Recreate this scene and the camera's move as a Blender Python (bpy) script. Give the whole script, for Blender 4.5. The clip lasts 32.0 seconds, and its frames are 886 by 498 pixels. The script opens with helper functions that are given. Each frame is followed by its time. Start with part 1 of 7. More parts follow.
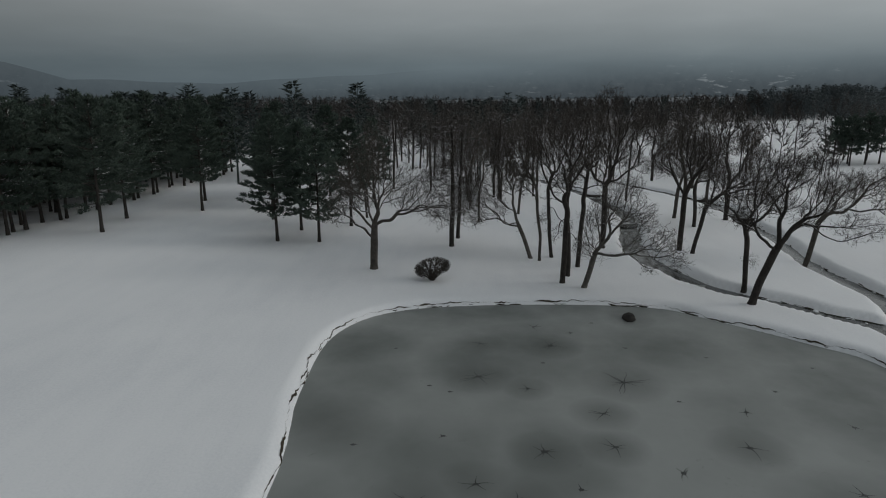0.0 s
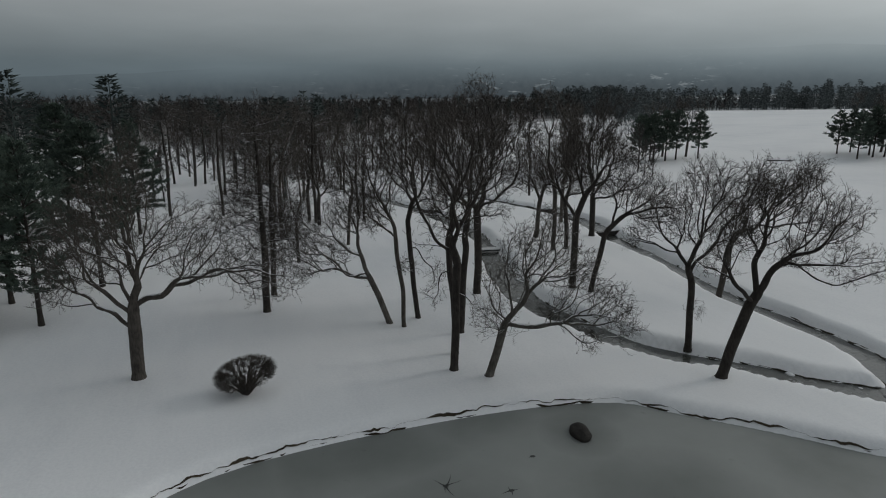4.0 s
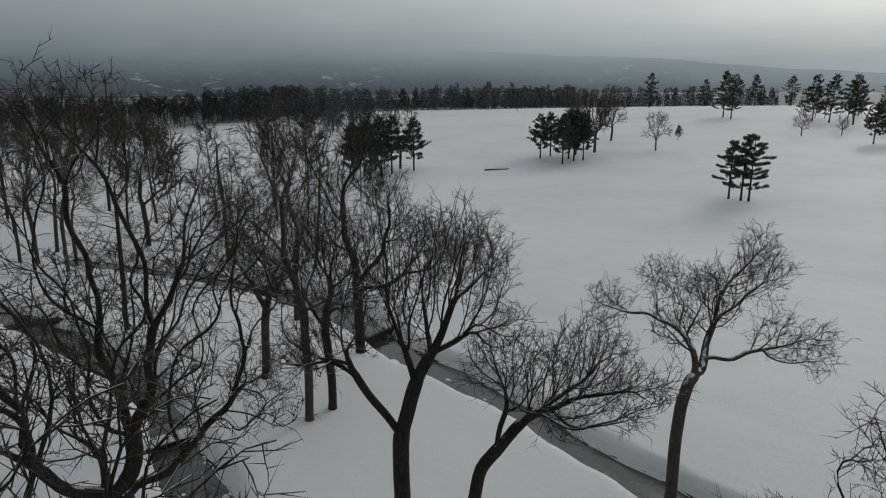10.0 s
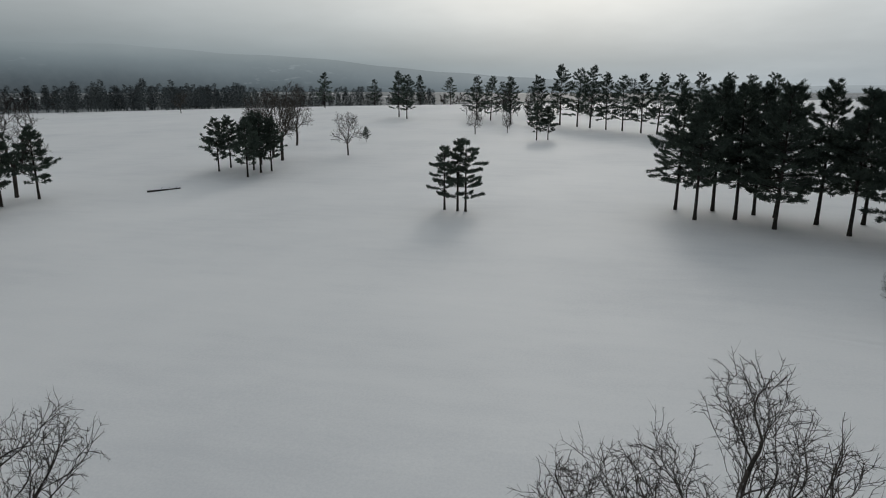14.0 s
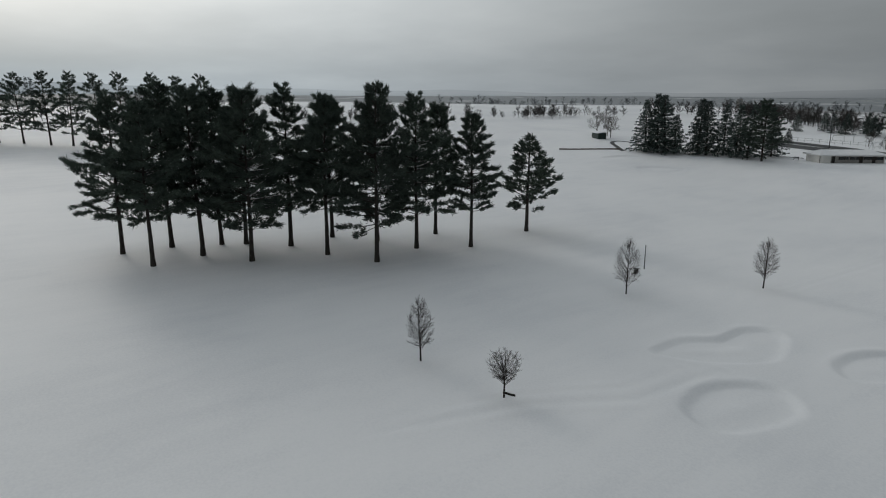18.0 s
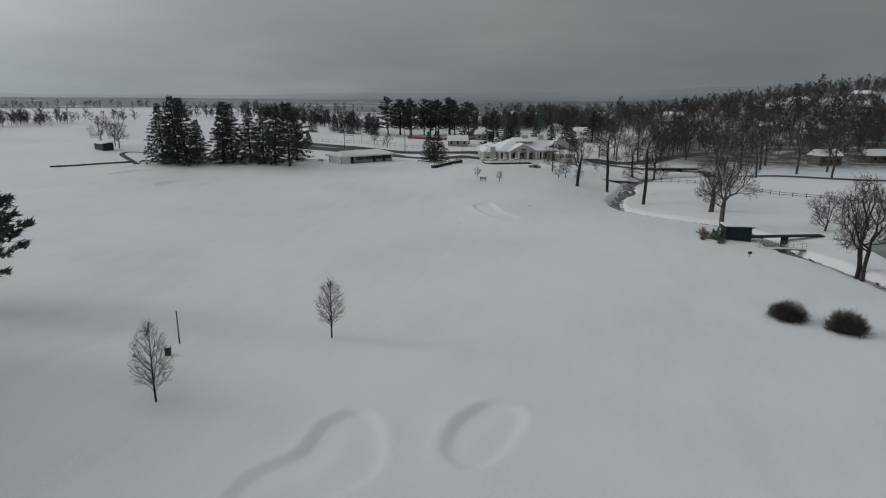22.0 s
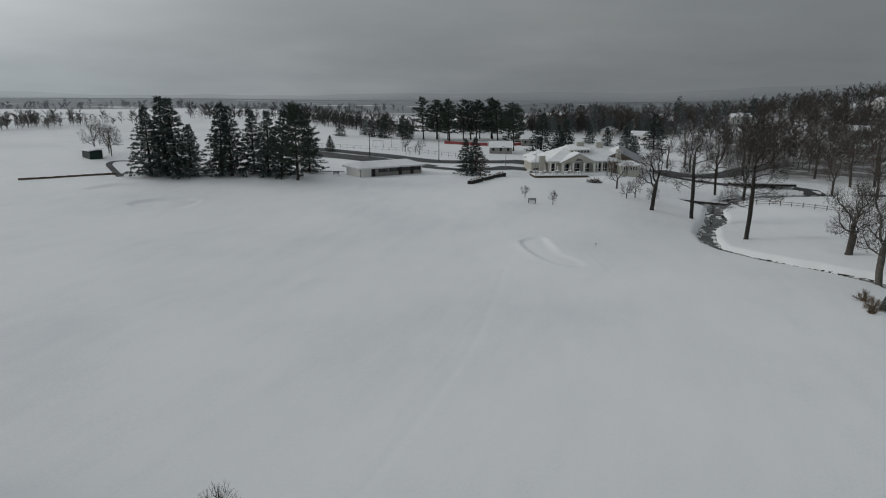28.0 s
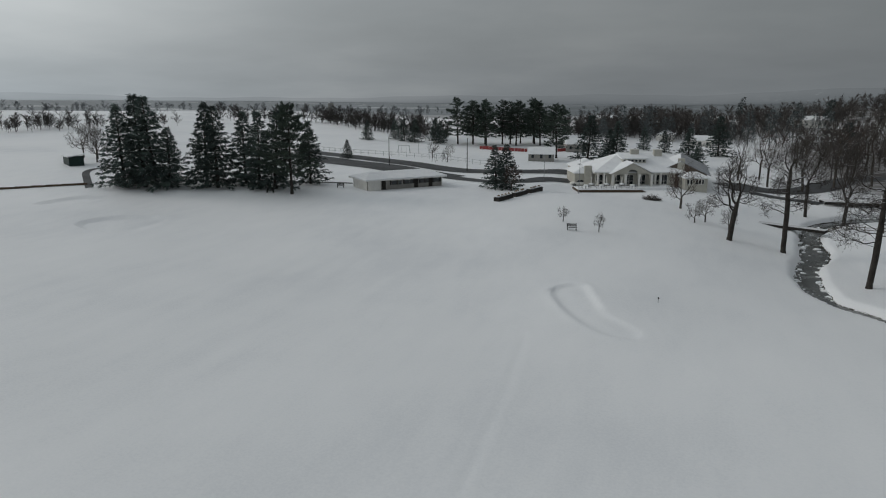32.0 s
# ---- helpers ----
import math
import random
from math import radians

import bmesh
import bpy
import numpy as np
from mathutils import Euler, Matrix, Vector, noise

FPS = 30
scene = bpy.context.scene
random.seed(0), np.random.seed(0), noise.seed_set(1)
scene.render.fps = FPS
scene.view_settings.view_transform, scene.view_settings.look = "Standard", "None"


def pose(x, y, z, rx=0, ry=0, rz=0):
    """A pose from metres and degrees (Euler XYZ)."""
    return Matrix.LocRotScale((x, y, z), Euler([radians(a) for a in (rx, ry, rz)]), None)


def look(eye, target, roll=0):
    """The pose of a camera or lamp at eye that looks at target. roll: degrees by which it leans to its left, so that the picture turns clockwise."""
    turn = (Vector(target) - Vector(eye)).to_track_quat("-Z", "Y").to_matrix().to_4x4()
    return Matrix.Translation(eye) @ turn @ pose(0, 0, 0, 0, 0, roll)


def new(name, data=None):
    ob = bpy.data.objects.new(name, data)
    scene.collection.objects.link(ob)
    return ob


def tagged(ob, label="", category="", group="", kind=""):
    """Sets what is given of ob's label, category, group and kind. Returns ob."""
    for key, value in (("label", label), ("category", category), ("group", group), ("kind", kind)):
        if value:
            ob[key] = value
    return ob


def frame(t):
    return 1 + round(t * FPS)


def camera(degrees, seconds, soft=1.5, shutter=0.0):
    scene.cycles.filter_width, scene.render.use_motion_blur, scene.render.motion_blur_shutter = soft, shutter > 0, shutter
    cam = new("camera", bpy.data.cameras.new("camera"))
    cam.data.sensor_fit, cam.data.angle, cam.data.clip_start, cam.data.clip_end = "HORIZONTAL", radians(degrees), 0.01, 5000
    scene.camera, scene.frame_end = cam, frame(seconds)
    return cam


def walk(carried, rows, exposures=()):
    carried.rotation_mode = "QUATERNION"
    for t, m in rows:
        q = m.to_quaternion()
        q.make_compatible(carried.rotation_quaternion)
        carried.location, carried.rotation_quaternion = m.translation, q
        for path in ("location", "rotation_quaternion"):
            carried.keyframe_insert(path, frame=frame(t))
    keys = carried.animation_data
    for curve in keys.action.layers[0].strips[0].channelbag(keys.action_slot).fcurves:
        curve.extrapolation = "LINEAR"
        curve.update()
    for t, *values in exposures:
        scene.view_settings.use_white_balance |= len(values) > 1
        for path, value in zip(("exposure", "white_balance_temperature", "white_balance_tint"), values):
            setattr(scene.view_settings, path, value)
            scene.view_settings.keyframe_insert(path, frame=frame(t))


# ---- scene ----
cam = camera(71.29, 32.0, soft=1.1)
# seconds, east, north, height, pitch, yaw
ROWS = [
    (0.0, 3.60, 1.50, 20.00, 76.26, 0.00),
    (0.5, 2.94, 4.78, 19.89, 76.30, -1.91),
    (1.0, 2.33, 8.08, 19.80, 76.32, -4.19),
    (1.5, 1.86, 11.44, 19.71, 76.32, -6.61),
    (2.0, 1.52, 14.82, 19.62, 76.34, -8.94),
    (2.5, 1.40, 18.19, 19.53, 76.34, -11.14),
    (3.0, 1.56, 21.56, 19.44, 76.37, -13.37),
    (3.5, 1.95, 24.91, 19.34, 76.35, -16.20),
    (4.0, 2.47, 28.27, 19.25, 76.34, -19.04),
    (4.5, 3.15, 31.58, 19.19, 76.38, -21.88),
    (6.5, 7.15, 44.51, 19.38, 76.22, -30.01),
    (7.0, 8.55, 47.80, 19.63, 76.19, -32.07),
    (7.5, 10.15, 51.03, 19.92, 76.22, -34.39),
    (8.0, 11.87, 54.23, 20.21, 76.26, -36.60),
    (8.5, 13.62, 57.26, 20.43, 76.27, -38.86),
    (9.0, 15.54, 60.17, 20.58, 76.31, -42.39),
    (9.5, 17.68, 63.11, 20.65, 76.30, -45.34),
    (10.0, 19.93, 66.01, 20.69, 76.27, -47.84),
    (10.5, 22.30, 68.80, 20.75, 76.27, -50.11),
    (11.0, 24.78, 71.38, 20.85, 76.29, -52.91),
    (11.5, 27.25, 73.75, 20.96, 76.31, -57.12),
    (12.0, 29.63, 75.84, 21.01, 76.29, -61.80),
    (12.5, 32.00, 77.59, 21.02, 76.28, -66.15),
    (13.0, 34.65, 78.98, 20.98, 76.24, -69.21),
    (13.5, 37.66, 80.21, 20.95, 76.24, -72.33),
    (14.0, 40.99, 81.34, 20.95, 76.22, -77.04),
    (14.5, 44.52, 82.32, 20.99, 76.24, -83.21),
    (16.5, 58.09, 82.37, 21.49, 76.23, -107.81),
    (17.0, 61.29, 81.35, 21.53, 76.28, -114.04),
    (17.5, 64.37, 80.00, 21.54, 76.30, -120.38),
    (18.0, 67.23, 78.31, 21.53, 76.35, -126.37),
    (18.5, 69.84, 76.33, 21.52, 76.39, -132.31),
    (19.0, 72.09, 74.14, 21.53, 76.42, -137.91),
    (19.5, 73.95, 71.86, 21.58, 76.43, -143.67),
    (20.0, 75.40, 69.53, 21.65, 76.45, -149.73),
    (20.5, 76.61, 67.10, 21.75, 76.47, -156.39),
    (21.0, 77.50, 64.47, 21.85, 76.48, -163.58),
    (21.5, 78.13, 61.76, 21.93, 76.47, -167.76),
    (22.0, 78.68, 59.17, 22.01, 76.48, -167.93),
    (22.5, 79.16, 57.03, 22.07, 76.45, -167.74),
    (23.0, 79.58, 55.26, 22.10, 76.41, -167.49),
    (23.5, 79.99, 53.45, 22.14, 76.35, -167.19),
    (24.0, 80.46, 51.13, 22.21, 76.35, -166.89),
    (24.5, 81.06, 48.49, 22.30, 76.31, -166.57),
    (25.0, 81.74, 45.66, 22.38, 76.28, -166.28),
    (25.5, 82.41, 42.61, 22.44, 76.30, -165.97),
    (27.5, 84.27, 30.52, 22.20, 76.46, -164.38),
    (28.0, 84.66, 27.49, 22.10, 76.52, -164.00),
    (28.5, 85.05, 24.42, 22.00, 76.58, -163.54),
    (29.0, 85.46, 21.25, 21.91, 76.62, -163.10),
    (29.5, 85.88, 17.96, 21.83, 76.66, -162.63),
    (30.0, 86.27, 14.58, 21.74, 76.67, -162.13),
    (30.5, 86.58, 11.15, 21.65, 76.70, -161.55),
    (31.0, 86.82, 7.71, 21.56, 76.70, -160.93),
    (31.5, 86.97, 4.32, 21.47, 76.72, -160.27),
    (32.0, 87.08, 0.94, 21.38, 76.75, -159.58),
]
EXPOSURES = [(0.0, -0.45), (4.0, -0.42), (9.0, -0.42), (13.0, -0.42), (18.0, -0.33), (24.0, -0.27), (32.0, -0.26)]
walk(cam, [(t, pose(x, y, z, tilt, 0, yaw)) for t, x, y, z, tilt, yaw in ROWS], EXPOSURES)

# ---------------- sky and light: a low winter overcast, thinner towards the east ----------------
SUN_AZ, SUN_EL = 88.0, 26.0      # degrees, clockwise from north (+y)
sun_dir = Vector((math.sin(radians(SUN_AZ)) * math.cos(radians(SUN_EL)), math.cos(radians(SUN_AZ)) * math.cos(radians(SUN_EL)), math.sin(radians(SUN_EL))))


class Nodes:
    """A short hand for wiring shader nodes."""

    def __init__(self, tree):
        self.tree = tree
        tree.nodes.clear()

    def add(self, kind, inputs=None, **props):
        n = self.tree.nodes.new(kind)
        for k, v in props.items():
            setattr(n, k, v)
        for k, v in (inputs or {}).items():
            s = n.inputs[k]
            if isinstance(v, bpy.types.NodeSocket):
                self.tree.links.new(v, s)
            else:
                s.default_value = v
        return n

    def math(self, op, a, b=0.0, c=0.0, clamp=False):
        n = self.add("ShaderNodeMath", operation=op, use_clamp=clamp)
        for i, v in enumerate((a, b, c)):
            if isinstance(v, bpy.types.NodeSocket):
                self.tree.links.new(v, n.inputs[i])
            else:
                n.inputs[i].default_value = v
        return n.outputs[0]

    def noise(self, vec, scale, detail=4.0, rough=0.55):
        return self.add("ShaderNodeTexNoise", {"Vector": vec, "Scale": scale, "Detail": detail, "Roughness": rough}).outputs["Fac"]

    def ramp(self, fac, stops):
        n = self.add("ShaderNodeValToRGB", {"Fac": fac})
        e = n.color_ramp.elements
        e[0].position, e[1].position = stops[0][0], stops[-1][0]
        for p, _ in stops[1:-1]:
            e.new(p)
        for el, (p, c) in zip(e, stops):
            el.position, el.color = p, (*c, 1) if len(c) == 3 else c
        return n.outputs["Color"]

    def mix(self, fac, a, b, blend="MIX"):
        n = self.add("ShaderNodeMix", data_type="RGBA", blend_type=blend)
        for s, v in ((n.inputs[0], fac), (n.inputs[6], a), (n.inputs[7], b)):
            if isinstance(v, bpy.types.NodeSocket):
                self.tree.links.new(v, s)
            else:
                s.default_value = v if isinstance(v, float) else (*v, 1)
        return n.outputs[2]


world = bpy.data.worlds.new("winter_overcast")
scene.world = world
world.use_nodes = True
N = Nodes(world.node_tree)
co = N.add("ShaderNodeTexCoord").outputs["Generated"]
sky = N.add("ShaderNodeTexSky", sky_type="NISHITA", sun_disc=False, sun_elevation=radians(SUN_EL), sun_rotation=radians(SUN_AZ), air_density=2.0, dust_density=6.0)
xyz = N.add("ShaderNodeSeparateXYZ", {"Vector": co})
up = N.math("MAXIMUM", xyz.outputs["Z"], 0.0)
# cloud layer seen in perspective: the direction divided by its height
flat = N.add("ShaderNodeVectorMath", {0: co, 3: 1.0}, operation="SCALE")
N.tree.links.new(N.math("DIVIDE", 1.0, N.math("ADD", up, 0.16)), flat.inputs["Scale"])
cl = N.noise(flat.outputs[0], 0.50, 4.0, 0.45)
cl2 = N.noise(flat.outputs[0], 1.7, 4.0, 0.55)
clouds = N.math("ADD", N.math("MULTIPLY", cl, 0.7), N.math("MULTIPLY", cl2, 0.3))
grey = N.ramp(clouds, [(0.30, (0.80, 0.86, 0.89)), (0.5, (0.915, 0.98, 1.015)), (0.70, (1.08, 1.14, 1.165))])
dot = N.add("ShaderNodeVectorMath", {0: co, 1: tuple(sun_dir)}, operation="DOT_PRODUCT").outputs["Value"]
glow = N.math("POWER", N.math("MAXIMUM", N.math("MULTIPLY_ADD", dot, 0.5, 0.5), 0.0), 6.0)
south = N.math("MULTIPLY_ADD", xyz.outputs["Y"], -0.5, 0.5, clamp=True)
level = N.math("ADD", N.math("MULTIPLY_ADD", glow, 0.86, 0.175), N.math("MULTIPLY", south, 0.05))
level = N.math("ADD", level, N.math("MULTIPLY", N.math("POWER", up, 0.9), 0.11))
haze = N.ramp(xyz.outputs["Z"], [(0.0, (0.34, 0.42, 0.47)), (0.05, (0.42, 0.50, 0.54)), (0.11, (0.78, 0.82, 0.84)), (0.17, (1.0, 1.0, 1.0))])
north = N.math("POWER", N.math("MULTIPLY_ADD", xyz.outputs["Y"], 0.5, 0.5, clamp=True), 6.0)
level = N.math("MULTIPLY_ADD", north, 0.22, level)
haze = N.mix(N.math("MULTIPLY_ADD", south, 1.6, -0.5, clamp=True), haze, (0.93, 0.95, 0.97))
cloud_col = N.mix(1.0, N.mix(1.0, grey, haze, "MULTIPLY"), N.add("ShaderNodeCombineXYZ", {0: level, 1: level, 2: level}).outputs[0], "MULTIPLY")
bg1 = N.add("ShaderNodeBackground", {"Color": cloud_col, "Strength": 1.0})
bg2 = N.add("ShaderNodeBackground", {"Color": sky.outputs[0], "Strength": 0.006})
both = N.add("ShaderNodeAddShader", {0: bg1.outputs[0], 1: bg2.outputs[0]})
N.add("ShaderNodeOutputWorld", {"Surface": both.outputs[0]})

sun_data = bpy.data.lights.new("sun", "SUN")
sun_data.energy, sun_data.angle, sun_data.color = 0.62, radians(13), (1.0, 0.96, 0.9)
sun = new("sun", sun_data)
sun.matrix_world = look(sun_dir * 100, (0, 0, 0))


# ---------------- materials ----------------
def material(name, rough=0.8, metal=0.0, spec=0.3):
    m = bpy.data.materials.new(name)
    m.use_nodes = True
    n = Nodes(m.node_tree)
    b = n.add("ShaderNodeBsdfPrincipled", {"Roughness": rough, "Metallic": metal, "Specular IOR Level": spec})
    n.add("ShaderNodeOutputMaterial", {"Surface": b.outputs[0]})
    n.bsdf = b
    return m, n


def wire(n, col=None, rough=None, bump=None, dist=0.05, strength=0.5):
    if col is not None:
        n.tree.links.new(col, n.bsdf.inputs["Base Color"])
    if rough is not None:
        n.tree.links.new(rough, n.bsdf.inputs["Roughness"])
    if bump is not None:
        b = n.add("ShaderNodeBump", {"Height": bump, "Distance": dist, "Strength": strength})
        n.tree.links.new(b.outputs[0], n.bsdf.inputs["Normal"])


def mottled(name, dark, light, scale=3.0, fine=30.0, rough=0.8, metal=0.0, spec=0.3, dist=0.02, per_object=0.0):
    """A surface of two colours mixed at two scales, with a little relief."""
    m, n = material(name, rough, metal, spec)
    at = n.add("ShaderNodeTexCoord").outputs["Object"]
    a, b = n.noise(at, scale), n.noise(at, fine, 3.0, 0.6)
    f = n.math("ADD", n.math("MULTIPLY", a, 0.6), n.math("MULTIPLY", b, 0.4))
    col = n.ramp(f, [(0.36, dark), (0.64, light)])
    if per_object:
        r = n.add("ShaderNodeObjectInfo").outputs["Random"]
        v = n.math("MULTIPLY_ADD", r, 2 * per_object, 1 - per_object)
        col = n.mix(1.0, col, n.add("ShaderNodeCombineXYZ", {0: v, 1: v, 2: v}).outputs[0], "MULTIPLY")
    wire(n, col, None, b, dist)
    return m


def bark(name, dark, light, snow=0.0):
    """Furrowed bark, with snow lying along the windward side and on top of limbs."""
    m, n = material(name, 0.9, 0, 0.2)
    at = n.add("ShaderNodeTexCoord").outputs["Object"]
    st = n.add("ShaderNodeMapping", {"Vector": at, "Scale": (1, 1, 0.25)}).outputs[0]
    a, b = n.noise(st, 9.0, 5.0, 0.65), n.noise(at, 1.2, 2.0)
    col = n.ramp(n.math("ADD", n.math("MULTIPLY", a, 0.65), n.math("MULTIPLY", b, 0.35)), [(0.35, dark), (0.65, light)])
    if snow:
        nz = n.add("ShaderNodeSeparateXYZ", {"Vector": n.add("ShaderNodeNewGeometry").outputs["Normal"]})
        side = n.math("ADD", nz.outputs["Z"], n.math("MULTIPLY", n.noise(at, 2.2, 3.0), 0.9))
        lie = n.math("MULTIPLY_ADD", side, 6.0, -6.0 * (1.42 - snow), clamp=True)
        col = n.mix(lie, col, (0.8, 0.81, 0.83))
    wire(n, col, None, a, 0.03)
    return m


SNOW_WHITE = (0.80, 0.81, 0.83)
m_bark = bark("bark_grey_brown", (0.040, 0.035, 0.031), (0.115, 0.102, 0.090), 0.25)
m_bark_dark = bark("bark_dark_wet", (0.024, 0.021, 0.019), (0.066, 0.058, 0.052), 0.2)
m_bark_pale = bark("bark_pale_sycamore", (0.055, 0.050, 0.044), (0.165, 0.152, 0.135), 0.3)
m_twig = mottled("twigs_grey_brown", (0.045, 0.040, 0.036), (0.105, 0.092, 0.081), 0.8, 5.0, 0.9)
m_twig_dark = mottled("twigs_dark", (0.036, 0.031, 0.028), (0.088, 0.075, 0.067), 0.8, 5.0, 0.9)
m_twig_red = mottled("twigs_reddish", (0.05, 0.028, 0.022), (0.11, 0.062, 0.05), 0.8, 5.0, 0.9)
m_needle = mottled("pine_needles", (0.040, 0.058, 0.049), (0.092, 0.122, 0.096), 0.5, 4.0, 0.75, per_object=0.25)
m_spruce = mottled("spruce_needles", (0.034, 0.050, 0.047), (0.080, 0.108, 0.096), 0.5, 4.0, 0.75, per_object=0.25)
m_dry = mottled("dry_stalks", (0.10, 0.07, 0.045), (0.24, 0.18, 0.12), 2.0, 20.0)

# snow over turf: drifts, wind ribs, grass tips and thin places
m_snow, n = material("snow", 0.65, 0, 0.4)
at = n.add("ShaderNodeTexCoord").outputs["Object"]
rib = n.add("ShaderNodeMapping", {"Vector": at, "Rotation": (0, 0, radians(18)), "Scale": (0.25, 0.06, 1)}).outputs[0]
big, mid, fine = n.noise(at, 0.035, 4.0), n.noise(rib, 1.6, 4.0), n.noise(at, 5.0, 4.0, 0.6)
tone = n.math("ADD", n.math("MULTIPLY", big, 0.5), n.math("ADD", n.math("MULTIPLY", mid, 0.22), n.math("MULTIPLY", fine, 0.28)))
col = n.ramp(tone, [(0.35, (0.70, 0.715, 0.74)), (0.5, (0.79, 0.80, 0.815)), (0.66, (0.84, 0.845, 0.855))])
slope = n.add("ShaderNodeSeparateXYZ", {"Vector": n.add("ShaderNodeNewGeometry").outputs["Normal"]}).outputs["Z"]
bare = n.math("MULTIPLY", n.math("MULTIPLY_ADD", slope, -9.0, 5.4, clamp=True), n.math("MULTIPLY_ADD", n.noise(at, 0.9, 4.0), 5.0, -2.1, clamp=True))
earth = n.ramp(fine, [(0.3, (0.03, 0.025, 0.018)), (0.7, (0.10, 0.08, 0.055))])
col = n.mix(bare, col, earth)
# land cover: leaf litter and undergrowth show through the snow in the woods
cover = n.add("ShaderNodeSeparateColor", {"Color": n.add("ShaderNodeVertexColor", layer_name="woods").outputs["Color"]})
litter = n.math("MULTIPLY", cover.outputs[0], n.math("MULTIPLY_ADD", n.noise(at, 0.12, 6.0, 0.7), 3.6, -0.85, clamp=True))
col = n.mix(litter, col, n.ramp(fine, [(0.3, (0.035, 0.03, 0.026)), (0.7, (0.11, 0.095, 0.085))]))
# distant hills: bare woods with a few white clearings, haze painted into the blue-grey
hill = n.math("MULTIPLY", cover.outputs[1], n.math("MULTIPLY_ADD", n.noise(n.add("ShaderNodeMapping", {"Vector": at, "Scale": (1, 1, 3)}).outputs[0], 0.0045, 6.0, 0.62), -16.0, 10.7, clamp=True))
col = n.mix(hill, col, n.ramp(n.noise(at, 0.03, 6.0, 0.65), [(0.3, (0.060, 0.075, 0.085)), (0.7, (0.125, 0.145, 0.155))]))
wire(n, col, None, n.math("ADD", n.math("MULTIPLY", mid, 0.8), n.math("MULTIPLY", fine, 0.2)), 0.12, 0.35)


# ---------------- the lie of the land ----------------
def sstep(t):
    t = np.clip(t, 0, 1)
    return t * t * (3 - 2 * t)


def ramp_up(x, w):
    return w * np.logaddexp(0, x / w)


def seg_dist(px, py, pts, closed=False):
    """Distance to a line of points, and how far along it (0 to 1 a piece)."""
    best, along = np.full(px.shape, 1e9), np.zeros(px.shape)
    pairs = list(zip(pts, pts[1:])) + ([(pts[-1], pts[0])] if closed else [])
    for i, (a, b) in enumerate(pairs):
        dx, dy = b[0] - a[0], b[1] - a[1]
        t = np.clip(((px - a[0]) * dx + (py - a[1]) * dy) / (dx * dx + dy * dy + 1e-9), 0, 1)
        d = np.hypot(px - a[0] - t * dx, py - a[1] - t * dy)
        near = d < best
        best, along = np.where(near, d, best), np.where(near, i + t, along)
    return best, along


def inside(px, py, pts):
    c = np.zeros(px.shape, bool)
    for a, b in zip(pts, pts[1:] + pts[:1]):
        cross = (a[1] > py) != (b[1] > py)
        c ^= cross & (px < (b[0] - a[0]) * (py - a[1]) / (b[1] - a[1] + 1e-12) + a[0])
    return c


def smooth_line(pts, n=6, closed=False):
    """A curve through the points (Catmull-Rom)."""
    out, m = [], len(pts)
    P = np.array(pts, float)
    for i in range(m if closed else m - 1):
        p0, p1, p2, p3 = (P[(i + k) % m] if closed else P[min(max(i + k, 0), m - 1)] for k in (-1, 0, 1, 2))
        for t in np.arange(n) / n:
            out.append(tuple(0.5 * (2 * p1 + (p2 - p0) * t + (2 * p0 - 5 * p1 + 4 * p2 - p3) * t * t + (3 * p1 - p0 - 3 * p2 + p3) * t ** 3)))
    if not closed:
        out.append(tuple(P[-1]))
    return out


POND = smooth_line([(-8.5, -35), (-8.5, 0), (-6.2, 29.5), (-7.1, 42), (-6.3, 54), (-0.2, 60.5), (13.5, 62.2), (25, 61.1), (29.5, 57.6), (35.5, 51.5), (39, 45.5), (39.2, 25), (37.5, 5), (35.5, -20), (34.3, -38), (32.5, -50), (20, -56), (4, -50)], 5, True)
POND_Z = -0.62
# centre line and half width of each stretch of the brook
BROOK_W = smooth_line([(44, 55.2, 1.1), (41.1, 58.2, 1.1), (37.9, 62.6, 1.0), (34.9, 65.2, 1.1), (32.6, 69.2, 1.2), (31.4, 73.8, 1.3), (30.3, 79.8, 1.6), (30.6, 86.4, 1.7), (32.0, 93, 1.4), (34, 100, 1.3), (36.5, 111, 1.3), (36.2, 122, 1.4), (34.6, 135, 1.5), (30.5, 151, 1.5), (23.5, 176, 1.5)])
BROOK_E = smooth_line([(44.6, 52, 1.2), (48.4, 58, 1.4), (49.6, 63.5, 1.4), (49.6, 69.5, 1.3), (50.1, 76, 1.1), (51.2, 82, 1.2), (52.6, 89, 1.2), (53.6, 96, 1.3), (54.6, 103.5, 1.5), (56.5, 110.5, 1.9), (57.3, 117, 2.0), (56.8, 123, 1.7), (55.4, 130, 1.4), (52, 140, 1.4), (45, 158, 1.4)])
BROOK_S = smooth_line([(44, 55.2, 1.2), (44.4, 46, 1.3), (43.6, 30, 1.4), (42, 5, 1.4), (39.6, -17, 1.2), (41.2, -27, 1.2), (43.2, -35, 1.3), (45.8, -43, 1.8), (46.3, -52, 1.9), (50.5, -63.5, 1.7), (57, -69.5, 1.4), (63, -74, 1.4), (68.2, -80, 1.2), (69.2, -87, 1.3), (68.2, -96, 1.5), (65.6, -106, 1.9), (64.4, -115, 1.6), (62.6, -126, 1.8), (56, -138, 2.4), (44, -146, 4.0), (30, -152, 3.0)])
BROOKS = (BROOK_W, BROOK_E, BROOK_S)
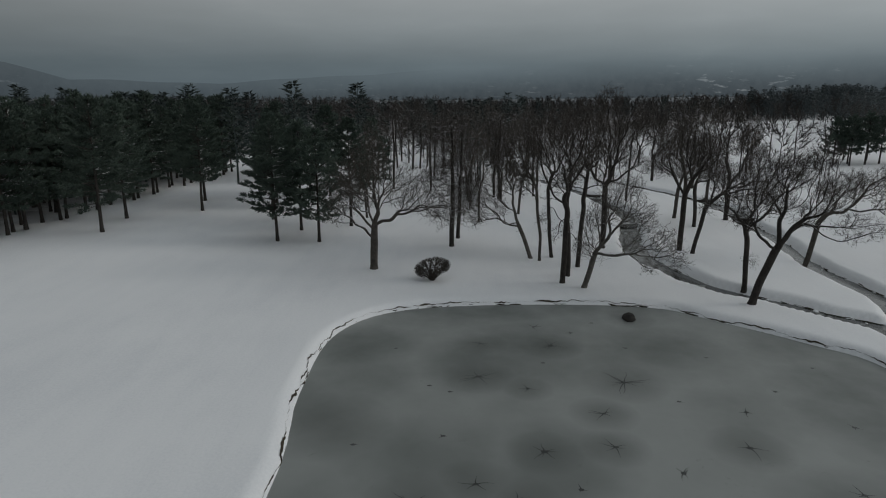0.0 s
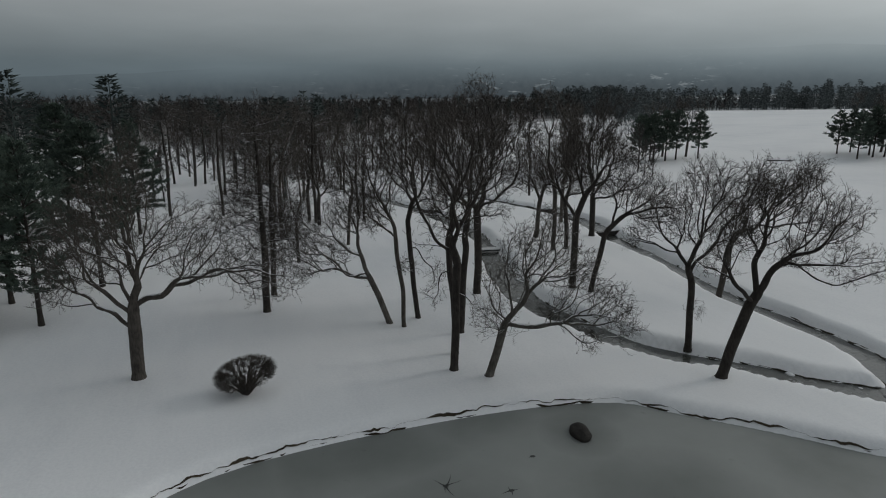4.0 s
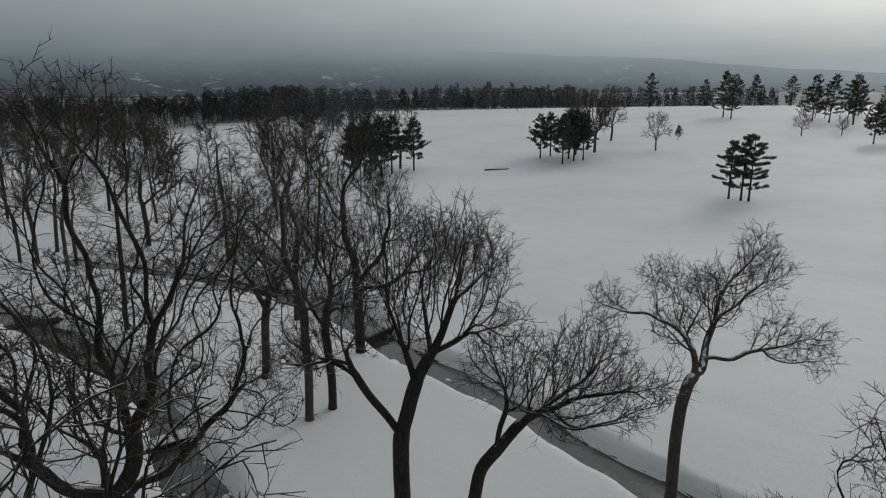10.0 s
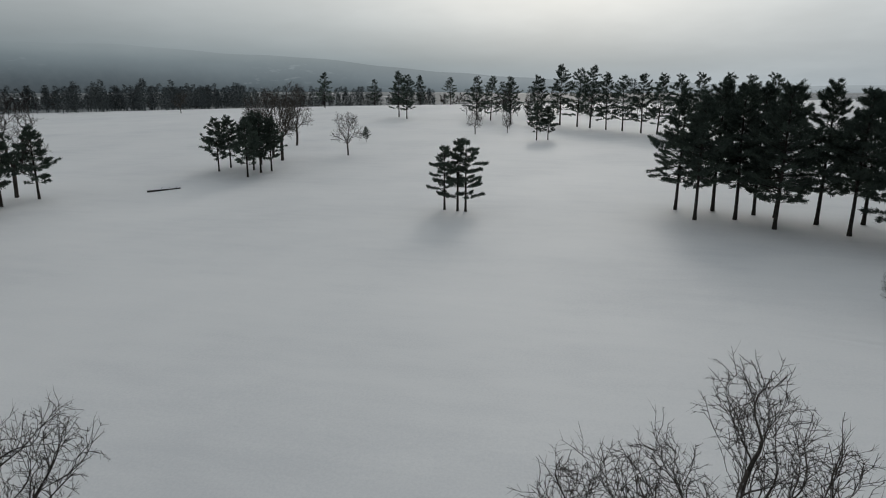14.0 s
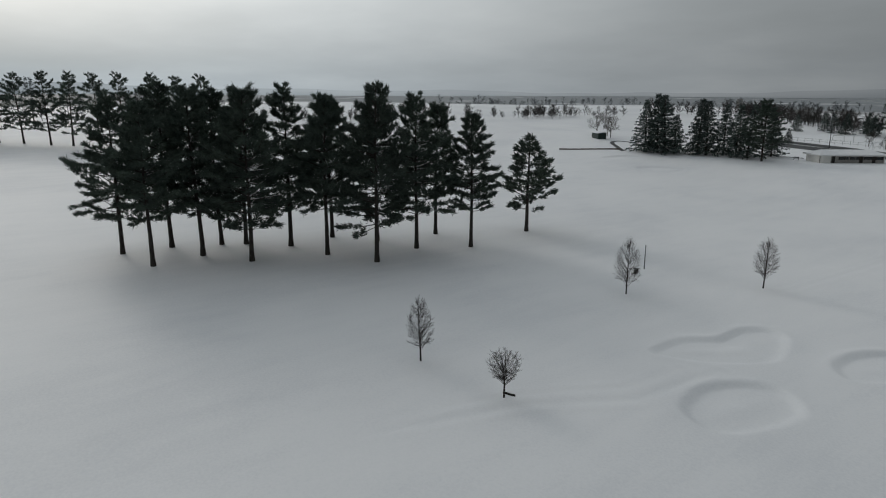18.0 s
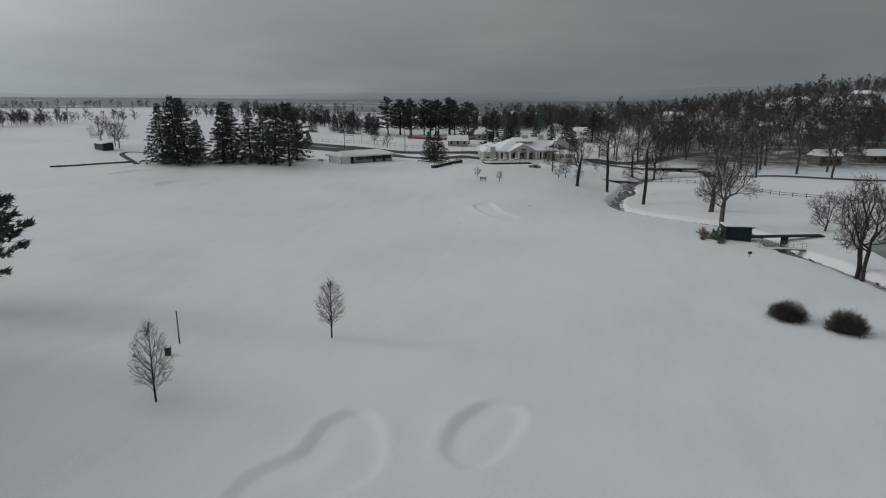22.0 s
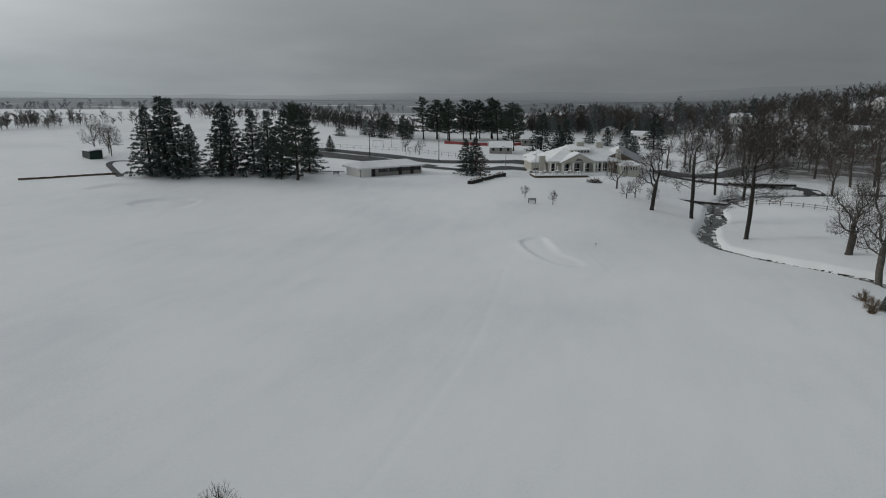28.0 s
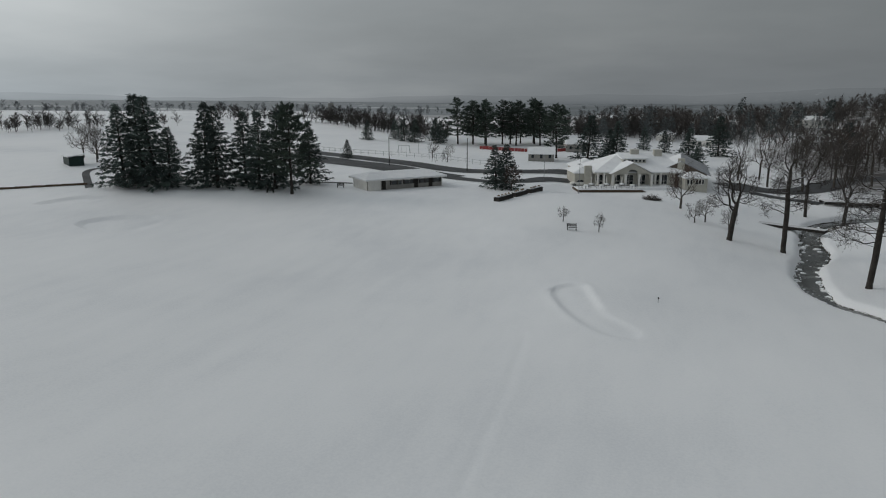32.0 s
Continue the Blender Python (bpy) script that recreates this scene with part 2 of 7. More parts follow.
BUNKERS = [  # outline, depth
    ([(96.8, 34), (97, 29.5), (95, 26.4), (95, 23), (93.3, 20.7), (91, 22), (89.4, 26.7), (90.2, 29.3), (93.2, 32.6)], 0.5),
    ([(86.2, 24.3), (86, 20.5), (84.3, 17.4), (81.7, 17.7), (81.3, 20.4), (82.3, 24.2), (84.2, 26.1)], 0.45),
    ([(89.3, 41), (90.3, 36.8), (89.1, 33.6), (86.6, 32.3), (84, 34.5), (84.3, 38.4), (86, 41.8)], 0.5),
    ([(99, -66.8), (96, -69.2), (94.2, -65.2), (92.2, -60.6), (89, -57.6), (89, -55.2), (92.3, -55.7), (96.2, -60)], 0.42),
    ([(177, -70.6), (176, -75.6), (168.8, -79), (165.6, -77.6), (165.5, -71), (169.5, -68.6)], 0.7),
    ([(195, -77), (192.5, -83), (187.5, -85.6), (187, -83), (191, -79)], 0.6),
]
BUNKERS = [(smooth_line(o, 6, True), d) for o, d in BUNKERS]
# old cart tracks, drifted over: line, half width, height
TRACKS = [([(108, -84), (103.5, -64), (98.9, -52.7), (97.6, -38.6), (96.9, -26.5), (97.3, -10), (98.5, 8)], 0.55, 0.07), ([(105.4, -63), (101.2, -52.9), (100.0, -38.6), (99.3, -26.5), (99.7, -10), (100.9, 8)], 0.5, 0.06),
          ([(90, -68), (83.8, -50.9), (79.1, -37.6), (77.8, -27.5), (77, -12), (74, 4)], 0.5, 0.05), ([(118, -60), (115.9, -34.4), (116.8, -14), (115.5, 0)], 0.6, 0.06), ([(101.5, 66), (96.5, 50), (92.0, 42.6), (91.2, 33)], 0.7, 0.08), ([(103, 65), (98, 49), (93.8, 41.6), (93.4, 35)], 0.5, 0.06)]


def ragged(x, y):
    """How far the edge of the brook wanders from its even width."""
    return 0.20 * np.sin(x * 0.31 + y * 0.23 + 0.7) + 0.13 * np.sin(y * 0.83 - x * 0.61) + 0.07 * np.sin(x * 2.1 + y * 1.37)


def brook_level(y):
    """Height of the water of the brook: it falls towards the south."""
    return -0.8 - 1.1 * sstep((-10 - np.asarray(y, float)) / 60)


def ang_bump(az, c, w):
    d = (az - c + 180) % 360 - 180
    return np.exp(-(d / w) ** 2)


def broad(x, y):
    """The large forms: the fields rise to the east, the clubhouse stands on a low terrace, wooded hills close the view."""
    x, y = np.asarray(x, float), np.asarray(y, float)
    h = 0.045 * ramp_up(x - 135, 18.0) * (1 - 0.75 * sstep((np.hypot(x, y) - 420) / 500))
    h = h + 3.3 * sstep((-60 - y) / 50) * sstep((x - 60) / 50)
    r, az = np.hypot(x - 40, y), np.degrees(np.arctan2(x - 40, y))
    far = sstep((r - 700) / 1500)
    h = h + far * (20 * ang_bump(az, -42, 14) + 16 * ang_bump(az, 60, 30) + 8 * ang_bump(az, 8, 26) + 12 * ang_bump(az, 205, 30))
    wood_hill = sstep((r - 190) / 330) * (25 * ang_bump(az, 205, 22) + 25 * ang_bump(az, 235, 25))
    rolling = 4 * sstep((r - 430) / 330) * ang_bump(az, 140, 34) * (0.6 + 0.4 * np.sin(np.radians(az) * 11)) * (0.75 + 0.25 * np.sin(r * 0.011 + np.radians(az) * 5))
    return h + wood_hill + rolling


def ground_z(x, y, fine=True):
    """Height of the snow at a place (numbers or arrays)."""
    x, y = np.asarray(x, float), np.asarray(y, float)
    h = broad(x, y)
    near = 1 - sstep((np.hypot(x - 60, y) - 250) / 200)
    h = h + near * (0.22 * np.sin(x * 0.061 + 1.3) * np.sin(y * 0.047 + 0.4) + 0.10 * np.sin(x * 0.17 + y * 0.11) * np.sin(y * 0.13 - x * 0.05))
    # shallow swell by the fourth bunker and a hollow towards the brook
    h = h + 0.9 * np.exp(-(((x - 93) / 9) ** 2 + ((y + 66) / 11) ** 2)) + 0.6 * np.exp(-(((x - 107) / 7) ** 2 + ((y + 88) / 5) ** 2))
    # level ground for the clubhouse and for the low building
    pad = sstep((x - 80) / 10) * sstep((118 - x) / 10) * sstep((-124 - y) / 14) * sstep((y + 190) / 8)
    h = h + (2.0 - h) * pad
    pad = np.exp(-(((x - 143) / 13) ** 2 + ((y + 120) / 12) ** 2) ** 2)
    h = h + (3.9 - h) * pad
    d, s = seg_dist(x, y, [p[:2] for p in BROOK_S])
    h = h - 1.1 * np.exp(-(d / 11) ** 2) * sstep((-20 - y) / 40)
    ins = inside(x, y, POND)
    dp, _ = seg_dist(x, y, POND, True)
    sd = np.where(ins, -dp, dp)
    h = h * sstep((sd + 1) / 14) + 0.0
    cut = sstep((sd + 1.1) / 1.5)
    h = np.where(sd < 0.4, POND_Z - 0.5 + (h - POND_Z + 0.5) * cut, h)
    for line in BROOKS:
        d, s = seg_dist(x, y, [p[:2] for p in line])
        hw = np.interp(s, range(len(line)), [p[2] for p in line])
        hw = hw + ragged(x, y)
        bed = brook_level(y) - 0.45
        h = np.minimum(h, bed + (np.maximum(h, bed) - bed) * sstep((d - hw + 0.55) / 1.5) + np.where(d > hw + 0.95, 50.0, 0.0))
    for line, half, rise in TRACKS:
        d, _ = seg_dist(x, y, line)
        h = h + 0.55 * rise * (np.exp(-((d - half) / 0.4) ** 2) - 0.8 * np.exp(-(d / (0.7 * half)) ** 2))
    for line, depth in BUNKERS:
        c = np.mean(line, axis=0)
        if np.all(np.hypot(x - c[0], y - c[1]) > 16):
            continue
        d, _ = seg_dist(x, y, line, True)
        sd = np.where(inside(x, y, line), -d, d)
        lip = 0.5 + 0.5 * np.cos(np.arctan2(y - c[1], x - c[0]) + 0.6)
        h = h - depth * (0.36 + 0.14 * lip) * sstep((0.12 - sd) / (0.42 + 0.3 * (1 - lip))) + 0.10 * lip * np.exp(-((sd - 0.45) / 0.5) ** 2) + 0.16 * sstep((-1.2 - sd) / 3.0)
    return h


def gz(x, y):
    return float(ground_z(np.array([x]), np.array([y]))[0])


def fill_mesh(me, verts, faces):
    """Fill a mesh from arrays of corners and of triangles or quads."""
    verts, faces = np.asarray(verts, np.float32), np.asarray(faces, np.int32)
    k = faces.shape[1]
    me.vertices.add(len(verts))
    me.vertices.foreach_set("co", verts.ravel())
    me.loops.add(faces.size)
    me.loops.foreach_set("vertex_index", faces.ravel())
    me.polygons.add(len(faces))
    me.polygons.foreach_set("loop_start", np.arange(0, faces.size, k, dtype=np.int32))
    me.update(calc_edges=True)
    return me


def mesh_of(name, verts, faces, mat, smooth=True):
    me = fill_mesh(bpy.data.meshes.new(name), verts, faces)
    me.materials.append(mat)
    me.polygons.foreach_set("use_smooth", np.full(len(me.polygons), smooth))
    return me


def put(name, me, parent=None, label=""):
    ob = new(name, me)
    if parent is not None:
        ob.parent = parent
    if label:
        tagged(ob, label)
    return ob


def stretch(lo, hi, step, far, grow=1.16):
    """Grid lines: evenly spaced from lo to hi, then wider and wider out to far."""
    mid = list(np.arange(lo, hi, step))
    out, s, a, b = [], step, mid[0], mid[-1]
    left, right = [], []
    while b < far:
        s *= grow
        b, a = b + s, a - s
        right.append(b), left.append(a)
    return np.array(left[::-1] + mid + right)


gx = np.concatenate([stretch(-14, 72, 0.5, 4200)])
gx = np.unique(np.concatenate([gx[gx < 72], np.arange(72, 80, 0.7), np.arange(80, 99, 0.42), np.arange(99, 112, 0.7), np.arange(112, 160, 1.4), np.arange(160, 198, 0.75), np.arange(198, 205, 1.4), 205 + np.cumsum(1.4 * 1.13 ** np.arange(1, 46))]))
gy = stretch(-150, 138, 0.62, 4200, 1.14)
gy = np.unique(np.concatenate([gy[(gy < -70) | ((gy > -53.5) & (gy < 15)) | (gy > 43)], np.arange(-70, -53.5, 0.34), np.arange(15, 43, 0.34)]))
GX, GY = np.meshgrid(gx, gy)
GZ = ground_z(GX, GY)
nx, ny = len(gx), len(gy)
idx = np.arange(nx * ny).reshape(ny, nx)
quads = np.stack([idx[:-1, :-1], idx[:-1, 1:], idx[1:, 1:], idx[1:, :-1]], -1).reshape(-1, 4)
ground_me = mesh_of("ground", np.stack([GX, GY, GZ], -1).reshape(-1, 3), quads, m_snow)


def wooded(x, y):
    """Where woods stand: 1 in them, 0 on the open course."""
    r, az = np.hypot(x - 40, y), np.degrees(np.arctan2(x - 40, y))
    w = sstep((y - 290 - 0.45 * (x + 60)) / 50) * (1 - sstep((x - 0.55 * y - 5) / 40))
    w = np.maximum(w, sstep((-62 - x) / 12) * sstep((y - 40) / 40))
    w = np.maximum(w, sstep((-150 - y) / 40) * (1 - sstep((x - 30 + (y + 150) * 0.02) / 30)))
    w = np.maximum(w, 0.9 * sstep((-330 - y) / 30) * (1 - sstep((x - 130) / 40)))
    w = np.maximum(w, 0.75 * sstep((-480 - y) / 60) * (1 - sstep((x - 330) / 120)))
    gap = np.sin(x * 0.023 + 1.1) * np.sin(y * 0.031 + x * 0.008) + 0.5 * np.sin(x * 0.061 - y * 0.047 + 2.0)
    w = w * np.where(y < -230, 1 - 0.85 * sstep((gap - 0.28) / 0.25), 1.0)
    return w, sstep((r - 560) / 320) * (1.0 - 0.15 * sstep((62 - np.abs((az - 150 + 180) % 360 - 180)) / 30))


lay = ground_me.color_attributes.new("woods", "FLOAT_COLOR", "POINT")
wv, fv = (a.ravel() for a in wooded(GX, GY))
lay.data.foreach_set("color", np.stack([wv, fv, wv, np.ones_like(wv)], -1).astype(np.float32).ravel())
ground = tagged(put("ground", ground_me), "snow-covered golf course, open and gently rolling", "ground", kind="structure")


# far hills: a glowing ring at the edge of the land, its painted mist thinning upwards into the cloud
HILLS = ((-180, 0.7, 0.65, 0.8), (-150, 2.0, 0.6, 0.6), (-100, 2.2, 0.6, 0), (-60, 3.2, 0.75, 0), (-40, 3.2, 0.8, 0), (-35, 2.5, 0.8, 0.1), (-31, 1.3, 0.8, 0.2), (-20, 1.3, 0.8, 0.3), (0, 2.6, 0.9, 1), (15, 3.7, 0.92, 1), (35, 4.2, 0.92, 1), (50, 4.0, 0.85, 0.9),
         (64, 3.2, 0.76, 0.6), (80, 1.9, 0.60, 0.35), (95, 1.3, 0.5, 0.3), (105, 0.9, 0.45, 0.3), (115, 0.7, 0.5, 0.7), (127, 0.75, 0.55, 0.7), (140, 0.6, 0.6, 0.7), (160, 0.6, 0.65, 0.7), (180, 0.7, 0.65, 0.8))
m_hills, n = material("glowing_misty_hills", 1.0)
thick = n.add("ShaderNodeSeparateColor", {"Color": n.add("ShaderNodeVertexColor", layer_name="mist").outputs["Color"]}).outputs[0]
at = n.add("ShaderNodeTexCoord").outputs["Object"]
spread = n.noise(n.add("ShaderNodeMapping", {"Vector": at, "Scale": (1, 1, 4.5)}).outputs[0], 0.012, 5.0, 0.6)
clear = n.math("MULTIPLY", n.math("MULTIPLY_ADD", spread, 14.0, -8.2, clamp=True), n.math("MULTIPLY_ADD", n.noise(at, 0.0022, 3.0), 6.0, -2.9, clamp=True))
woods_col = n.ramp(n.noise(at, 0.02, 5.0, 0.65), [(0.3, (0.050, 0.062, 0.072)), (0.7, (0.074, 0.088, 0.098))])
# woods and clearings emit their hazy colour; transparency stands in for mist
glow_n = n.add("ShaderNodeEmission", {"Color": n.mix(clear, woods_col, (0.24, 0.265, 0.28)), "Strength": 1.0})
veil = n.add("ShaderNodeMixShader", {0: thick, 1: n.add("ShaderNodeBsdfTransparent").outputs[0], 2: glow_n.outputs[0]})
n.tree.links.new(veil.outputs[0], [q for q in n.tree.nodes if q.type == "OUTPUT_MATERIAL"][0].inputs["Surface"])
az = np.linspace(-180, 180, 721)[:-1]
H = np.array(HILLS)
el, dens, soft_top = (np.interp(az, H[:, 0], H[:, k]) for k in (1, 2, 3))
el = el + 0.10 * np.sin(np.radians(az * 7)) + 0.06 * np.sin(np.radians(az * 23 + 40)) + 0.03 * np.sin(np.radians(az * 61))
LV = 14
V, M = [], []
for j in range(LV):
    u = j / (LV - 1)
    z = -60 + (60 + 20 + 3900 * np.tan(np.radians(el))) * u
    V.append(np.column_stack([60 + 3900 * np.sin(np.radians(az)), 3900 * np.cos(np.radians(az)), z]))
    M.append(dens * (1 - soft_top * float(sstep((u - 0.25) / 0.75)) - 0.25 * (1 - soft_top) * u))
F = np.array([(j * 720 + i, j * 720 + (i + 1) % 720, (j + 1) * 720 + (i + 1) % 720, (j + 1) * 720 + i) for j in range(LV - 1) for i in range(720)])
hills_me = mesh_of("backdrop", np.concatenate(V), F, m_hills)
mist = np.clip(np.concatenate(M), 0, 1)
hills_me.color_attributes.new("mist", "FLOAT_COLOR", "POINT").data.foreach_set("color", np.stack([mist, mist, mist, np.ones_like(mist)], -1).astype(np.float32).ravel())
tagged(put("backdrop", hills_me), "self-lit backdrop of far wooded hills, painted mist fading into low winter cloud", "backdrop", kind="structure")


def sheet(name, outline, z, mat, label):
    """A flat sheet of water with a closed outline."""
    bm = bmesh.new()
    f = bm.faces.new([bm.verts.new((x, y, z)) for x, y, *_ in outline])
    bmesh.ops.triangulate(bm, faces=[f])
    me = bpy.data.meshes.new(name)
    bm.to_mesh(me), bm.free()
    me.materials.append(mat)
    return tagged(put(name, me), label, name.split("_")[-1], kind="structure")


m_ice, n = material("pond_ice", 0.42, 0, 0.4)
at = n.add("ShaderNodeTexCoord").outputs["Object"]
warp = n.add("ShaderNodeMix", {4: at, 5: n.add("ShaderNodeTexNoise", {"Vector": at, "Scale": 0.12, "Detail": 3.0}).outputs["Color"]}, data_type="VECTOR")
warp.inputs[0].default_value = 0.12
cell = n.add("ShaderNodeTexVoronoi", {"Vector": warp.outputs[1], "Scale": 0.14}, feature="F1").outputs["Distance"]
pools = n.math("ADD", n.math("MULTIPLY", cell, 0.55), n.math("MULTIPLY", n.noise(at, 0.08, 4.0), 0.6))
col = n.ramp(pools, [(0.22, (0.115, 0.126, 0.120)), (0.48, (0.155, 0.168, 0.160)), (0.74, (0.25, 0.264, 0.255))])
spots = n.math("MULTIPLY_ADD", n.noise(at, 1.1, 5.0, 0.7), 6.0, -3.9, clamp=True)
col = n.mix(n.math("MULTIPLY", spots, 0.5), col, (0.05, 0.055, 0.05))
# wet, darker ice round the melt holes
wet = None
for hx, hy, hr in ((17.1, 43.9, 3.0), (6.3, 44.9, 2.6), (12.8, 50.9, 2.6), (6.8, 51.4, 2.2), (9.8, 42.9, 1.8), (14.4, 39.2, 2.2), (9.7, 34.6, 2.2), (14.1, 35.1, 2.0), (5.4, 31.4, 2.2), (7.6, 29.8, 2.2), (2.0, 29.7, 2.6), (21.5, 57.7, 2.4), (22.2, 35.0, 2.4), (-4.0, 38.0, 4.0)):
    off = n.add("ShaderNodeVectorMath", {0: warp.outputs[1], 1: (hx * 0.88 + 0.06, hy * 0.88 + 0.06, 0)}, operation="DISTANCE").outputs["Value"]
    one = n.math("SUBTRACT", 1.0, n.math("DIVIDE", off, hr), clamp=True)
    wet = one if wet is None else n.math("MAXIMUM", wet, one)
col = n.mix(n.math("MULTIPLY", n.math("POWER", wet, 0.8), 0.62), col, (0.055, 0.062, 0.056))
wire(n, col, n.ramp(n.noise(at, 0.4, 4.0), [(0.3, (0.32,) * 3), (0.7, (0.6,) * 3)]), n.noise(at, 0.8, 5.0), 0.03, 0.3)
pond = sheet("pond", POND, POND_Z, m_ice, "frozen pond with grey ice, dark melt holes and cracks")
m_water, n = material("brook_water", 0.12, 0, 0.5)
at = n.add("ShaderNodeTexCoord").outputs["Object"]
w = n.noise(at, 0.35, 5.0, 0.6)
wire(n, n.ramp(w, [(0.35, (0.035, 0.038, 0.036)), (0.55, (0.075, 0.078, 0.073)), (0.75, (0.17, 0.175, 0.17))]), n.ramp(w, [(0.4, (0.08,) * 3), (0.7, (0.4,) * 3)]), n.noise(at, 3.0, 3.0), 0.02, 0.4)


def ribbon(line, extra, dz, level):
    P = np.array([p[:2] for p in line])
    t = np.gradient(P, axis=0)
    t /= np.linalg.norm(t, axis=1)[:, None]
    nrm = np.stack([-t[:, 1], t[:, 0]], 1)
    hw = np.array([p[2] for p in line]) + extra
    z = level(P[:, 1]) + dz
    v = np.concatenate([np.column_stack([P + nrm * hw[:, None], z]), np.column_stack([P - nrm * hw[:, None], z])])
    k = len(P)
    return v, np.array([(i, i + 1, k + i + 1, k + i) for i in range(k - 1)])


for line, dz in ((BROOK_W, 0), (BROOK_E, 0.012), (BROOK_S, 0.006)):
    v, f = ribbon(line, 0.9, dz, brook_level)
    tagged(put("brook", mesh_of("brook", v, f, m_water)), "narrow winding brook of dark half-frozen water", "brook", kind="structure")


m_earth = mottled("bank_earth", (0.018, 0.015, 0.011), (0.075, 0.06, 0.042), 1.5, 14.0, 0.95, dist=0.05)


def bank_strip(line, closed, off, lo, hi, seed):
    """The broken, dark earth edge where the snow ends at the water."""
    rng = np.random.default_rng(seed)
    P = np.array([p[:2] for p in line])
    seg = np.vstack([P, P[:1]]) if closed else P
    L = np.r_[0, np.cumsum(np.linalg.norm(np.diff(seg, axis=0), axis=1))]
    s = np.arange(0, L[-1], 0.35)
    Q = np.stack([np.interp(s, L, seg[:, k]) for k in (0, 1)], 1)
    t = np.gradient(Q, axis=0)
    t /= np.linalg.norm(t, axis=1)[:, None] + 1e-9
    nrm = np.stack([-t[:, 1], t[:, 0]], 1)
    j = np.convolve(rng.normal(0, 0.09, len(s) + 4), np.ones(5) / 2.6, "valid")
    Q = Q + nrm * (off + j)[:, None]
    top = hi + np.convolve(rng.normal(0, 0.05, len(s) + 2), np.ones(3) / 2, "valid")
    lean = nrm * rng.uniform(0.02, 0.16, len(s))[:, None]
    v = np.concatenate([np.column_stack([Q, np.full(len(s), lo)]), np.column_stack([Q + lean, top]), np.column_stack([Q + lean + nrm * 0.25, top - 0.5])])
    k = len(s)
    f = [(a * k + i, a * k + i + 1, (a + 1) * k + i + 1, (a + 1) * k + i) for a in (0, 1) for i in range(k - 1)]
    return v, np.array(f)


tagged(put("pond_bank", mesh_of("pond_bank", *bank_strip(POND, True, -0.36, POND_Z - 0.15, -0.55, 5), m_earth, False)), "dark broken earth edge along the frozen pond", "bank", kind="structure")


def shore_crack(line, seed):
    """The thin dark break in the snow along the shore, now wide, now closed."""
    rng = np.random.default_rng(seed)
    seg = np.array([p[:2] for p in line] + [line[0][:2]])
    L = np.r_[0, np.cumsum(np.linalg.norm(np.diff(seg, axis=0), axis=1))]
    t = np.arange(0, L[-1], 0.22)
    Q = np.stack([np.interp(t, L, seg[:, k]) for k in (0, 1)], 1)
    d = np.gradient(Q, axis=0)
    d /= np.linalg.norm(d, axis=1)[:, None] + 1e-9
    nrm = np.stack([d[:, 1], -d[:, 0]], 1)
    if inside(Q[:1, 0] + nrm[:1, 0], Q[:1, 1] + nrm[:1, 1], line)[0]:
        nrm = -nrm
    k = len(t)
    walk_ = lambda amp, m: np.convolve(rng.normal(0, amp, k + m - 1), np.ones(m) / math.sqrt(m), "valid")
    mid = -0.20 + walk_(0.06, 9) + walk_(0.03, 3)
    wide_ = np.maximum(0.003, 0.016 + walk_(0.022, 7))
    V = []
    for e in (-1, 1):
        P = Q + nrm * (mid + e * wide_)[:, None]
        V.append(np.column_stack([P, ground_z(P[:, 0], P[:, 1]) + 0.035]))
    return np.concatenate(V), np.array([(i, i + 1, k + i + 1, k + i) for i in range(k - 1)])


tagged(put("shore_crack", mesh_of("shore_crack", *shore_crack(POND, 8), m_earth, False)), "thin dark crack in the snow along the pond shore", "bank", kind="structure")


def brook_banks(line, seed):
    """Dark undercut edges on both sides of the brook."""
    rng = np.random.default_rng(seed)
    P = np.array(line)
    L = np.r_[0, np.cumsum(np.linalg.norm(np.diff(P[:, :2], axis=0), axis=1))]
    s = np.arange(0, L[-1], 0.4)
    Q, hw = np.stack([np.interp(s, L, P[:, k]) for k in (0, 1)], 1), np.interp(s, L, P[:, 2])
    t = np.gradient(Q, axis=0)
    t /= np.linalg.norm(t, axis=1)[:, None] + 1e-9
    V, F, base, k = [], [], 0, len(s)
    for side in (-1, 1):
        nrm = np.stack([-t[:, 1], t[:, 0]], 1) * side
        x, y = (Q + nrm * hw[:, None]).T
        w = hw + ragged(x, y) + 0.02 + rng.normal(0, 0.05, k)
        lev = brook_level(Q[:, 1])
        hi = lev + 0.06 + np.abs(np.convolve(rng.normal(0, 0.10, k + 4), np.ones(5) / 3, "valid"))
        a = Q + nrm * w[:, None]
        b = a + nrm * rng.uniform(0.02, 0.12, k)[:, None]
        V.append(np.concatenate([np.column_stack([a, lev - 0.2]), np.column_stack([b, hi]), np.column_stack([b + nrm * 0.3, hi - 0.35])]))
        F += [(base + r * k + i, base + r * k + i + 1, base + (r + 1) * k + i + 1, base + (r + 1) * k + i) for r in (0, 1) for i in range(k - 1)]
        base += 3 * k
    return np.concatenate(V), np.array(F)


for q, line in enumerate(BROOKS):
    tagged(put("brook_bank", mesh_of("brook_bank", *brook_banks(line, q), m_earth, False)), "dark ragged earth bank under the snow along the brook", "bank", kind="structure")


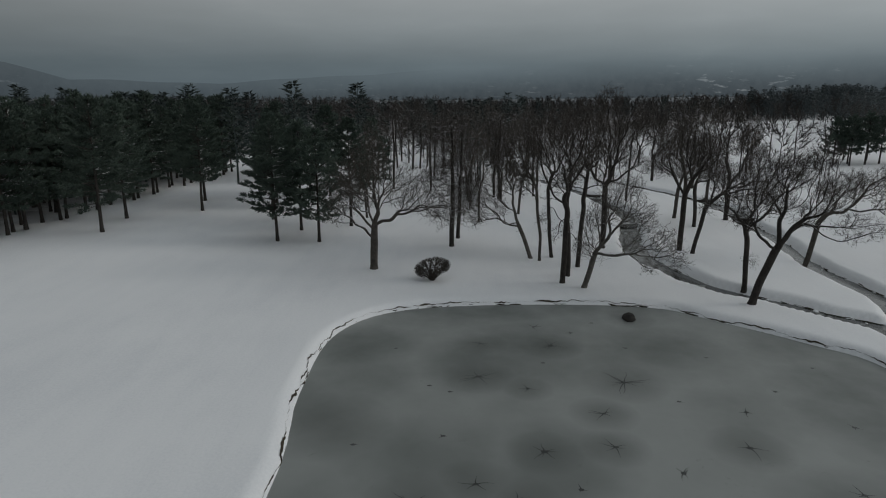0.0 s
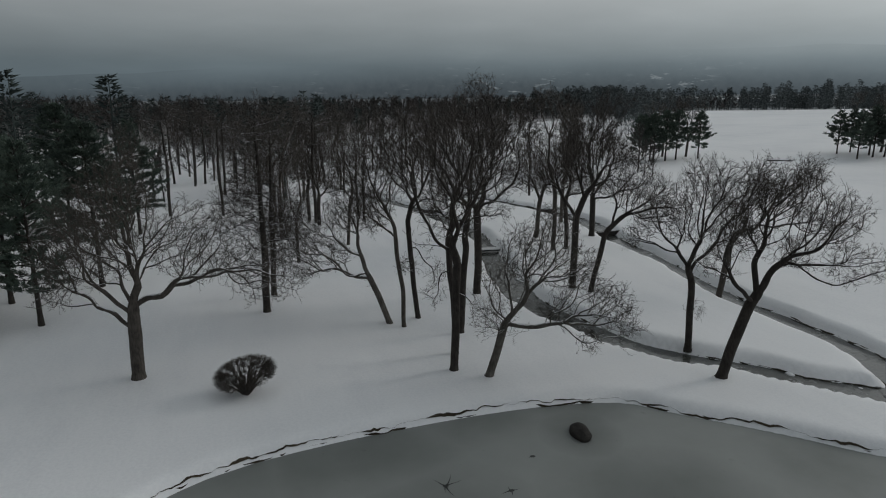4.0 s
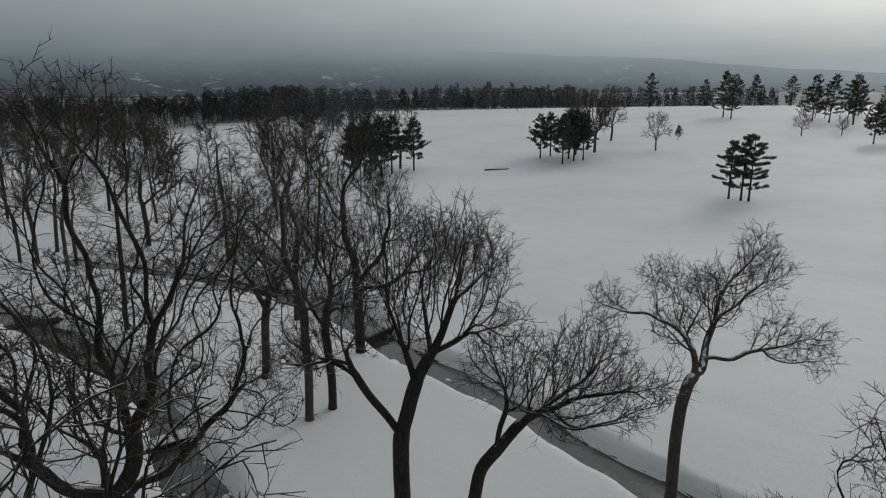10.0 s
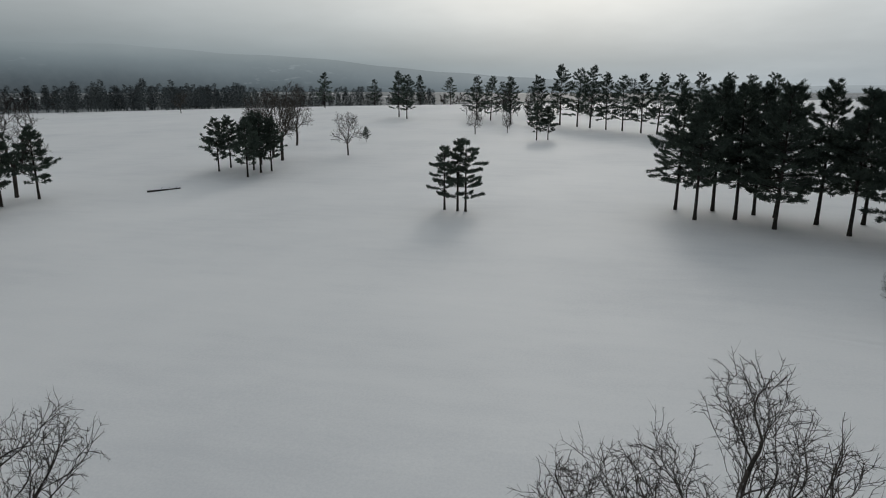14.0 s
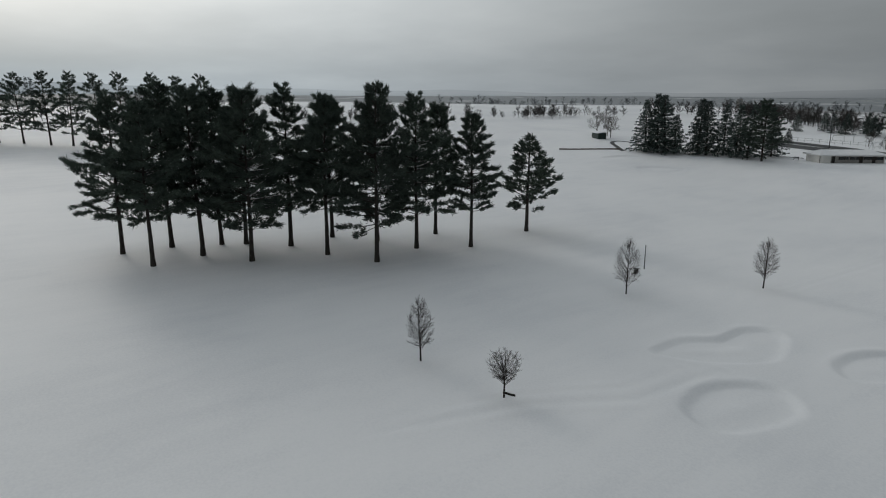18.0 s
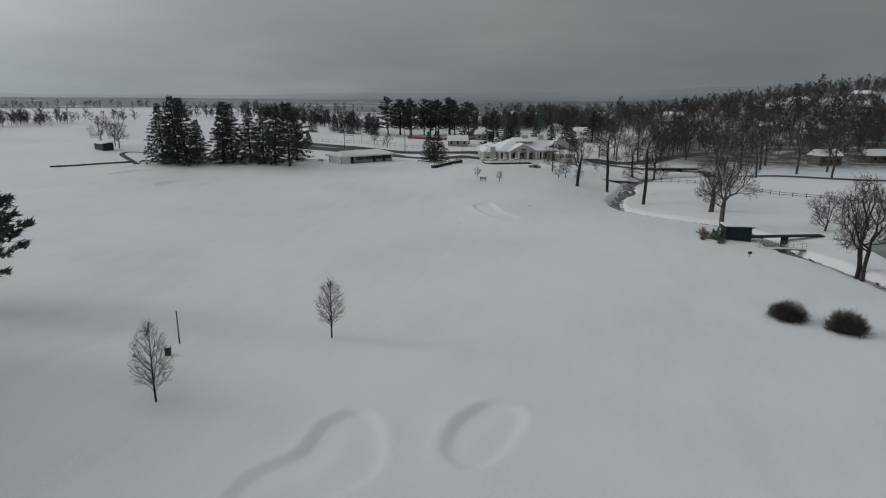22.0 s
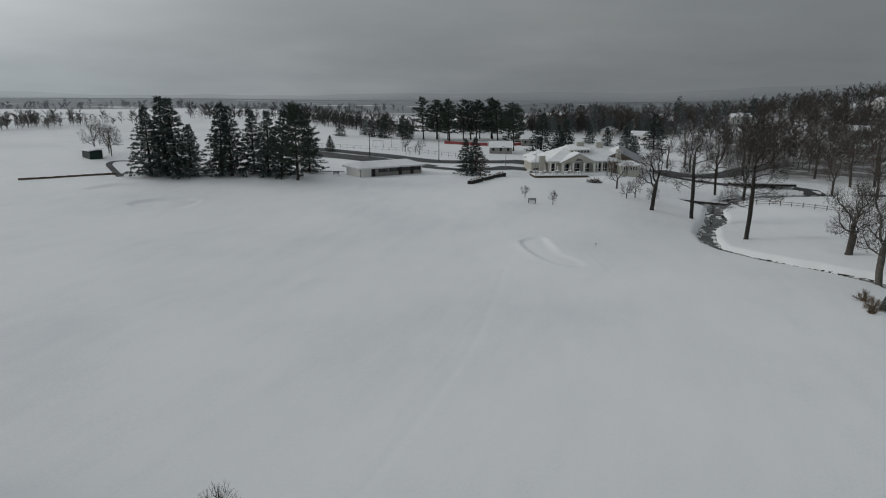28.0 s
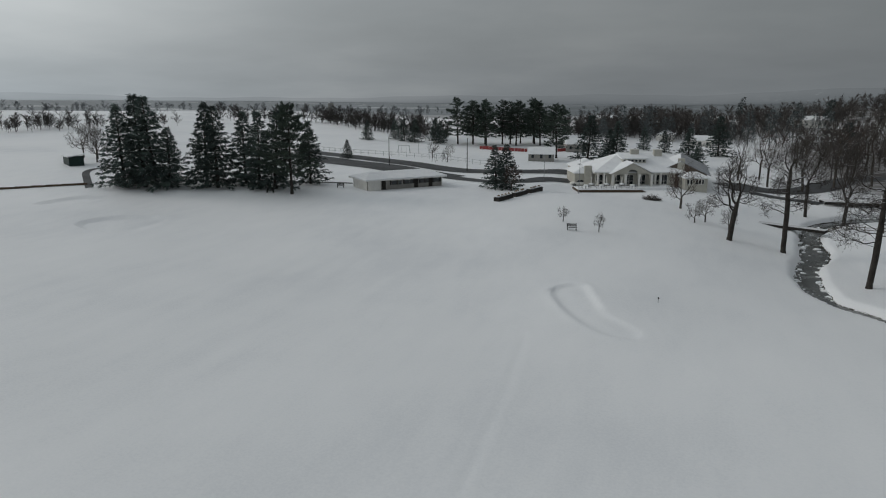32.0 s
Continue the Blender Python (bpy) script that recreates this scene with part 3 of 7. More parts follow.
# ---------------- trees ----------------
def tubes(branches, sides):
    """Corners and quads of tubes along many branches: a list of (points, radii)."""
    groups, V, F, base = {}, [], [], 0
    for p, r in branches:
        p, r = (p, r) if p.ndim == 3 else (p[None], r[None])
        groups.setdefault(p.shape[1], []).append((p, r))
    ang = np.arange(sides) * 2 * math.pi / sides
    for k, items in groups.items():
        P = np.concatenate([i[0] for i in items])
        R = np.concatenate([i[1] for i in items])
        T = np.gradient(P, axis=1)
        T /= np.linalg.norm(T, axis=2)[..., None] + 1e-9
        ref = np.where(np.abs(T[:, :1, 2:3]) > 0.8, np.array([1.0, 0.1, 0.05]), np.array([0.05, 0.1, 1.0]))
        U = np.cross(T, np.broadcast_to(ref, T.shape))
        U /= np.linalg.norm(U, axis=2)[..., None] + 1e-9
        W = np.cross(T, U)
        ring = P[:, :, None] + R[:, :, None, None] * (np.cos(ang)[:, None] * U[:, :, None] + np.sin(ang)[:, None] * W[:, :, None])
        B = len(P)
        V.append(ring.reshape(-1, 3))
        i = base + (np.arange(B)[:, None, None] * k + np.arange(k - 1)[None, :, None]) * sides
        s, s2 = np.arange(sides)[None, None], (np.arange(sides)[None, None] + 1) % sides
        F.append(np.stack([i + s, i + s2, i + sides + s2, i + sides + s], -1).reshape(-1, 4))
        base += B * k * sides
    return np.concatenate(V), np.concatenate(F)


def unit(v):
    return v / (np.linalg.norm(v) + 1e-9)


def limb(rng, p, d, length, r0, r1, n, wob, lift):
    """One wandering branch: points and radii."""
    pts, step = [p], length / n
    for i in range(n):
        d = unit(d + rng.normal(0, wob, 3) + np.array([0, 0, lift]))
        pts.append(pts[-1] + d * step)
    return np.array(pts), np.linspace(r0, r1, n + 1)


def side_dir(rng, d, angle):
    """A direction that leaves d by about that angle."""
    a = unit(np.cross(d, rng.normal(0, 1, 3)))
    return unit(d * math.cos(angle) + a * math.sin(angle))


def along(pts, u):
    """The place at the share u of a branch, and its direction there."""
    k = u * (len(pts) - 1)
    j = min(int(k), len(pts) - 2)
    return pts[j] + (pts[j + 1] - pts[j]) * (k - j), unit(pts[j + 1] - pts[j])


def sprout(rng, P, per, lo, hi, ang, length, r0, r1, n, wob, lift):
    """Twigs from a stack of branches P, so many on each: a stack of points and of radii."""
    m, k = len(P) * per, P.shape[1]
    P = np.repeat(P, per, 0)
    ln = np.linalg.norm(np.diff(P, axis=1), axis=2).sum(1)
    u = rng.uniform(lo, hi, m) * (k - 1)
    j = np.minimum(u.astype(int), k - 2)
    i = np.arange(m)
    step = P[i, j + 1] - P[i, j]
    p = P[i, j] + step * (u - j)[:, None]
    d = step / (np.linalg.norm(step, axis=1)[:, None] + 1e-9)
    a = np.cross(d, rng.normal(0, 1, (m, 3)))
    a /= np.linalg.norm(a, axis=1)[:, None] + 1e-9
    t = rng.uniform(ang[0], ang[1], m)[:, None]
    d = d * np.cos(t) + a * np.sin(t)
    L = (ln * rng.uniform(length[0], length[1], m) / n)[:, None]
    out = [p]
    for _ in range(n):
        d = d + rng.normal(0, wob, (m, 3)) + np.array([0, 0, lift])
        d /= np.linalg.norm(d, axis=1)[:, None] + 1e-9
        out.append(out[-1] + d * L)
    return np.stack(out, 1), np.broadcast_to(np.linspace(r0, r1, n + 1), (m, n + 1))


def twig_heap(twigs):
    """Triangles of twigs: bent ones as tubes, straight last ones as slim spikes."""
    V, F, base = [], [], 0
    for P, R in twigs:
        if P.shape[1] > 2:
            v, f = tubes([(P, R)], 3)
            f = np.concatenate([f[:, [0, 1, 2]], f[:, [0, 2, 3]]])
        else:
            d = P[:, 1] - P[:, 0]
            a = np.cross(d, np.array([0.31, 0.62, 0.72]))
            a /= np.linalg.norm(a, axis=1)[:, None] + 1e-9
            b = np.cross(d, a)
            b /= np.linalg.norm(b, axis=1)[:, None] + 1e-9
            r = R[:, :1]
            v = np.stack([P[:, 0] + a * r, P[:, 0] + (b * 0.87 - a * 0.5) * r, P[:, 0] + (-b * 0.87 - a * 0.5) * r, P[:, 1]], 1).reshape(-1, 3)
            i = np.arange(len(P))[:, None] * 4
            f = np.concatenate([i + np.array([[0, 1, 3]]), i + np.array([[1, 2, 3]]), i + np.array([[2, 0, 3]])])
        V.append(v), F.append(f + base)
        base += len(v)
    return np.concatenate(V), np.concatenate(F)


def crown_lobes(seed, h, base, wide, n=8, bias=(0, 0)):
    """Balls that fill an uneven crown from the height base to the top."""
    rng = np.random.default_rng(seed + 500)
    out, mid = [], (base + h) / 2
    for k in range(n):
        u = (k + 0.5) / n
        z = base + (h - base) * (0.16 + 0.76 * u)
        rad = wide * math.sqrt(max(0.05, 1 - ((z - mid) / (0.62 * (h - base))) ** 2)) * rng.uniform(0.45, 0.8)
        a = k * 2.4 + rng.uniform(-0.5, 0.5)
        s = wide * rng.uniform(0.30, 0.42)
        out.append((math.cos(a) * rad + bias[0] * u, math.sin(a) * rad + bias[1] * u, min(z, h - s * 0.8), s))
    return out


def grown_tree_parts(seed, r0, fork, lobes, lean=(0, 0), leader=0.0, points=2300, kill=0.32, crook=0.10, twigs=1, fine=4, stout=1.0, rise=0.82):
    """Skeleton of a leafless tree that grew towards the light inside the balls of its crown.

    Limbs fork again and again, thin out by the number of shoots that they carry, and end in fine twigs."""
    rng = np.random.default_rng(seed)
    L = np.array(lobes, float)
    share = L[:, 3] ** 2.4
    pick = rng.choice(len(L), points, p=share / share.sum())
    v = rng.normal(0, 1, (points, 3))
    v /= np.linalg.norm(v, axis=1)[:, None]
    A = L[pick, :3] + v * (L[pick, 3] * rng.random(points) ** 0.42)[:, None]
    A = A[A[:, 2] > 0.9]
    # the bare lower trunk
    step, d0 = 0.36, unit(np.array([lean[0], lean[1], 1.0]))
    d = d0
    top = max(fork, leader)
    P, par, p = [np.array([0, 0, -0.25])], [-1], np.array([0, 0, -0.25])
    while p[2] < top:
        d = unit(0.8 * d + 0.2 * d0 + rng.normal(0, crook * 0.28, 3))
        p = p + d * step
        P.append(p), par.append(len(P) - 2)
    n0 = len(P)
    X = np.zeros((14000, 3))
    X[:n0] = P
    par, kids, D = par + [0] * (14000 - n0), np.zeros(14000, int), np.zeros((14000, 3))
    D[1:n0] = np.diff(X[:n0], axis=0) / step
    D[0] = D[1]
    squash = np.array([1.0, 1.0, rise])
    best, near, kink = np.full(len(A), 1e9), np.zeros(len(A), int), np.zeros((14000, 3))
    par = np.array(par)

    def meet(lo, hi):
        w = (A[:, None] - X[None, lo:hi]) * squash
        below = np.maximum(0, X[None, lo:hi, 2] - A[:, None, 2])
        q = np.linalg.norm(w, axis=2) + 0.6 * below
        j = q.argmin(1)
        m = q[np.arange(len(A)), j]
        better = m < best
        best[better], near[better] = m[better], j[better] + lo

    meet(max(1, int(min(fork, top) * 0.78 / step)), n0)
    n, alive = n0, np.ones(len(A), bool)
    for _ in range(110):
        idx = np.where(alive)[0]
        if not len(idx) or n > 12500:
            break
        pull = A[idx] - X[near[idx]]
        pull /= np.linalg.norm(pull, axis=1)[:, None] + 1e-9
        s = np.zeros((n, 3))
        np.add.at(s, near[idx], pull)
        g = np.where((np.abs(s).sum(1) > 1e-6) & (kids[:n] < 3))[0]
        if not len(g):
            break
        e = s[g] / (np.linalg.norm(s[g], axis=1)[:, None] + 1e-9)
        kink[g] = 0.35 * kink[par[g]] + rng.normal(0, crook * 3.0, (len(g), 3))
        e = e + 0.8 * D[g] + kink[g] + np.array([0, 0, 0.03])
        e /= np.linalg.norm(e, axis=1)[:, None]
        X[n:n + len(g)] = X[g] + e * step
        D[n:n + len(g)] = e
        par[n:n + len(g)] = g
        kids[g] += 1
        lo, n = n, n + len(g)
        meet(lo, n)
        alive &= np.linalg.norm(A - X[near], axis=1) > kill
    par = par[:n]
    X = X[:n]
    # how many shoots each piece carries gives its thickness
    tip = np.ones(n, bool)
    tip[par[1:]] = False
    load = tip.astype(float)
    for i in range(n - 1, 0, -1):
        load[par[i]] += load[i]
    r_tip = 0.0095 * stout
    power = min(0.75, max(0.3, math.log(r0 / r_tip) / math.log(load[0])))
    R = r_tip * load ** power
    R *= (1 + (r0 / R[0] - 1) * np.clip(load / load[0], 0, 1) ** 0.5)
    for i in range(1, n0):
        R[i] = max(R[i], R[0] * (1 - 0.35 * i / n0) if i < fork / step else R[i])
    R[0], R[1] = r0 * 1.45, r0 * 1.12
    X[:, 2] *= L[:, 2:].sum(1).max() / X[:, 2].max()
    # ease the kinks of the growth
    heir = np.full(n, -1)
    for i in range(n - 1, 0, -1):
        q = par[i]
        if heir[q] < 0 or load[i] > load[heir[q]]:
            heir[q] = i
    for _ in range(1):
        i = np.where((heir > 0) & (np.arange(n) > 1))[0]
        X[i] = 0.5 * X[i] + 0.25 * (X[par[i]] + X[heir[i]])
    chains, starts = [], [0] + [i for i in range(1, n) if heir[par[i]] != i]
    for s0 in starts:
        line = [] if s0 == 0 else [par[s0]]
        i = s0
        while i >= 0:
            line.append(i)
            i = heir[i]
        rad = R[line].copy()
        rad[0] = min(rad[0], rad[1] * 1.15) if s0 else rad[0]
        chains.append((X[line], rad))
    trunk, rest = chains[0], sorted(chains[1:], key=lambda c: -c[1][1])
    k = min(7, len(rest))
    # twigs on all thin wood
    thin = np.where((R < 0.028 * stout) & (np.arange(n) >= n0))[0]
    i = np.repeat(thin, twigs)
    m = len(i)
    d = X[i] - X[par[i]]
    d /= np.linalg.norm(d, axis=1)[:, None] + 1e-9
    p = X[par[i]] + (X[i] - X[par[i]]) * rng.random((m, 1))
    a = np.cross(d, rng.normal(0, 1, (m, 3)))
    a /= np.linalg.norm(a, axis=1)[:, None] + 1e-9
    t = rng.uniform(0.45, 1.35, (m, 1))
    d = d * np.cos(t) + a * np.sin(t)
    out, ln = [p], rng.uniform(0.18, 0.50, (m, 1))
    for _ in range(2):
        d = d + rng.normal(0, crook * 3.0, (m, 3)) + np.array([0, 0, 0.06])
        d /= np.linalg.norm(d, axis=1)[:, None]
        out.append(out[-1] + d * ln)
    t1 = (np.stack(out, 1), np.broadcast_to(np.linspace(0.0115, 0.006, 3) * stout, (m, 3)))
    t2 = sprout(rng, t1[0], fine, 0.15, 1.0, (0.45, 1.15), (0.28, 0.6), 0.0085 * stout, 0.003 * stout, 1, crook, 0.08)
    return trunk, rest[:k], rest[k:], [t1, t2]


def two_part_mesh(name, a, b, mat_a, mat_b, smooth=True):
    """One mesh from two heaps of faces, each with its own material; quads are cut in two."""
    (va, fa), (vb, fb) = a, b
    cut = lambda f: f if f.shape[1] == 3 else np.concatenate([f[:, [0, 1, 2]], f[:, [0, 2, 3]]])
    fa, fb = cut(fa), cut(fb)
    me = mesh_of(name, np.concatenate([va, vb]), np.concatenate([fa, fb + len(va)]), mat_a, smooth)
    me.materials.append(mat_b)
    me.polygons.foreach_set("material_index", np.r_[np.zeros(len(fa), np.int32), np.ones(len(fb), np.int32)])
    return me


BARE_KEEP = {}


def bare_tree(name, label, x, y, seed, h, r0, turn=0.0, mats=None, group="leafless trees", size=1.0, category="tree", key=None, z=None, fork=0.34, wide=0.34, leader=0.0, lobes=None, young=None, **how):
    """A leafless tree standing in the snow; fork, wide and leader are shares of its height; trees of one key share their meshes."""
    key = key or (seed, h, r0, x, y)
    bark_m, twig_m = mats or (m_bark, m_twig)
    if key not in BARE_KEEP:
        if young:
            trunk, mains, branches, twigs = young_tree_parts(seed, h, *young)
        else:
            trunk, mains, branches, twigs = grown_tree_parts(seed, r0, fork * h, lobes or crown_lobes(seed, h, fork * h * 0.85, wide * h), leader=leader * h, **how)
        BARE_KEEP[key] = [mesh_of("trunk", *tubes([trunk], 9), bark_m), [mesh_of("limb", *tubes([m], 6), bark_m) for m in mains],
                          two_part_mesh("crown", tubes(branches, 4), twig_heap(twigs), bark_m, twig_m)]
    t_me, l_me, c_me = BARE_KEEP[key]
    tree = new(name)
    tree.matrix_world = pose(x, y, (gz(x, y) if z is None else z) - 0.03, 0, 0, turn) @ Matrix.Scale(size, 4)
    tagged(tree, label, category, group)
    put("trunk", t_me, tree)
    for m in l_me:
        put("limb", m, tree)
    tagged(put("crown", c_me, tree), kind="stuff")
    return tree


def young_tree_parts(seed, h, wide, low=0.2, flare=-0.28):
    """A young tree: a straight stem and fine upswept branches that fill an egg."""
    rng = np.random.default_rng(seed)
    trunk = limb(rng, np.array([0, 0, -0.1]), np.array([0, 0, 1.0]), h * 0.97, 0.085, 0.012, 10, 0.012, 0.04)
    mid, tall = h * (1 + low) / 2, h * (1 - low) / 2

    def egg(share):
        v = rng.normal(0, 1, 3)
        v /= np.linalg.norm(v)
        fat = 1.0 + flare * v[2]
        return np.array([v[0] * wide / 2 * fat, v[1] * wide / 2 * fat, 0]) * share + np.array([0, 0, mid + v[2] * tall * share])

    def bent(a, b, r0, r1, lift):
        c = (a + b) / 2 + np.array([(b - a)[0] * lift, (b - a)[1] * lift, 0]) + rng.normal(0, 0.03, 3)
        return np.array([a, (a + c) / 2, c, (c + b) / 2 + rng.normal(0, 0.02, 3), b]), np.linspace(r0, r1, 5)

    mains, joints = [], []
    for _ in range(44):
        t = egg(rng.uniform(0.45, 0.85))
        rho = math.hypot(t[0], t[1])
        a = np.array([0, 0, max(low * h * 0.85, min(0.9 * h, t[2] - 1.25 * rho - 0.15))])
        m = bent(a, t, 0.022, 0.009, 0.14)
        mains.append(m)
        joints += list(m[0][2:])
    joints = np.array(joints)
    branches = []
    for _ in range(560):
        t = egg(rng.uniform(0.5, 1.08) ** 0.7)
        under = joints[joints[:, 2] < t[2] - 0.1]
        if len(under) < 4:
            continue
        near = under[np.argsort(np.linalg.norm(under - t, axis=1))[rng.integers(3)]]
        branches.append(bent(near, t, 0.0085, 0.005, 0.10))
    P = np.array([b[0] for b in branches])
    return trunk, mains, branches, [sprout(rng, P, 3, 0.3, 0.9, (0.25, 0.6), (0.2, 0.4), 0.006, 0.004, 1, 0.08, 0.1)]


def blades(P, D, length, width, rng, droop=0.0):
    """Needle sprays: one slim triangle each, at the places P along the directions D."""
    n = len(P)
    side = np.cross(D, rng.normal(0, 1, (n, 3)))
    side /= np.linalg.norm(side, axis=1)[:, None] + 1e-9
    L = length * rng.uniform(0.6, 1.2, (n, 1))
    tip = P + D * L
    tip[:, 2] -= droop * L[:, 0]
    V = np.stack([P - side * width, P + side * width, tip], 1).reshape(-1, 3)
    return V, np.arange(3 * n).reshape(-1, 3)


def conifer_parts(seed, h, r0, first, reach, whorl, per, tufts, blade, kind, wild=0.25):
    """Trunk, boughs and needles of a pine or a spruce."""
    rng = np.random.default_rng(seed)
    trunk = limb(rng, np.array([0, 0, -0.25]), np.array([0, 0, 1.0]), h + 0.2, r0, 0.03, 14, 0.012, 0.03)
    trunk[1][0] = r0 * 1.3
    boughs, P, D = [], [], []
    z, i = first * h, 0
    while z < h * 0.985:
        u = (z / h - first) / (1 - first)
        for k in range(per):
            if rng.random() < (0.14 if kind == "pine" else 0.04):
                continue
            if kind == "pine":
                prof = (0.6 + 0.62 * min(u / 0.22, 1)) * (1 - u) ** 0.78 + 0.09
                tilt, lift = rng.uniform(-0.2, 0.32) + 0.55 * u * u, rng.uniform(0.0, 0.10)
            else:
                prof = (1 - u) ** 0.9 + 0.05
                tilt, lift = 0.15 + 0.45 * u - 0.35, 0.035
            ln = reach * prof * rng.uniform(1 - wild, 1 + wild)
            az = i * 0.7 + k * 2 * math.pi / per + rng.uniform(-0.4, 0.4)
            d = np.array([math.cos(az) * math.cos(tilt), math.sin(az) * math.cos(tilt), math.sin(tilt)])
            zz = z + rng.uniform(-0.3, 0.3) * whorl
            p0 = np.array([np.interp(zz, trunk[0][:, 2], trunk[0][:, 0]), np.interp(zz, trunk[0][:, 2], trunk[0][:, 1]), zz])
            b = limb(rng, p0, d, ln, 0.018 + 0.012 * ln, 0.012, 5, 0.06, lift)
            boughs.append(b)
            nt = max(2, int(tufts * ln / reach * 1.5))
            for t in range(nt):
                v = rng.uniform(0.30 if kind == "pine" else 0.12, 1.0) ** 0.8
                k5 = v * 5
                j = min(int(k5), 4)
                p = b[0][j] + (b[0][j + 1] - b[0][j]) * (k5 - j)
                dd = unit(b[0][j + 1] - b[0][j])
                sd = unit(np.cross(dd, (0, 0, 1.0)))
                off = rng.uniform(-1, 1)
                q = p + sd * off * (0.28 * ln * (1.1 - v) + 0.18) + np.array([0, 0, rng.uniform(-0.05, 0.18)])
                m = blade[2]
                base = unit(dd + sd * off * 0.9)
                P.append(np.repeat(q[None], m, 0) + rng.normal(0, 0.10, (m, 3)))
                e = base[None] + rng.normal(0, 0.55, (m, 3)) + np.array([0, 0, 0.30 if kind == "pine" else -0.22])
                D.append(e / np.linalg.norm(e, axis=1)[:, None])
        z += whorl * (1.25 - 0.55 * u) * rng.uniform(0.8, 1.2)
        i += 1
    P, D = np.concatenate(P), np.concatenate(D)
    V, F = blades(P, D, blade[0], blade[1], rng, 0.0 if kind == "pine" else 0.25)
    return trunk, boughs, (V, F)


CON_KEEP = {}


def conifer(name, label, x, y, key, size=1.0, turn=0.0, group="", squash=1.0):
    """A pine or spruce made from one of the kept forms."""
    if key not in CON_KEEP:
        spec = CONIFERS[key]
        trunk, boughs, need = conifer_parts(**spec)
        wood, leaf = (m_bark_dark, m_needle if spec["kind"] == "pine" else m_spruce)
        CON_KEEP[key] = (mesh_of("trunk", *tubes([trunk], 8), wood), two_part_mesh("crown", tubes(boughs, 3), need, wood, leaf, False))
    t, w = CON_KEEP[key]
    tree = new(name)
    tree.matrix_world = pose(x, y, gz(x, y) - 0.03, 0, 0, turn) @ Matrix.Diagonal((size * squash, size * squash, size, 1))
    tagged(tree, label, "tree", group)
    put("trunk", t, tree)
    tagged(put("crown", w, tree), kind="stuff")
    return tree


CONIFERS = {f"pine{k}": dict(seed=40 + k, h=20.0, r0=0.30, first=f, reach=rc, whorl=0.74, per=6, tufts=20, blade=(0.55, 0.058, 11), kind="pine", wild=w)
            for k, (f, rc, w) in enumerate([(0.24, 5.0, 0.35), (0.28, 4.4, 0.3), (0.20, 5.4, 0.4), (0.30, 4.7, 0.35), (0.22, 4.8, 0.45)])}
CONIFERS.update({f"spruce{k}": dict(seed=60 + k, h=17.0, r0=0.30, first=f, reach=rc, whorl=0.62, per=6, tufts=8, blade=(0.55, 0.08, 8), kind="spruce", wild=0.2)
                 for k, (f, rc) in enumerate([(0.06, 4.1), (0.08, 3.8), (0.05, 4.4)])})
CONIFERS.update({f"wall{k}": dict(seed=90 + k, h=20.0, r0=0.30, first=0.2, reach=4.9, whorl=0.9, per=5, tufts=14, blade=(0.60, 0.09, 8), kind="pine", wild=0.45) for k in range(3)})
CONIFERS["cedar"] = dict(seed=71, h=12.5, r0=0.24, first=0.20, reach=3.5, whorl=1.3, per=5, tufts=30, blade=(0.36, 0.055, 11), kind="pine", wild=0.7)
CONIFERS["young"] = dict(seed=73, h=12.0, r0=0.2, first=0.24, reach=3.0, whorl=0.6, per=5, tufts=10, blade=(0.5, 0.08, 9), kind="pine", wild=0.3)

# the grove between the two arms of the brook
DARK, PALE = (m_bark_dark, m_twig_dark), (m_bark_pale, m_twig)


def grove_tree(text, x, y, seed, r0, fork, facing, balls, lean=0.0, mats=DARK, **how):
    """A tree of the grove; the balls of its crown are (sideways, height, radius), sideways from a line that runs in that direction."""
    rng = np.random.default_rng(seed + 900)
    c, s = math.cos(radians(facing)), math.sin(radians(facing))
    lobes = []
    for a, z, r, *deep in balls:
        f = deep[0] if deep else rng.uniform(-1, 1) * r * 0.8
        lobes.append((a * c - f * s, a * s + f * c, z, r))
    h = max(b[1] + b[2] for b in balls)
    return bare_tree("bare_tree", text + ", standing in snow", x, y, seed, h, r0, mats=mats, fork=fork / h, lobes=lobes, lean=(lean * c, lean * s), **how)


OAK = (m_bark, m_twig)
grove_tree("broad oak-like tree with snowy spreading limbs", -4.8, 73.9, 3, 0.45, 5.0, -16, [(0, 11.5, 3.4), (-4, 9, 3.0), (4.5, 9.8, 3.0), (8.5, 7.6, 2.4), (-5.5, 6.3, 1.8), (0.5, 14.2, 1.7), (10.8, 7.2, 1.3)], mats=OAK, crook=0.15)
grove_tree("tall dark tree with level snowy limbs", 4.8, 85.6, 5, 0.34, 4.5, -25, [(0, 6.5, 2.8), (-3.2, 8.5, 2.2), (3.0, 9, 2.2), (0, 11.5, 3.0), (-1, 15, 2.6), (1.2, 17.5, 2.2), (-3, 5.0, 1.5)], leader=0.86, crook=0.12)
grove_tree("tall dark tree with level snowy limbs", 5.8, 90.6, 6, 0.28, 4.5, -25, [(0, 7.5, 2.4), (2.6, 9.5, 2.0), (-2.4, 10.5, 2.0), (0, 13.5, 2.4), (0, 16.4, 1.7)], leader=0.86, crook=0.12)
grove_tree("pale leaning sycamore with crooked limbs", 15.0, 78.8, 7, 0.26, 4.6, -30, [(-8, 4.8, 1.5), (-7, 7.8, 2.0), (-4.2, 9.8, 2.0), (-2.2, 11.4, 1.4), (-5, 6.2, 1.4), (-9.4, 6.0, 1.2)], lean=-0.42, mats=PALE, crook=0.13)
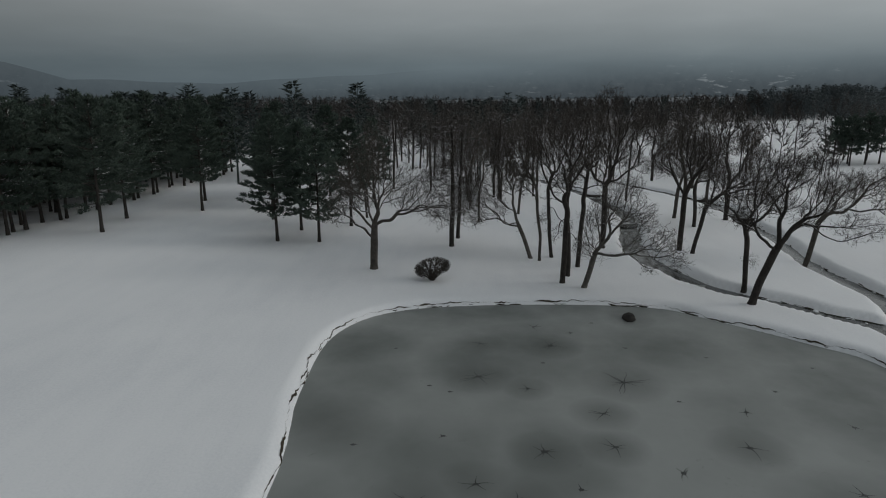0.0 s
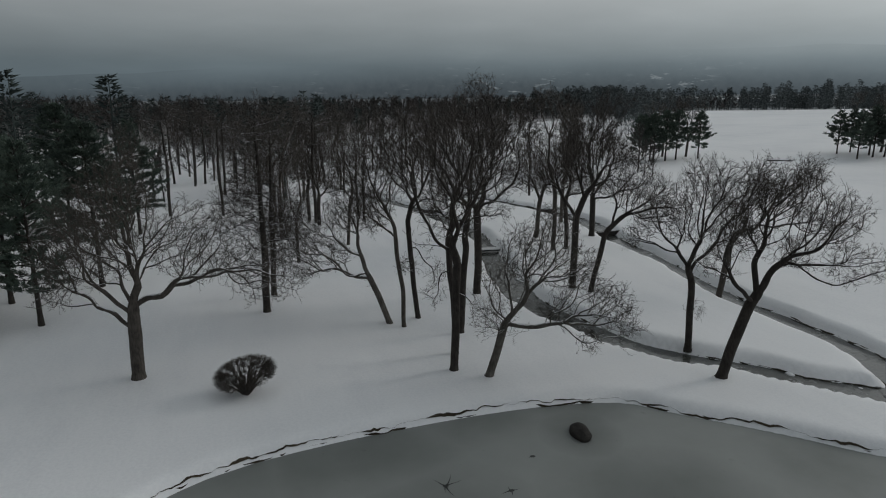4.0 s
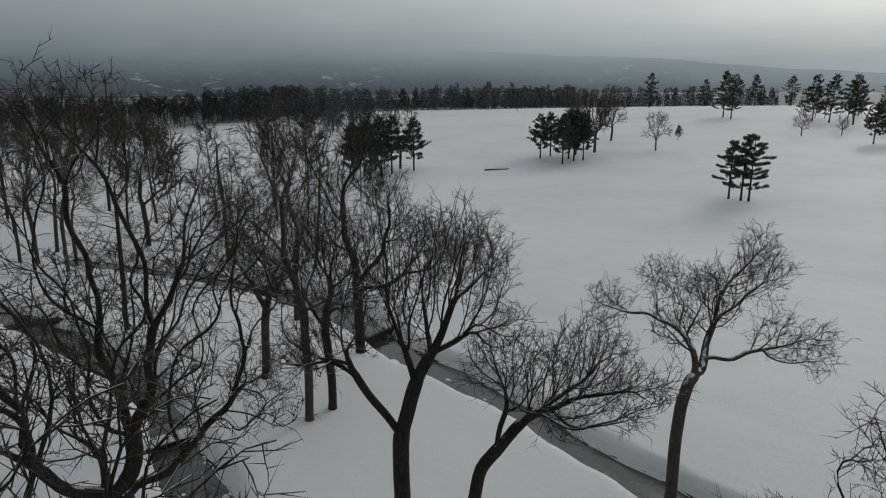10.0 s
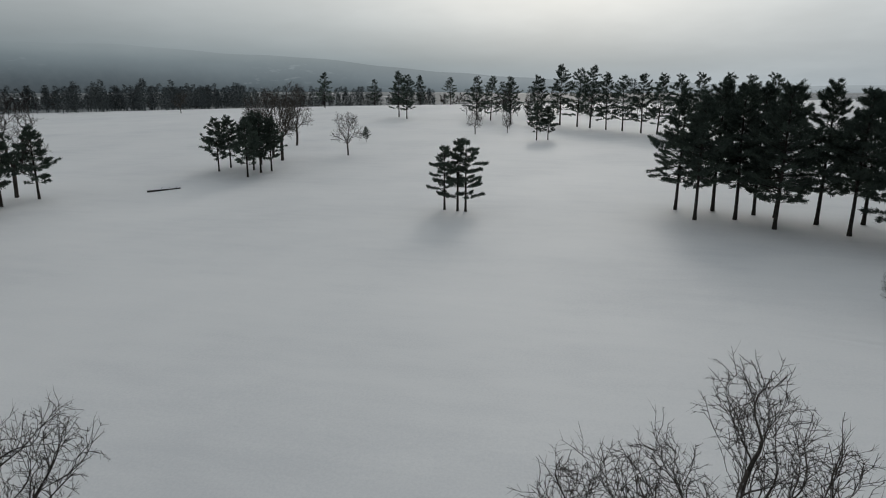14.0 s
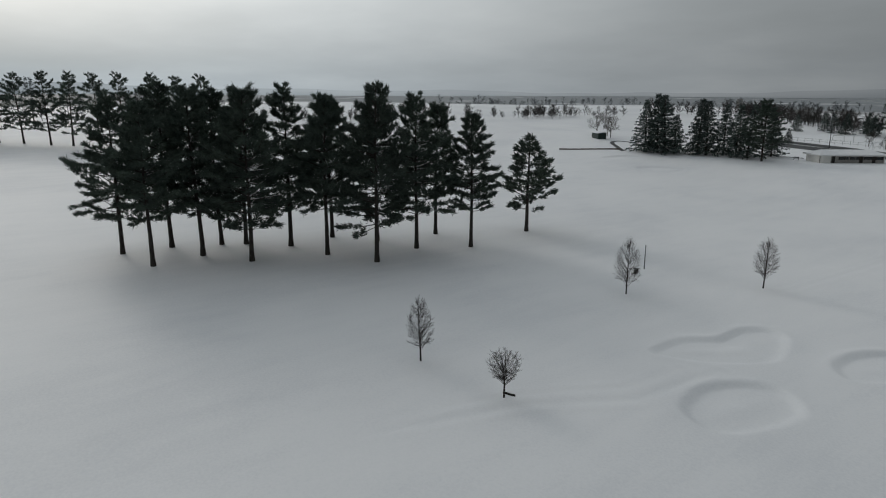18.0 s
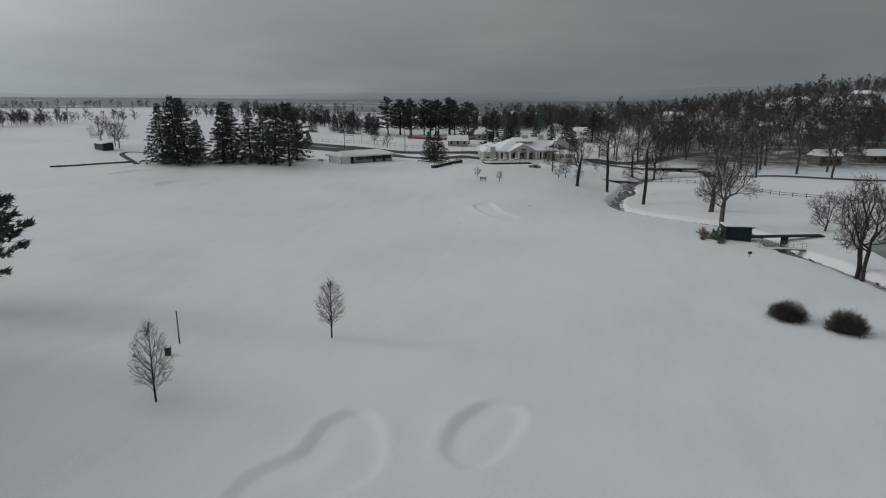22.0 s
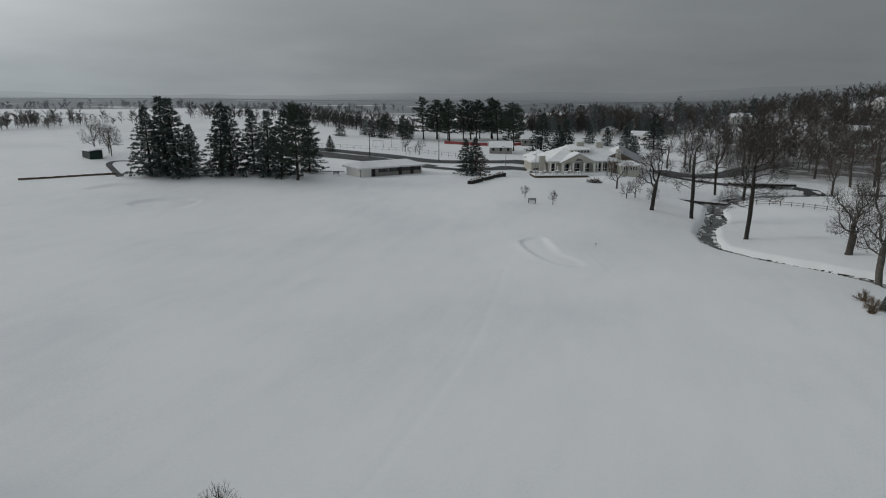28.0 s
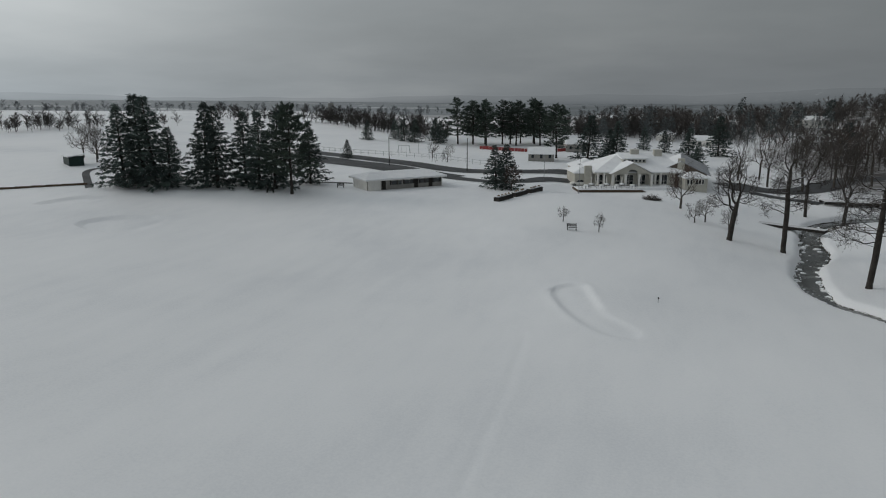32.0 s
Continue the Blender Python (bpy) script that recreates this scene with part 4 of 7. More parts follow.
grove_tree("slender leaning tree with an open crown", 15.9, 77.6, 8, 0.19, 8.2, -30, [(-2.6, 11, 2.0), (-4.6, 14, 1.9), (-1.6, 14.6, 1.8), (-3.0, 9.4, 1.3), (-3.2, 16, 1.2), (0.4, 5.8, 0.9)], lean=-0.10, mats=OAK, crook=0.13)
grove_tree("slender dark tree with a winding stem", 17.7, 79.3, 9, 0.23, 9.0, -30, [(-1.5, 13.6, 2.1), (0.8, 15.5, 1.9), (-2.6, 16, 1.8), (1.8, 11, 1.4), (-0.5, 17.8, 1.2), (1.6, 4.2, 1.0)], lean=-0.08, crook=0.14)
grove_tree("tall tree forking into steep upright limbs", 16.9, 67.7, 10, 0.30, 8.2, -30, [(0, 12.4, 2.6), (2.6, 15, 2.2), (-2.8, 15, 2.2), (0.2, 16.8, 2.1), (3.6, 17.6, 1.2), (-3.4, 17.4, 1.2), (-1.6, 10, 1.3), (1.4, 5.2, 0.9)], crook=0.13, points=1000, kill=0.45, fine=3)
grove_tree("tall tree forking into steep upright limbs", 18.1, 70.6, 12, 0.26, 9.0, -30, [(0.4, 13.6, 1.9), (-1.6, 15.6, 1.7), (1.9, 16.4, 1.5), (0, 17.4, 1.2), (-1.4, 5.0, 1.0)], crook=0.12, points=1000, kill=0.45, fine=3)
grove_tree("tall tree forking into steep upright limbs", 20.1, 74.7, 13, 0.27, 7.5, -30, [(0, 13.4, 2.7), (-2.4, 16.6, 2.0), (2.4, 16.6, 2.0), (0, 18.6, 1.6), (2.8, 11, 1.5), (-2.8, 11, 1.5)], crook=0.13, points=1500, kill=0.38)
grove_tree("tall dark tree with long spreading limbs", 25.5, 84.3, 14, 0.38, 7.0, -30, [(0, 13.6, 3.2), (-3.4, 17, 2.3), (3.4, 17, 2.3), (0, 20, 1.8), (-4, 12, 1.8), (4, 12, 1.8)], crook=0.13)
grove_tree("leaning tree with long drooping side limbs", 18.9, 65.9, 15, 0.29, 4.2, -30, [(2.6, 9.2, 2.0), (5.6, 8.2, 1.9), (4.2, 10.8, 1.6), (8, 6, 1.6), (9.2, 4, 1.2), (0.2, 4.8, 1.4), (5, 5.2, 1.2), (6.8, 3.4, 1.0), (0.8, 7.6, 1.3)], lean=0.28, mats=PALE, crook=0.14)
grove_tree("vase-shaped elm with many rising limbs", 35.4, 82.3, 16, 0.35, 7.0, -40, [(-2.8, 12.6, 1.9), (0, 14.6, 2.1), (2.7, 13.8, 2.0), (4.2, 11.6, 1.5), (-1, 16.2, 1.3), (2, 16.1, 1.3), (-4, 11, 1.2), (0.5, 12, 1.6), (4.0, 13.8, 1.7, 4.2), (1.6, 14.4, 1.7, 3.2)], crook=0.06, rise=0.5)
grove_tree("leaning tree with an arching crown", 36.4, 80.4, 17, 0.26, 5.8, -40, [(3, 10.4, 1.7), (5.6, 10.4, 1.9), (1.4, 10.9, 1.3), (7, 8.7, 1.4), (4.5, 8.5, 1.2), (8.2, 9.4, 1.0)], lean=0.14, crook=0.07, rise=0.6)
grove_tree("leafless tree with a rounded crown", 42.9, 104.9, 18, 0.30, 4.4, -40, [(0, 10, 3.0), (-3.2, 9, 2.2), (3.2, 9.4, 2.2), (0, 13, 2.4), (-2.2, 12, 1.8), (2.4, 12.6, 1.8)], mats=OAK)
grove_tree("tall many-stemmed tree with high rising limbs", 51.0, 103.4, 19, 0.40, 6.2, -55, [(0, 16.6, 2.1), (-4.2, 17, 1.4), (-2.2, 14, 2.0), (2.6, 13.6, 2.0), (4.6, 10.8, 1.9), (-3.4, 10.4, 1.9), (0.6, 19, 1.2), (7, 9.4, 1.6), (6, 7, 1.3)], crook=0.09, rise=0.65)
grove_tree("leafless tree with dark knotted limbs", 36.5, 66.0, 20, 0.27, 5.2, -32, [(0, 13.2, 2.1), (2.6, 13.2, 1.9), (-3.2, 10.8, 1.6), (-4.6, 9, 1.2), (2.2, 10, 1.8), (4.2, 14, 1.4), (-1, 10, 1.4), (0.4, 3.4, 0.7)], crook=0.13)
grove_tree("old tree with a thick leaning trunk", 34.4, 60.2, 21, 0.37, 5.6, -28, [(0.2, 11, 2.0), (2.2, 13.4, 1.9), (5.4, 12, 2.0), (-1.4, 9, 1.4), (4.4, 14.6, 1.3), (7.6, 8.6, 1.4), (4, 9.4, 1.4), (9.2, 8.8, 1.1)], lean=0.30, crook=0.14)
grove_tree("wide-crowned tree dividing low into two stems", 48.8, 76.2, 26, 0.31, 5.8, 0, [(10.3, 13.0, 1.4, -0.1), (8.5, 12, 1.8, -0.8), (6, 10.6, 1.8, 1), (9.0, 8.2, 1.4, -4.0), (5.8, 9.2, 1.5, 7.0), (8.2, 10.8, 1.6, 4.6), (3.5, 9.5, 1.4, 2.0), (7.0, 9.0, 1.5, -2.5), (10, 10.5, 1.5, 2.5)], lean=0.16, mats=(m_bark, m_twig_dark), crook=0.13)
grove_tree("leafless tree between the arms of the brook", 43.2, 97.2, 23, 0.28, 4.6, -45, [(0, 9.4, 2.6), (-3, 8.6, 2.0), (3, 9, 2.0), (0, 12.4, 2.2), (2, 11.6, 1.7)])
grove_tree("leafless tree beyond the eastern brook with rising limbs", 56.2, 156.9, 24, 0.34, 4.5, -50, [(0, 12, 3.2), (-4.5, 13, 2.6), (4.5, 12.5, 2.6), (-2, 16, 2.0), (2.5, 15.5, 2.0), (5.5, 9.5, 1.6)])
for x, y, seed, h, mats in ((63, 190, 27, 18.0, DARK), (90, 176, 28, 15.0, OAK), (86.5, 171, 29, 13.0, (m_bark, m_twig_red)), (14.2, 128.7, 30, 16.0, DARK), (15.2, 124.7, 33, 15.0, DARK)):
    bare_tree("bare_tree", "leafless tree beyond the grove, standing in snow", x, y, seed, h, 0.28, mats=mats, fork=0.3, wide=0.27)
# white pines at the edge of the grove and the wood to the west
for k, (x, y, s) in enumerate([(-20.2, 88.2, 0.82), (-18.4, 95.6, 0.84), (-14.2, 88.2, 0.80), (-11.2, 99.4, 0.85), (-48, 93, 0.98), (-50, 104.5, 0.95), (-25, 104, 0.88), (-28, 118, 0.92), (-20, 130, 0.92), (-32, 135, 0.95), (-10.5, 126, 0.8), (-40, 112, 0.95), (-44, 124, 1.0)]):
    conifer("white_pine", "dark green white pine with a bare lower trunk in snow", x, y, f"pine{k % 5}", s, k * 77, "pines by the grove")
# the pine wood along the western edge
rng = np.random.default_rng(11)
for k in range(60):
    u = k / 59
    x, y = -62.5 + 8 * u - 22 * rng.random() ** 1.5, 77 + 100 * u + rng.uniform(-4, 4)
    conifer("white_pine", "dark green white pine at the edge of a dense wood", x, y, f"wall{k % 3}", rng.uniform(0.82, 1.05), rng.uniform(0, 360), "pines of the western wood")
# the pine grove in the middle of the course
for k, (x, y, s) in enumerate([(157.5, 65.2, 1.02), (149.5, 63.1, 1.0), (151.6, 56.4, 1.1), (154.8, 49.4, 1.05), (145.4, 51.9, 1.1), (150.1, 44.5, 1.1), (143, 42.2, 1.06), (152, 37, 1.05), (136.5, 38.2, 1.12), (146.6, 32.2, 1.05), (139.4, 29.9, 1.06), (145, 22.5, 1.0), (135.5, 23, 0.95), (158.1, 58.8, 1.1), (156.4, 52.4, 1.08)]):
    conifer("white_pine", "tall dark white pine with layered boughs and a bare lower trunk", x, y, f"pine{(k * 3) % 5}", s, k * 63 + 20, "pines of the middle grove", 1.0)
conifer("white_pine", "smaller white pine with an open crown, standing apart", 138.7, 8.8, "young", 1.25, 40, "pines of the middle grove", 1.3)
# three cedars alone on the open snow
for k, (x, y) in enumerate([(149.4, 106), (148.5, 103.4), (148.3, 101.9)]):
    conifer("cedar", "cedar with flat tiers of foliage on a bare trunk", x, y, "cedar", (0.9, 1.0, 1.0)[k], (10, 130, 250)[k], "clump of three cedars")
# clumps of young pines on the fields
for k, (x, y, s) in enumerate([(184.7, 174.1, 1.1), (190.5, 174.2, 1.1), (178.1, 162.1, 1.15), (184.3, 162, 1.2), (186.8, 160.3, 1.1), (188, 166, 1.2), (144.7, 190.1, 1.2), (124, 185.3, 1.2), (130.2, 187.7, 1.25), (120.6, 187.8, 1.15), (132.9, 202.4, 1.1), (136, 190, 1.25), (127, 191, 1.15), (266.1, 98.9, 1.05), (267.5, 95, 0.95), (256.5, 159.6, 0.45)]):
    conifer("young_pine", "dark young pine in a clump on the open snow", x, y, "young", s, k * 51, "young pines on the fields", 1.1)
# pines along the far fairway
for k, (x, y, s) in enumerate([(358.4, 136.9, 0.93), (352.2, 128.7, 0.93), (343.4, 117.8, 0.95), (336, 104, 0.95), (331.8, 93.8, 1.15), (325, 86, 1.1), (319.9, 80.5, 1.12), (313, 73.9, 1.0), (307.2, 67.6, 0.98), (299.3, 60.9, 0.98), (293.7, 55.4, 0.98), (286, 49, 1.0), (278, 43, 1.0), (372.5, 182.3, 1.05), (360.8, 174.5, 1.0), (480.7, 272.6, 1.1), (526, 211, 1.0), (527, 187, 0.95), (632, 286, 1.1), (270, 37, 1.0), (262, 31, 1.0), (254, 26, 1.0)]):
    conifer("white_pine", "pine in a long row across the snowy fairway", x, y, f"wall{(k * 2) % 3}", s * 1.12, k * 41, "pines of the far row")
# leafless trees on the fields
for k, (x, y, h, s) in enumerate([(218.8, 151.8, 12.5, 1.0), (205.2, 166.6, 18, 1.7), (241, 179.4, 18, 1.55), (145, 196, 17, 1.5), (286.3, 124.7, 9.5, 0.75), (293.5, 112.8, 7.5, 0.6), (405.5, 340.9, 13, 1.05), (210, 172, 18, 1.55), (197, 169, 16, 1.45), (138, 199, 16, 1.4)]):
    bare_tree("bare_tree", "round-headed leafless tree on the open snow", x, y, 31 + k % 3, 12.5, 0.25, k * 70, size=s, group="leafless trees on the fields", key=f"field{k % 3}", fork=0.24, wide=0.40, crook=0.12, stout=1.7, points=900, kill=0.45)
# spruces by the low building
for k, (x, y, s) in enumerate([(190.6, -93.1, 0.95), (187.1, -95, 1.06), (185.1, -96, 1.06), (182.2, -96.9, 0.7), (176.7, -100.8, 0.98), (173.8, -100.7, 0.97), (171.8, -107.1, 0.88), (166, -104, 0.9), (163.1, -105.1, 0.93), (160.5, -114.2, 0.78)]):
    conifer("spruce", "dark Norway spruce with drooping boughs down to the snow", x, y, f"spruce{k % 3}", s, k * 83, "spruces by the low building", 1.28)
conifer("white_pine", "broad olive-green pine beside the spruces", 157.1, -102, "pine2", 0.86, 20, "spruces by the low building", 1.2)
# trees along the southern brook
for x, y, seed, h, r, fork, wide, lean, mats in (
        (78.1, -103, 41, 12.5, 0.40, 0.40, 0.30, (-0.10, 0), DARK), (70.5, -102.6, 42, 17.5, 0.36, 0.30, 0.26, (0, 0), DARK), (63.2, -86.4, 43, 18.0, 0.36, 0.30, 0.33, (0, 0), DARK),
        (50.6, -76.8, 44, 11.0, 0.5, 0.30, 0.42, (0, 0), OAK), (51.6, -61.5, 45, 15.5, 0.42, 0.34, 0.36, (0.05, -0.22), PALE), (61.4, -139.9, 46, 15.5, 0.3, 0.36, 0.26, (0, 0), DARK),
        (55.4, -136.2, 47, 15.5, 0.32, 0.36, 0.26, (0, 0), DARK), (41.0, -30.5, 48, 14, 0.3, 0.30, 0.30, (0, 0), DARK), (42.9, -24.5, 49, 12, 0.24, 0.34, 0.34, (-0.1, -0.22), DARK), (35.5, -58.2, 50, 6.5, 0.16, 0.15, 0.5, (0, 0), OAK)):
    bare_tree("bare_tree", "leafless old tree beside the brook, snow on its limbs", x, y, seed, h, r, mats=mats, group="trees along the brook", fork=fork, wide=wide, lean=lean, leader=0.7 if seed in (42, 43) else 0.0, crook=0.14, points=1700, kill=0.36, stout=1.2)


# ---------------- buildings and small things ----------------
m_snowcap = mottled("snow_cap", (0.74, 0.75, 0.77), (0.84, 0.85, 0.86), 0.6, 6.0, 0.8, dist=0.03)
m_stucco = mottled("cream_stucco", (0.40, 0.385, 0.34), (0.50, 0.485, 0.43), 0.7, 12.0, 0.85, dist=0.006)
m_trim = mottled("white_trim", (0.66, 0.65, 0.62), (0.76, 0.75, 0.72), 1.0, 20.0, 0.6, dist=0.004)
m_siding = mottled("grey_siding", (0.22, 0.215, 0.20), (0.31, 0.30, 0.28), 0.8, 10.0, 0.8, dist=0.01)
m_green = mottled("dark_green_paint", (0.008, 0.020, 0.018), (0.016, 0.036, 0.032), 1.0, 15.0, 0.6, dist=0.004)
m_black = mottled("black_timber", (0.012, 0.011, 0.010), (0.035, 0.031, 0.027), 2.0, 20.0, 0.8)
m_wood = mottled("weathered_wood", (0.07, 0.06, 0.05), (0.17, 0.145, 0.12), 1.5, 18.0, 0.85)
m_deck = mottled("snowy_planks", (0.45, 0.45, 0.46), (0.78, 0.79, 0.8), 1.2, 9.0, 0.85)
m_metal = mottled("galvanised_metal", (0.22, 0.23, 0.24), (0.36, 0.37, 0.38), 1.0, 20.0, 0.45, 0.8)
m_asphalt = mottled("wet_asphalt", (0.030, 0.031, 0.033), (0.075, 0.077, 0.08), 0.25, 4.0, 0.7, dist=0.02)
m_red = mottled("red_paint", (0.20, 0.03, 0.03), (0.32, 0.06, 0.055), 1.0, 12.0, 0.6)
m_brick = mottled("brown_timber_wall", (0.05, 0.035, 0.025), (0.12, 0.085, 0.06), 1.0, 12.0, 0.85)
m_brownwall = mottled("brown_shingles", (0.085, 0.068, 0.055), (0.17, 0.14, 0.115), 0.8, 9.0, 0.85, dist=0.02)
m_roof = mottled("grey_shingles", (0.20, 0.205, 0.215), (0.42, 0.43, 0.45), 0.5, 7.0, 0.9, dist=0.02)
m_glass, n = material("window_glass", 0.06, 0, 0.6)
n.bsdf.inputs["Base Color"].default_value = (0.02, 0.025, 0.028, 1)


def part(name, bm, mat, parent=None, label=""):
    """Link a bmesh as one mesh object under a thing or a part."""
    me = bpy.data.meshes.new(name)
    bm.to_mesh(me), bm.free()
    me.materials.append(mat)
    return put(name, me, parent, label)


def slab(x0, y0, z0, x1, y1, z1, bev=0.0):
    bm = bmesh.new()
    bmesh.ops.create_cube(bm, size=1)
    bmesh.ops.scale(bm, vec=(x1 - x0, y1 - y0, z1 - z0), verts=bm.verts)
    bmesh.ops.translate(bm, vec=((x0 + x1) / 2, (y0 + y1) / 2, (z0 + z1) / 2), verts=bm.verts)
    if bev:
        bmesh.ops.bevel(bm, geom=bm.edges[:], offset=bev, segments=2, affect="EDGES")
    return bm


def rod(p, q, r, r2=None, sides=8):
    bm = bmesh.new()
    p, q = Vector(p), Vector(q)
    bmesh.ops.create_cone(bm, cap_ends=True, segments=sides, radius1=r, radius2=r if r2 is None else r2, depth=(q - p).length)
    bm.transform(Matrix.Translation((p + q) / 2) @ (q - p).to_track_quat("Z", "Y").to_matrix().to_4x4())
    return bm


def solid(faces_pts):
    """A closed shape from lists of face corners."""
    bm = bmesh.new()
    seen = {}
    for f in faces_pts:
        vs = []
        for p in f:
            key = tuple(round(c, 4) for c in p)
            if key not in seen:
                seen[key] = bm.verts.new(p)
            vs.append(seen[key])
        bm.faces.new(vs)
    bmesh.ops.recalc_face_normals(bm, faces=bm.faces[:])
    return bm


def hip_roof(x0, y0, x1, y1, z, rise, over=0.5, inset=None, thick=0.22):
    """A hipped roof over a rectangle, with a fascia; the ridge runs along the longer side."""
    a, b, c, d = x0 - over, y0 - over, x1 + over, y1 + over
    t = z + thick
    if c - a >= d - b:
        i = (d - b) / 2 if inset is None else inset
        r0, r1 = (a + i, (b + d) / 2, t + rise), (c - i, (b + d) / 2, t + rise)
        tops = [[(a, b, t), (c, b, t), r1, r0], [(c, d, t), (a, d, t), r0, r1], [(c, b, t), (c, d, t), r1], [(a, d, t), (a, b, t), r0]]
    else:
        i = (c - a) / 2 if inset is None else inset
        r0, r1 = ((a + c) / 2, b + i, t + rise), ((a + c) / 2, d - i, t + rise)
        tops = [[(a, b, t), (c, b, t), r0], [(c, d, t), (a, d, t), r1], [(c, b, t), (c, d, t), r1, r0], [(a, d, t), (a, b, t), r0, r1]]
    rim = [(a, b), (c, b), (c, d), (a, d)]
    sides = [[(*p, z), (*q, z), (*q, t), (*p, t)] for p, q in zip(rim, rim[1:] + rim[:1])]
    return solid(tops + sides + [[(*p, z) for p in rim]])


def window(thing, x, y, z, w, h, face=-1, arch=False, name="window", cols=2):
    """A window in a wall that faces +y (face 1) or -y: pane, frame and bars, standing proud of the wall."""
    win = part(name, slab(x - w / 2, y - 0.05, z, x + w / 2, y + 0.03 * face + 0.0, z + h), m_glass, thing)
    f = 0.07
    yy = sorted((y, y + 0.08 * face))
    for a in ((x - w / 2 - f, z - f, x + w / 2 + f, z), (x - w / 2 - f, z + h, x + w / 2 + f, z + h + f), (x - w / 2 - f, z, x - w / 2, z + h), (x + w / 2, z, x + w / 2 + f, z + h)):
        part("frame", slab(a[0], yy[0], a[1], a[2], yy[1], a[3]), m_trim, win)
    for k in range(1, cols):
        c = x - w / 2 + w * k / cols
        part("glazing_bar", slab(c - 0.03, yy[0], z, c + 0.03, yy[1] - 0.01, z + h), m_trim, win)
    return win


def arched_wall(x0, x1, y0, y1, z0, eave, peak, arches):
    """A gabled front wall with round-headed openings cut through it: (centre, width, springing height)."""
    cx = (x0 + x1) / 2
    top = lambda x: eave + (peak - eave) * (1 - abs(x - cx) / ((x1 - x0) / 2))
    xs = {x0, x1, cx}
    for c, w, sp in arches:
        xs.update(c - w / 2 + w * k / 12 for k in range(13))
    xs = sorted(xs)
    bm = bmesh.new()
    for a, b in zip(xs, xs[1:]):
        lo = [z0, z0]
        for c, w, sp in arches:
            if c - w / 2 - 1e-6 <= a and b <= c + w / 2 + 1e-6:
                lo = [z0 + sp + math.sqrt(max(0, (w / 2) ** 2 - (v - c) ** 2)) for v in (a, b)]
        v = [bm.verts.new(p) for p in ((a, y1, lo[0]), (b, y1, lo[1]), (b, y1, top(b)), (a, y1, top(a)), (a, y0, lo[0]), (b, y0, lo[1]), (b, y0, top(b)), (a, y0, top(a)))]
        for f in ((0, 1, 2, 3), (5, 4, 7, 6), (1, 0, 4, 5), (3, 2, 6, 7), (0, 3, 7, 4), (2, 1, 5, 6)):
            bm.faces.new([v[i] for i in f])
    bmesh.ops.remove_doubles(bm, verts=bm.verts[:], dist=0.002)
    bmesh.ops.recalc_face_normals(bm, faces=bm.faces[:])
    return bm


# --- clubhouse: local axes along its front, turned against the compass
Z = 2.6
club = tagged(new("clubhouse"), "cream stucco clubhouse with arched porch and snow-covered hipped roof", "building")
club.matrix_world = Matrix.Translation((97.5, -154, 0)) @ Matrix.Rotation(radians(20.4), 4, "Z") @ Matrix.Translation((-97.5, 158.2, 0))
part("wall", slab(86.5, -173, Z - 1.2, 105.4, -156.5, Z + 2.9), m_stucco, club)
t0, t1 = Z + 2.9, Z + 3.12
A_, B_, C_, D_ = (84.6, -155.2), (106.1, -155.2), (106.1, -173.8), (84.6, -173.8)
R0, R1 = (98.0, -164.5, Z + 6.9), (87.4, -164.5, Z + 6.9)
part("roof", solid([[(*A_, t1), (*B_, t1), R0, R1], [(*B_, t1), (*C_, t1), R0], [(*C_, t1), (*D_, t1), R1, R0], [(*D_, t1), (*A_, t1), R1]] + [[(*p, t0), (*q, t0), (*q, t1), (*p, t1)] for p, q in ((A_, B_), (B_, C_), (C_, D_), (D_, A_))] + [[(*p, t0) for p in (A_, D_, C_, B_)]]), m_snowcap, club, "thick smooth snow over the hipped roof")
part("eave", slab(84.7, -173.7, Z + 2.72, 106.0, -155.3, Z + 2.895), m_trim, club)
front = part("porch_front", arched_wall(92.9, 102.3, -154.1, -153.7, Z, Z + 2.75, Z + 5.3, [(100.5, 2.1, 1.75), (97.5, 2.7, 2.45), (94.5, 2.3, 1.75)]), m_stucco, club, "gabled stucco front with three round arches")
roof = part("porch_roof", solid([[(92.4, -153.4, Z + 2.75), (97.5, -153.4, Z + 5.52), (97.5, -163, Z + 5.52), (92.4, -163, Z + 2.75)], [(102.8, -153.4, Z + 2.75), (102.8, -163, Z + 2.75), (97.5, -163, Z + 5.52), (97.5, -153.4, Z + 5.52)],
                                 [(92.4, -153.4, Z + 2.75), (92.4, -163, Z + 2.75), (97.5, -163, Z + 5.27), (97.5, -153.4, Z + 5.27)], [(102.8, -153.4, Z + 2.75), (97.5, -153.4, Z + 5.27), (97.5, -163, Z + 5.27), (102.8, -163, Z + 2.75)],
                                 [(92.4, -153.4, Z + 2.75), (97.5, -153.4, Z + 5.27), (97.5, -153.4, Z + 5.52)], [(102.8, -153.4, Z + 2.75), (97.5, -153.4, Z + 5.52), (97.5, -153.4, Z + 5.27)]]), m_snowcap, club)
for x in (93.0, 95.95, 99.1, 102.1):
    pil = part("pilaster", slab(x - 0.26, -153.69, Z, x + 0.26, -153.5, Z + 2.5, 0.03), m_trim, club)
    part("capital", slab(x - 0.34, -153.695, Z + 2.5, x + 0.34, -153.44, Z + 2.68), m_trim, pil)
for x in (105.2, 103.7, 91.6, 90.3):
    part("column", slab(x - 0.2, -155.6, Z, x + 0.2, -155.2, Z + 2.72, 0.03), m_trim, club)
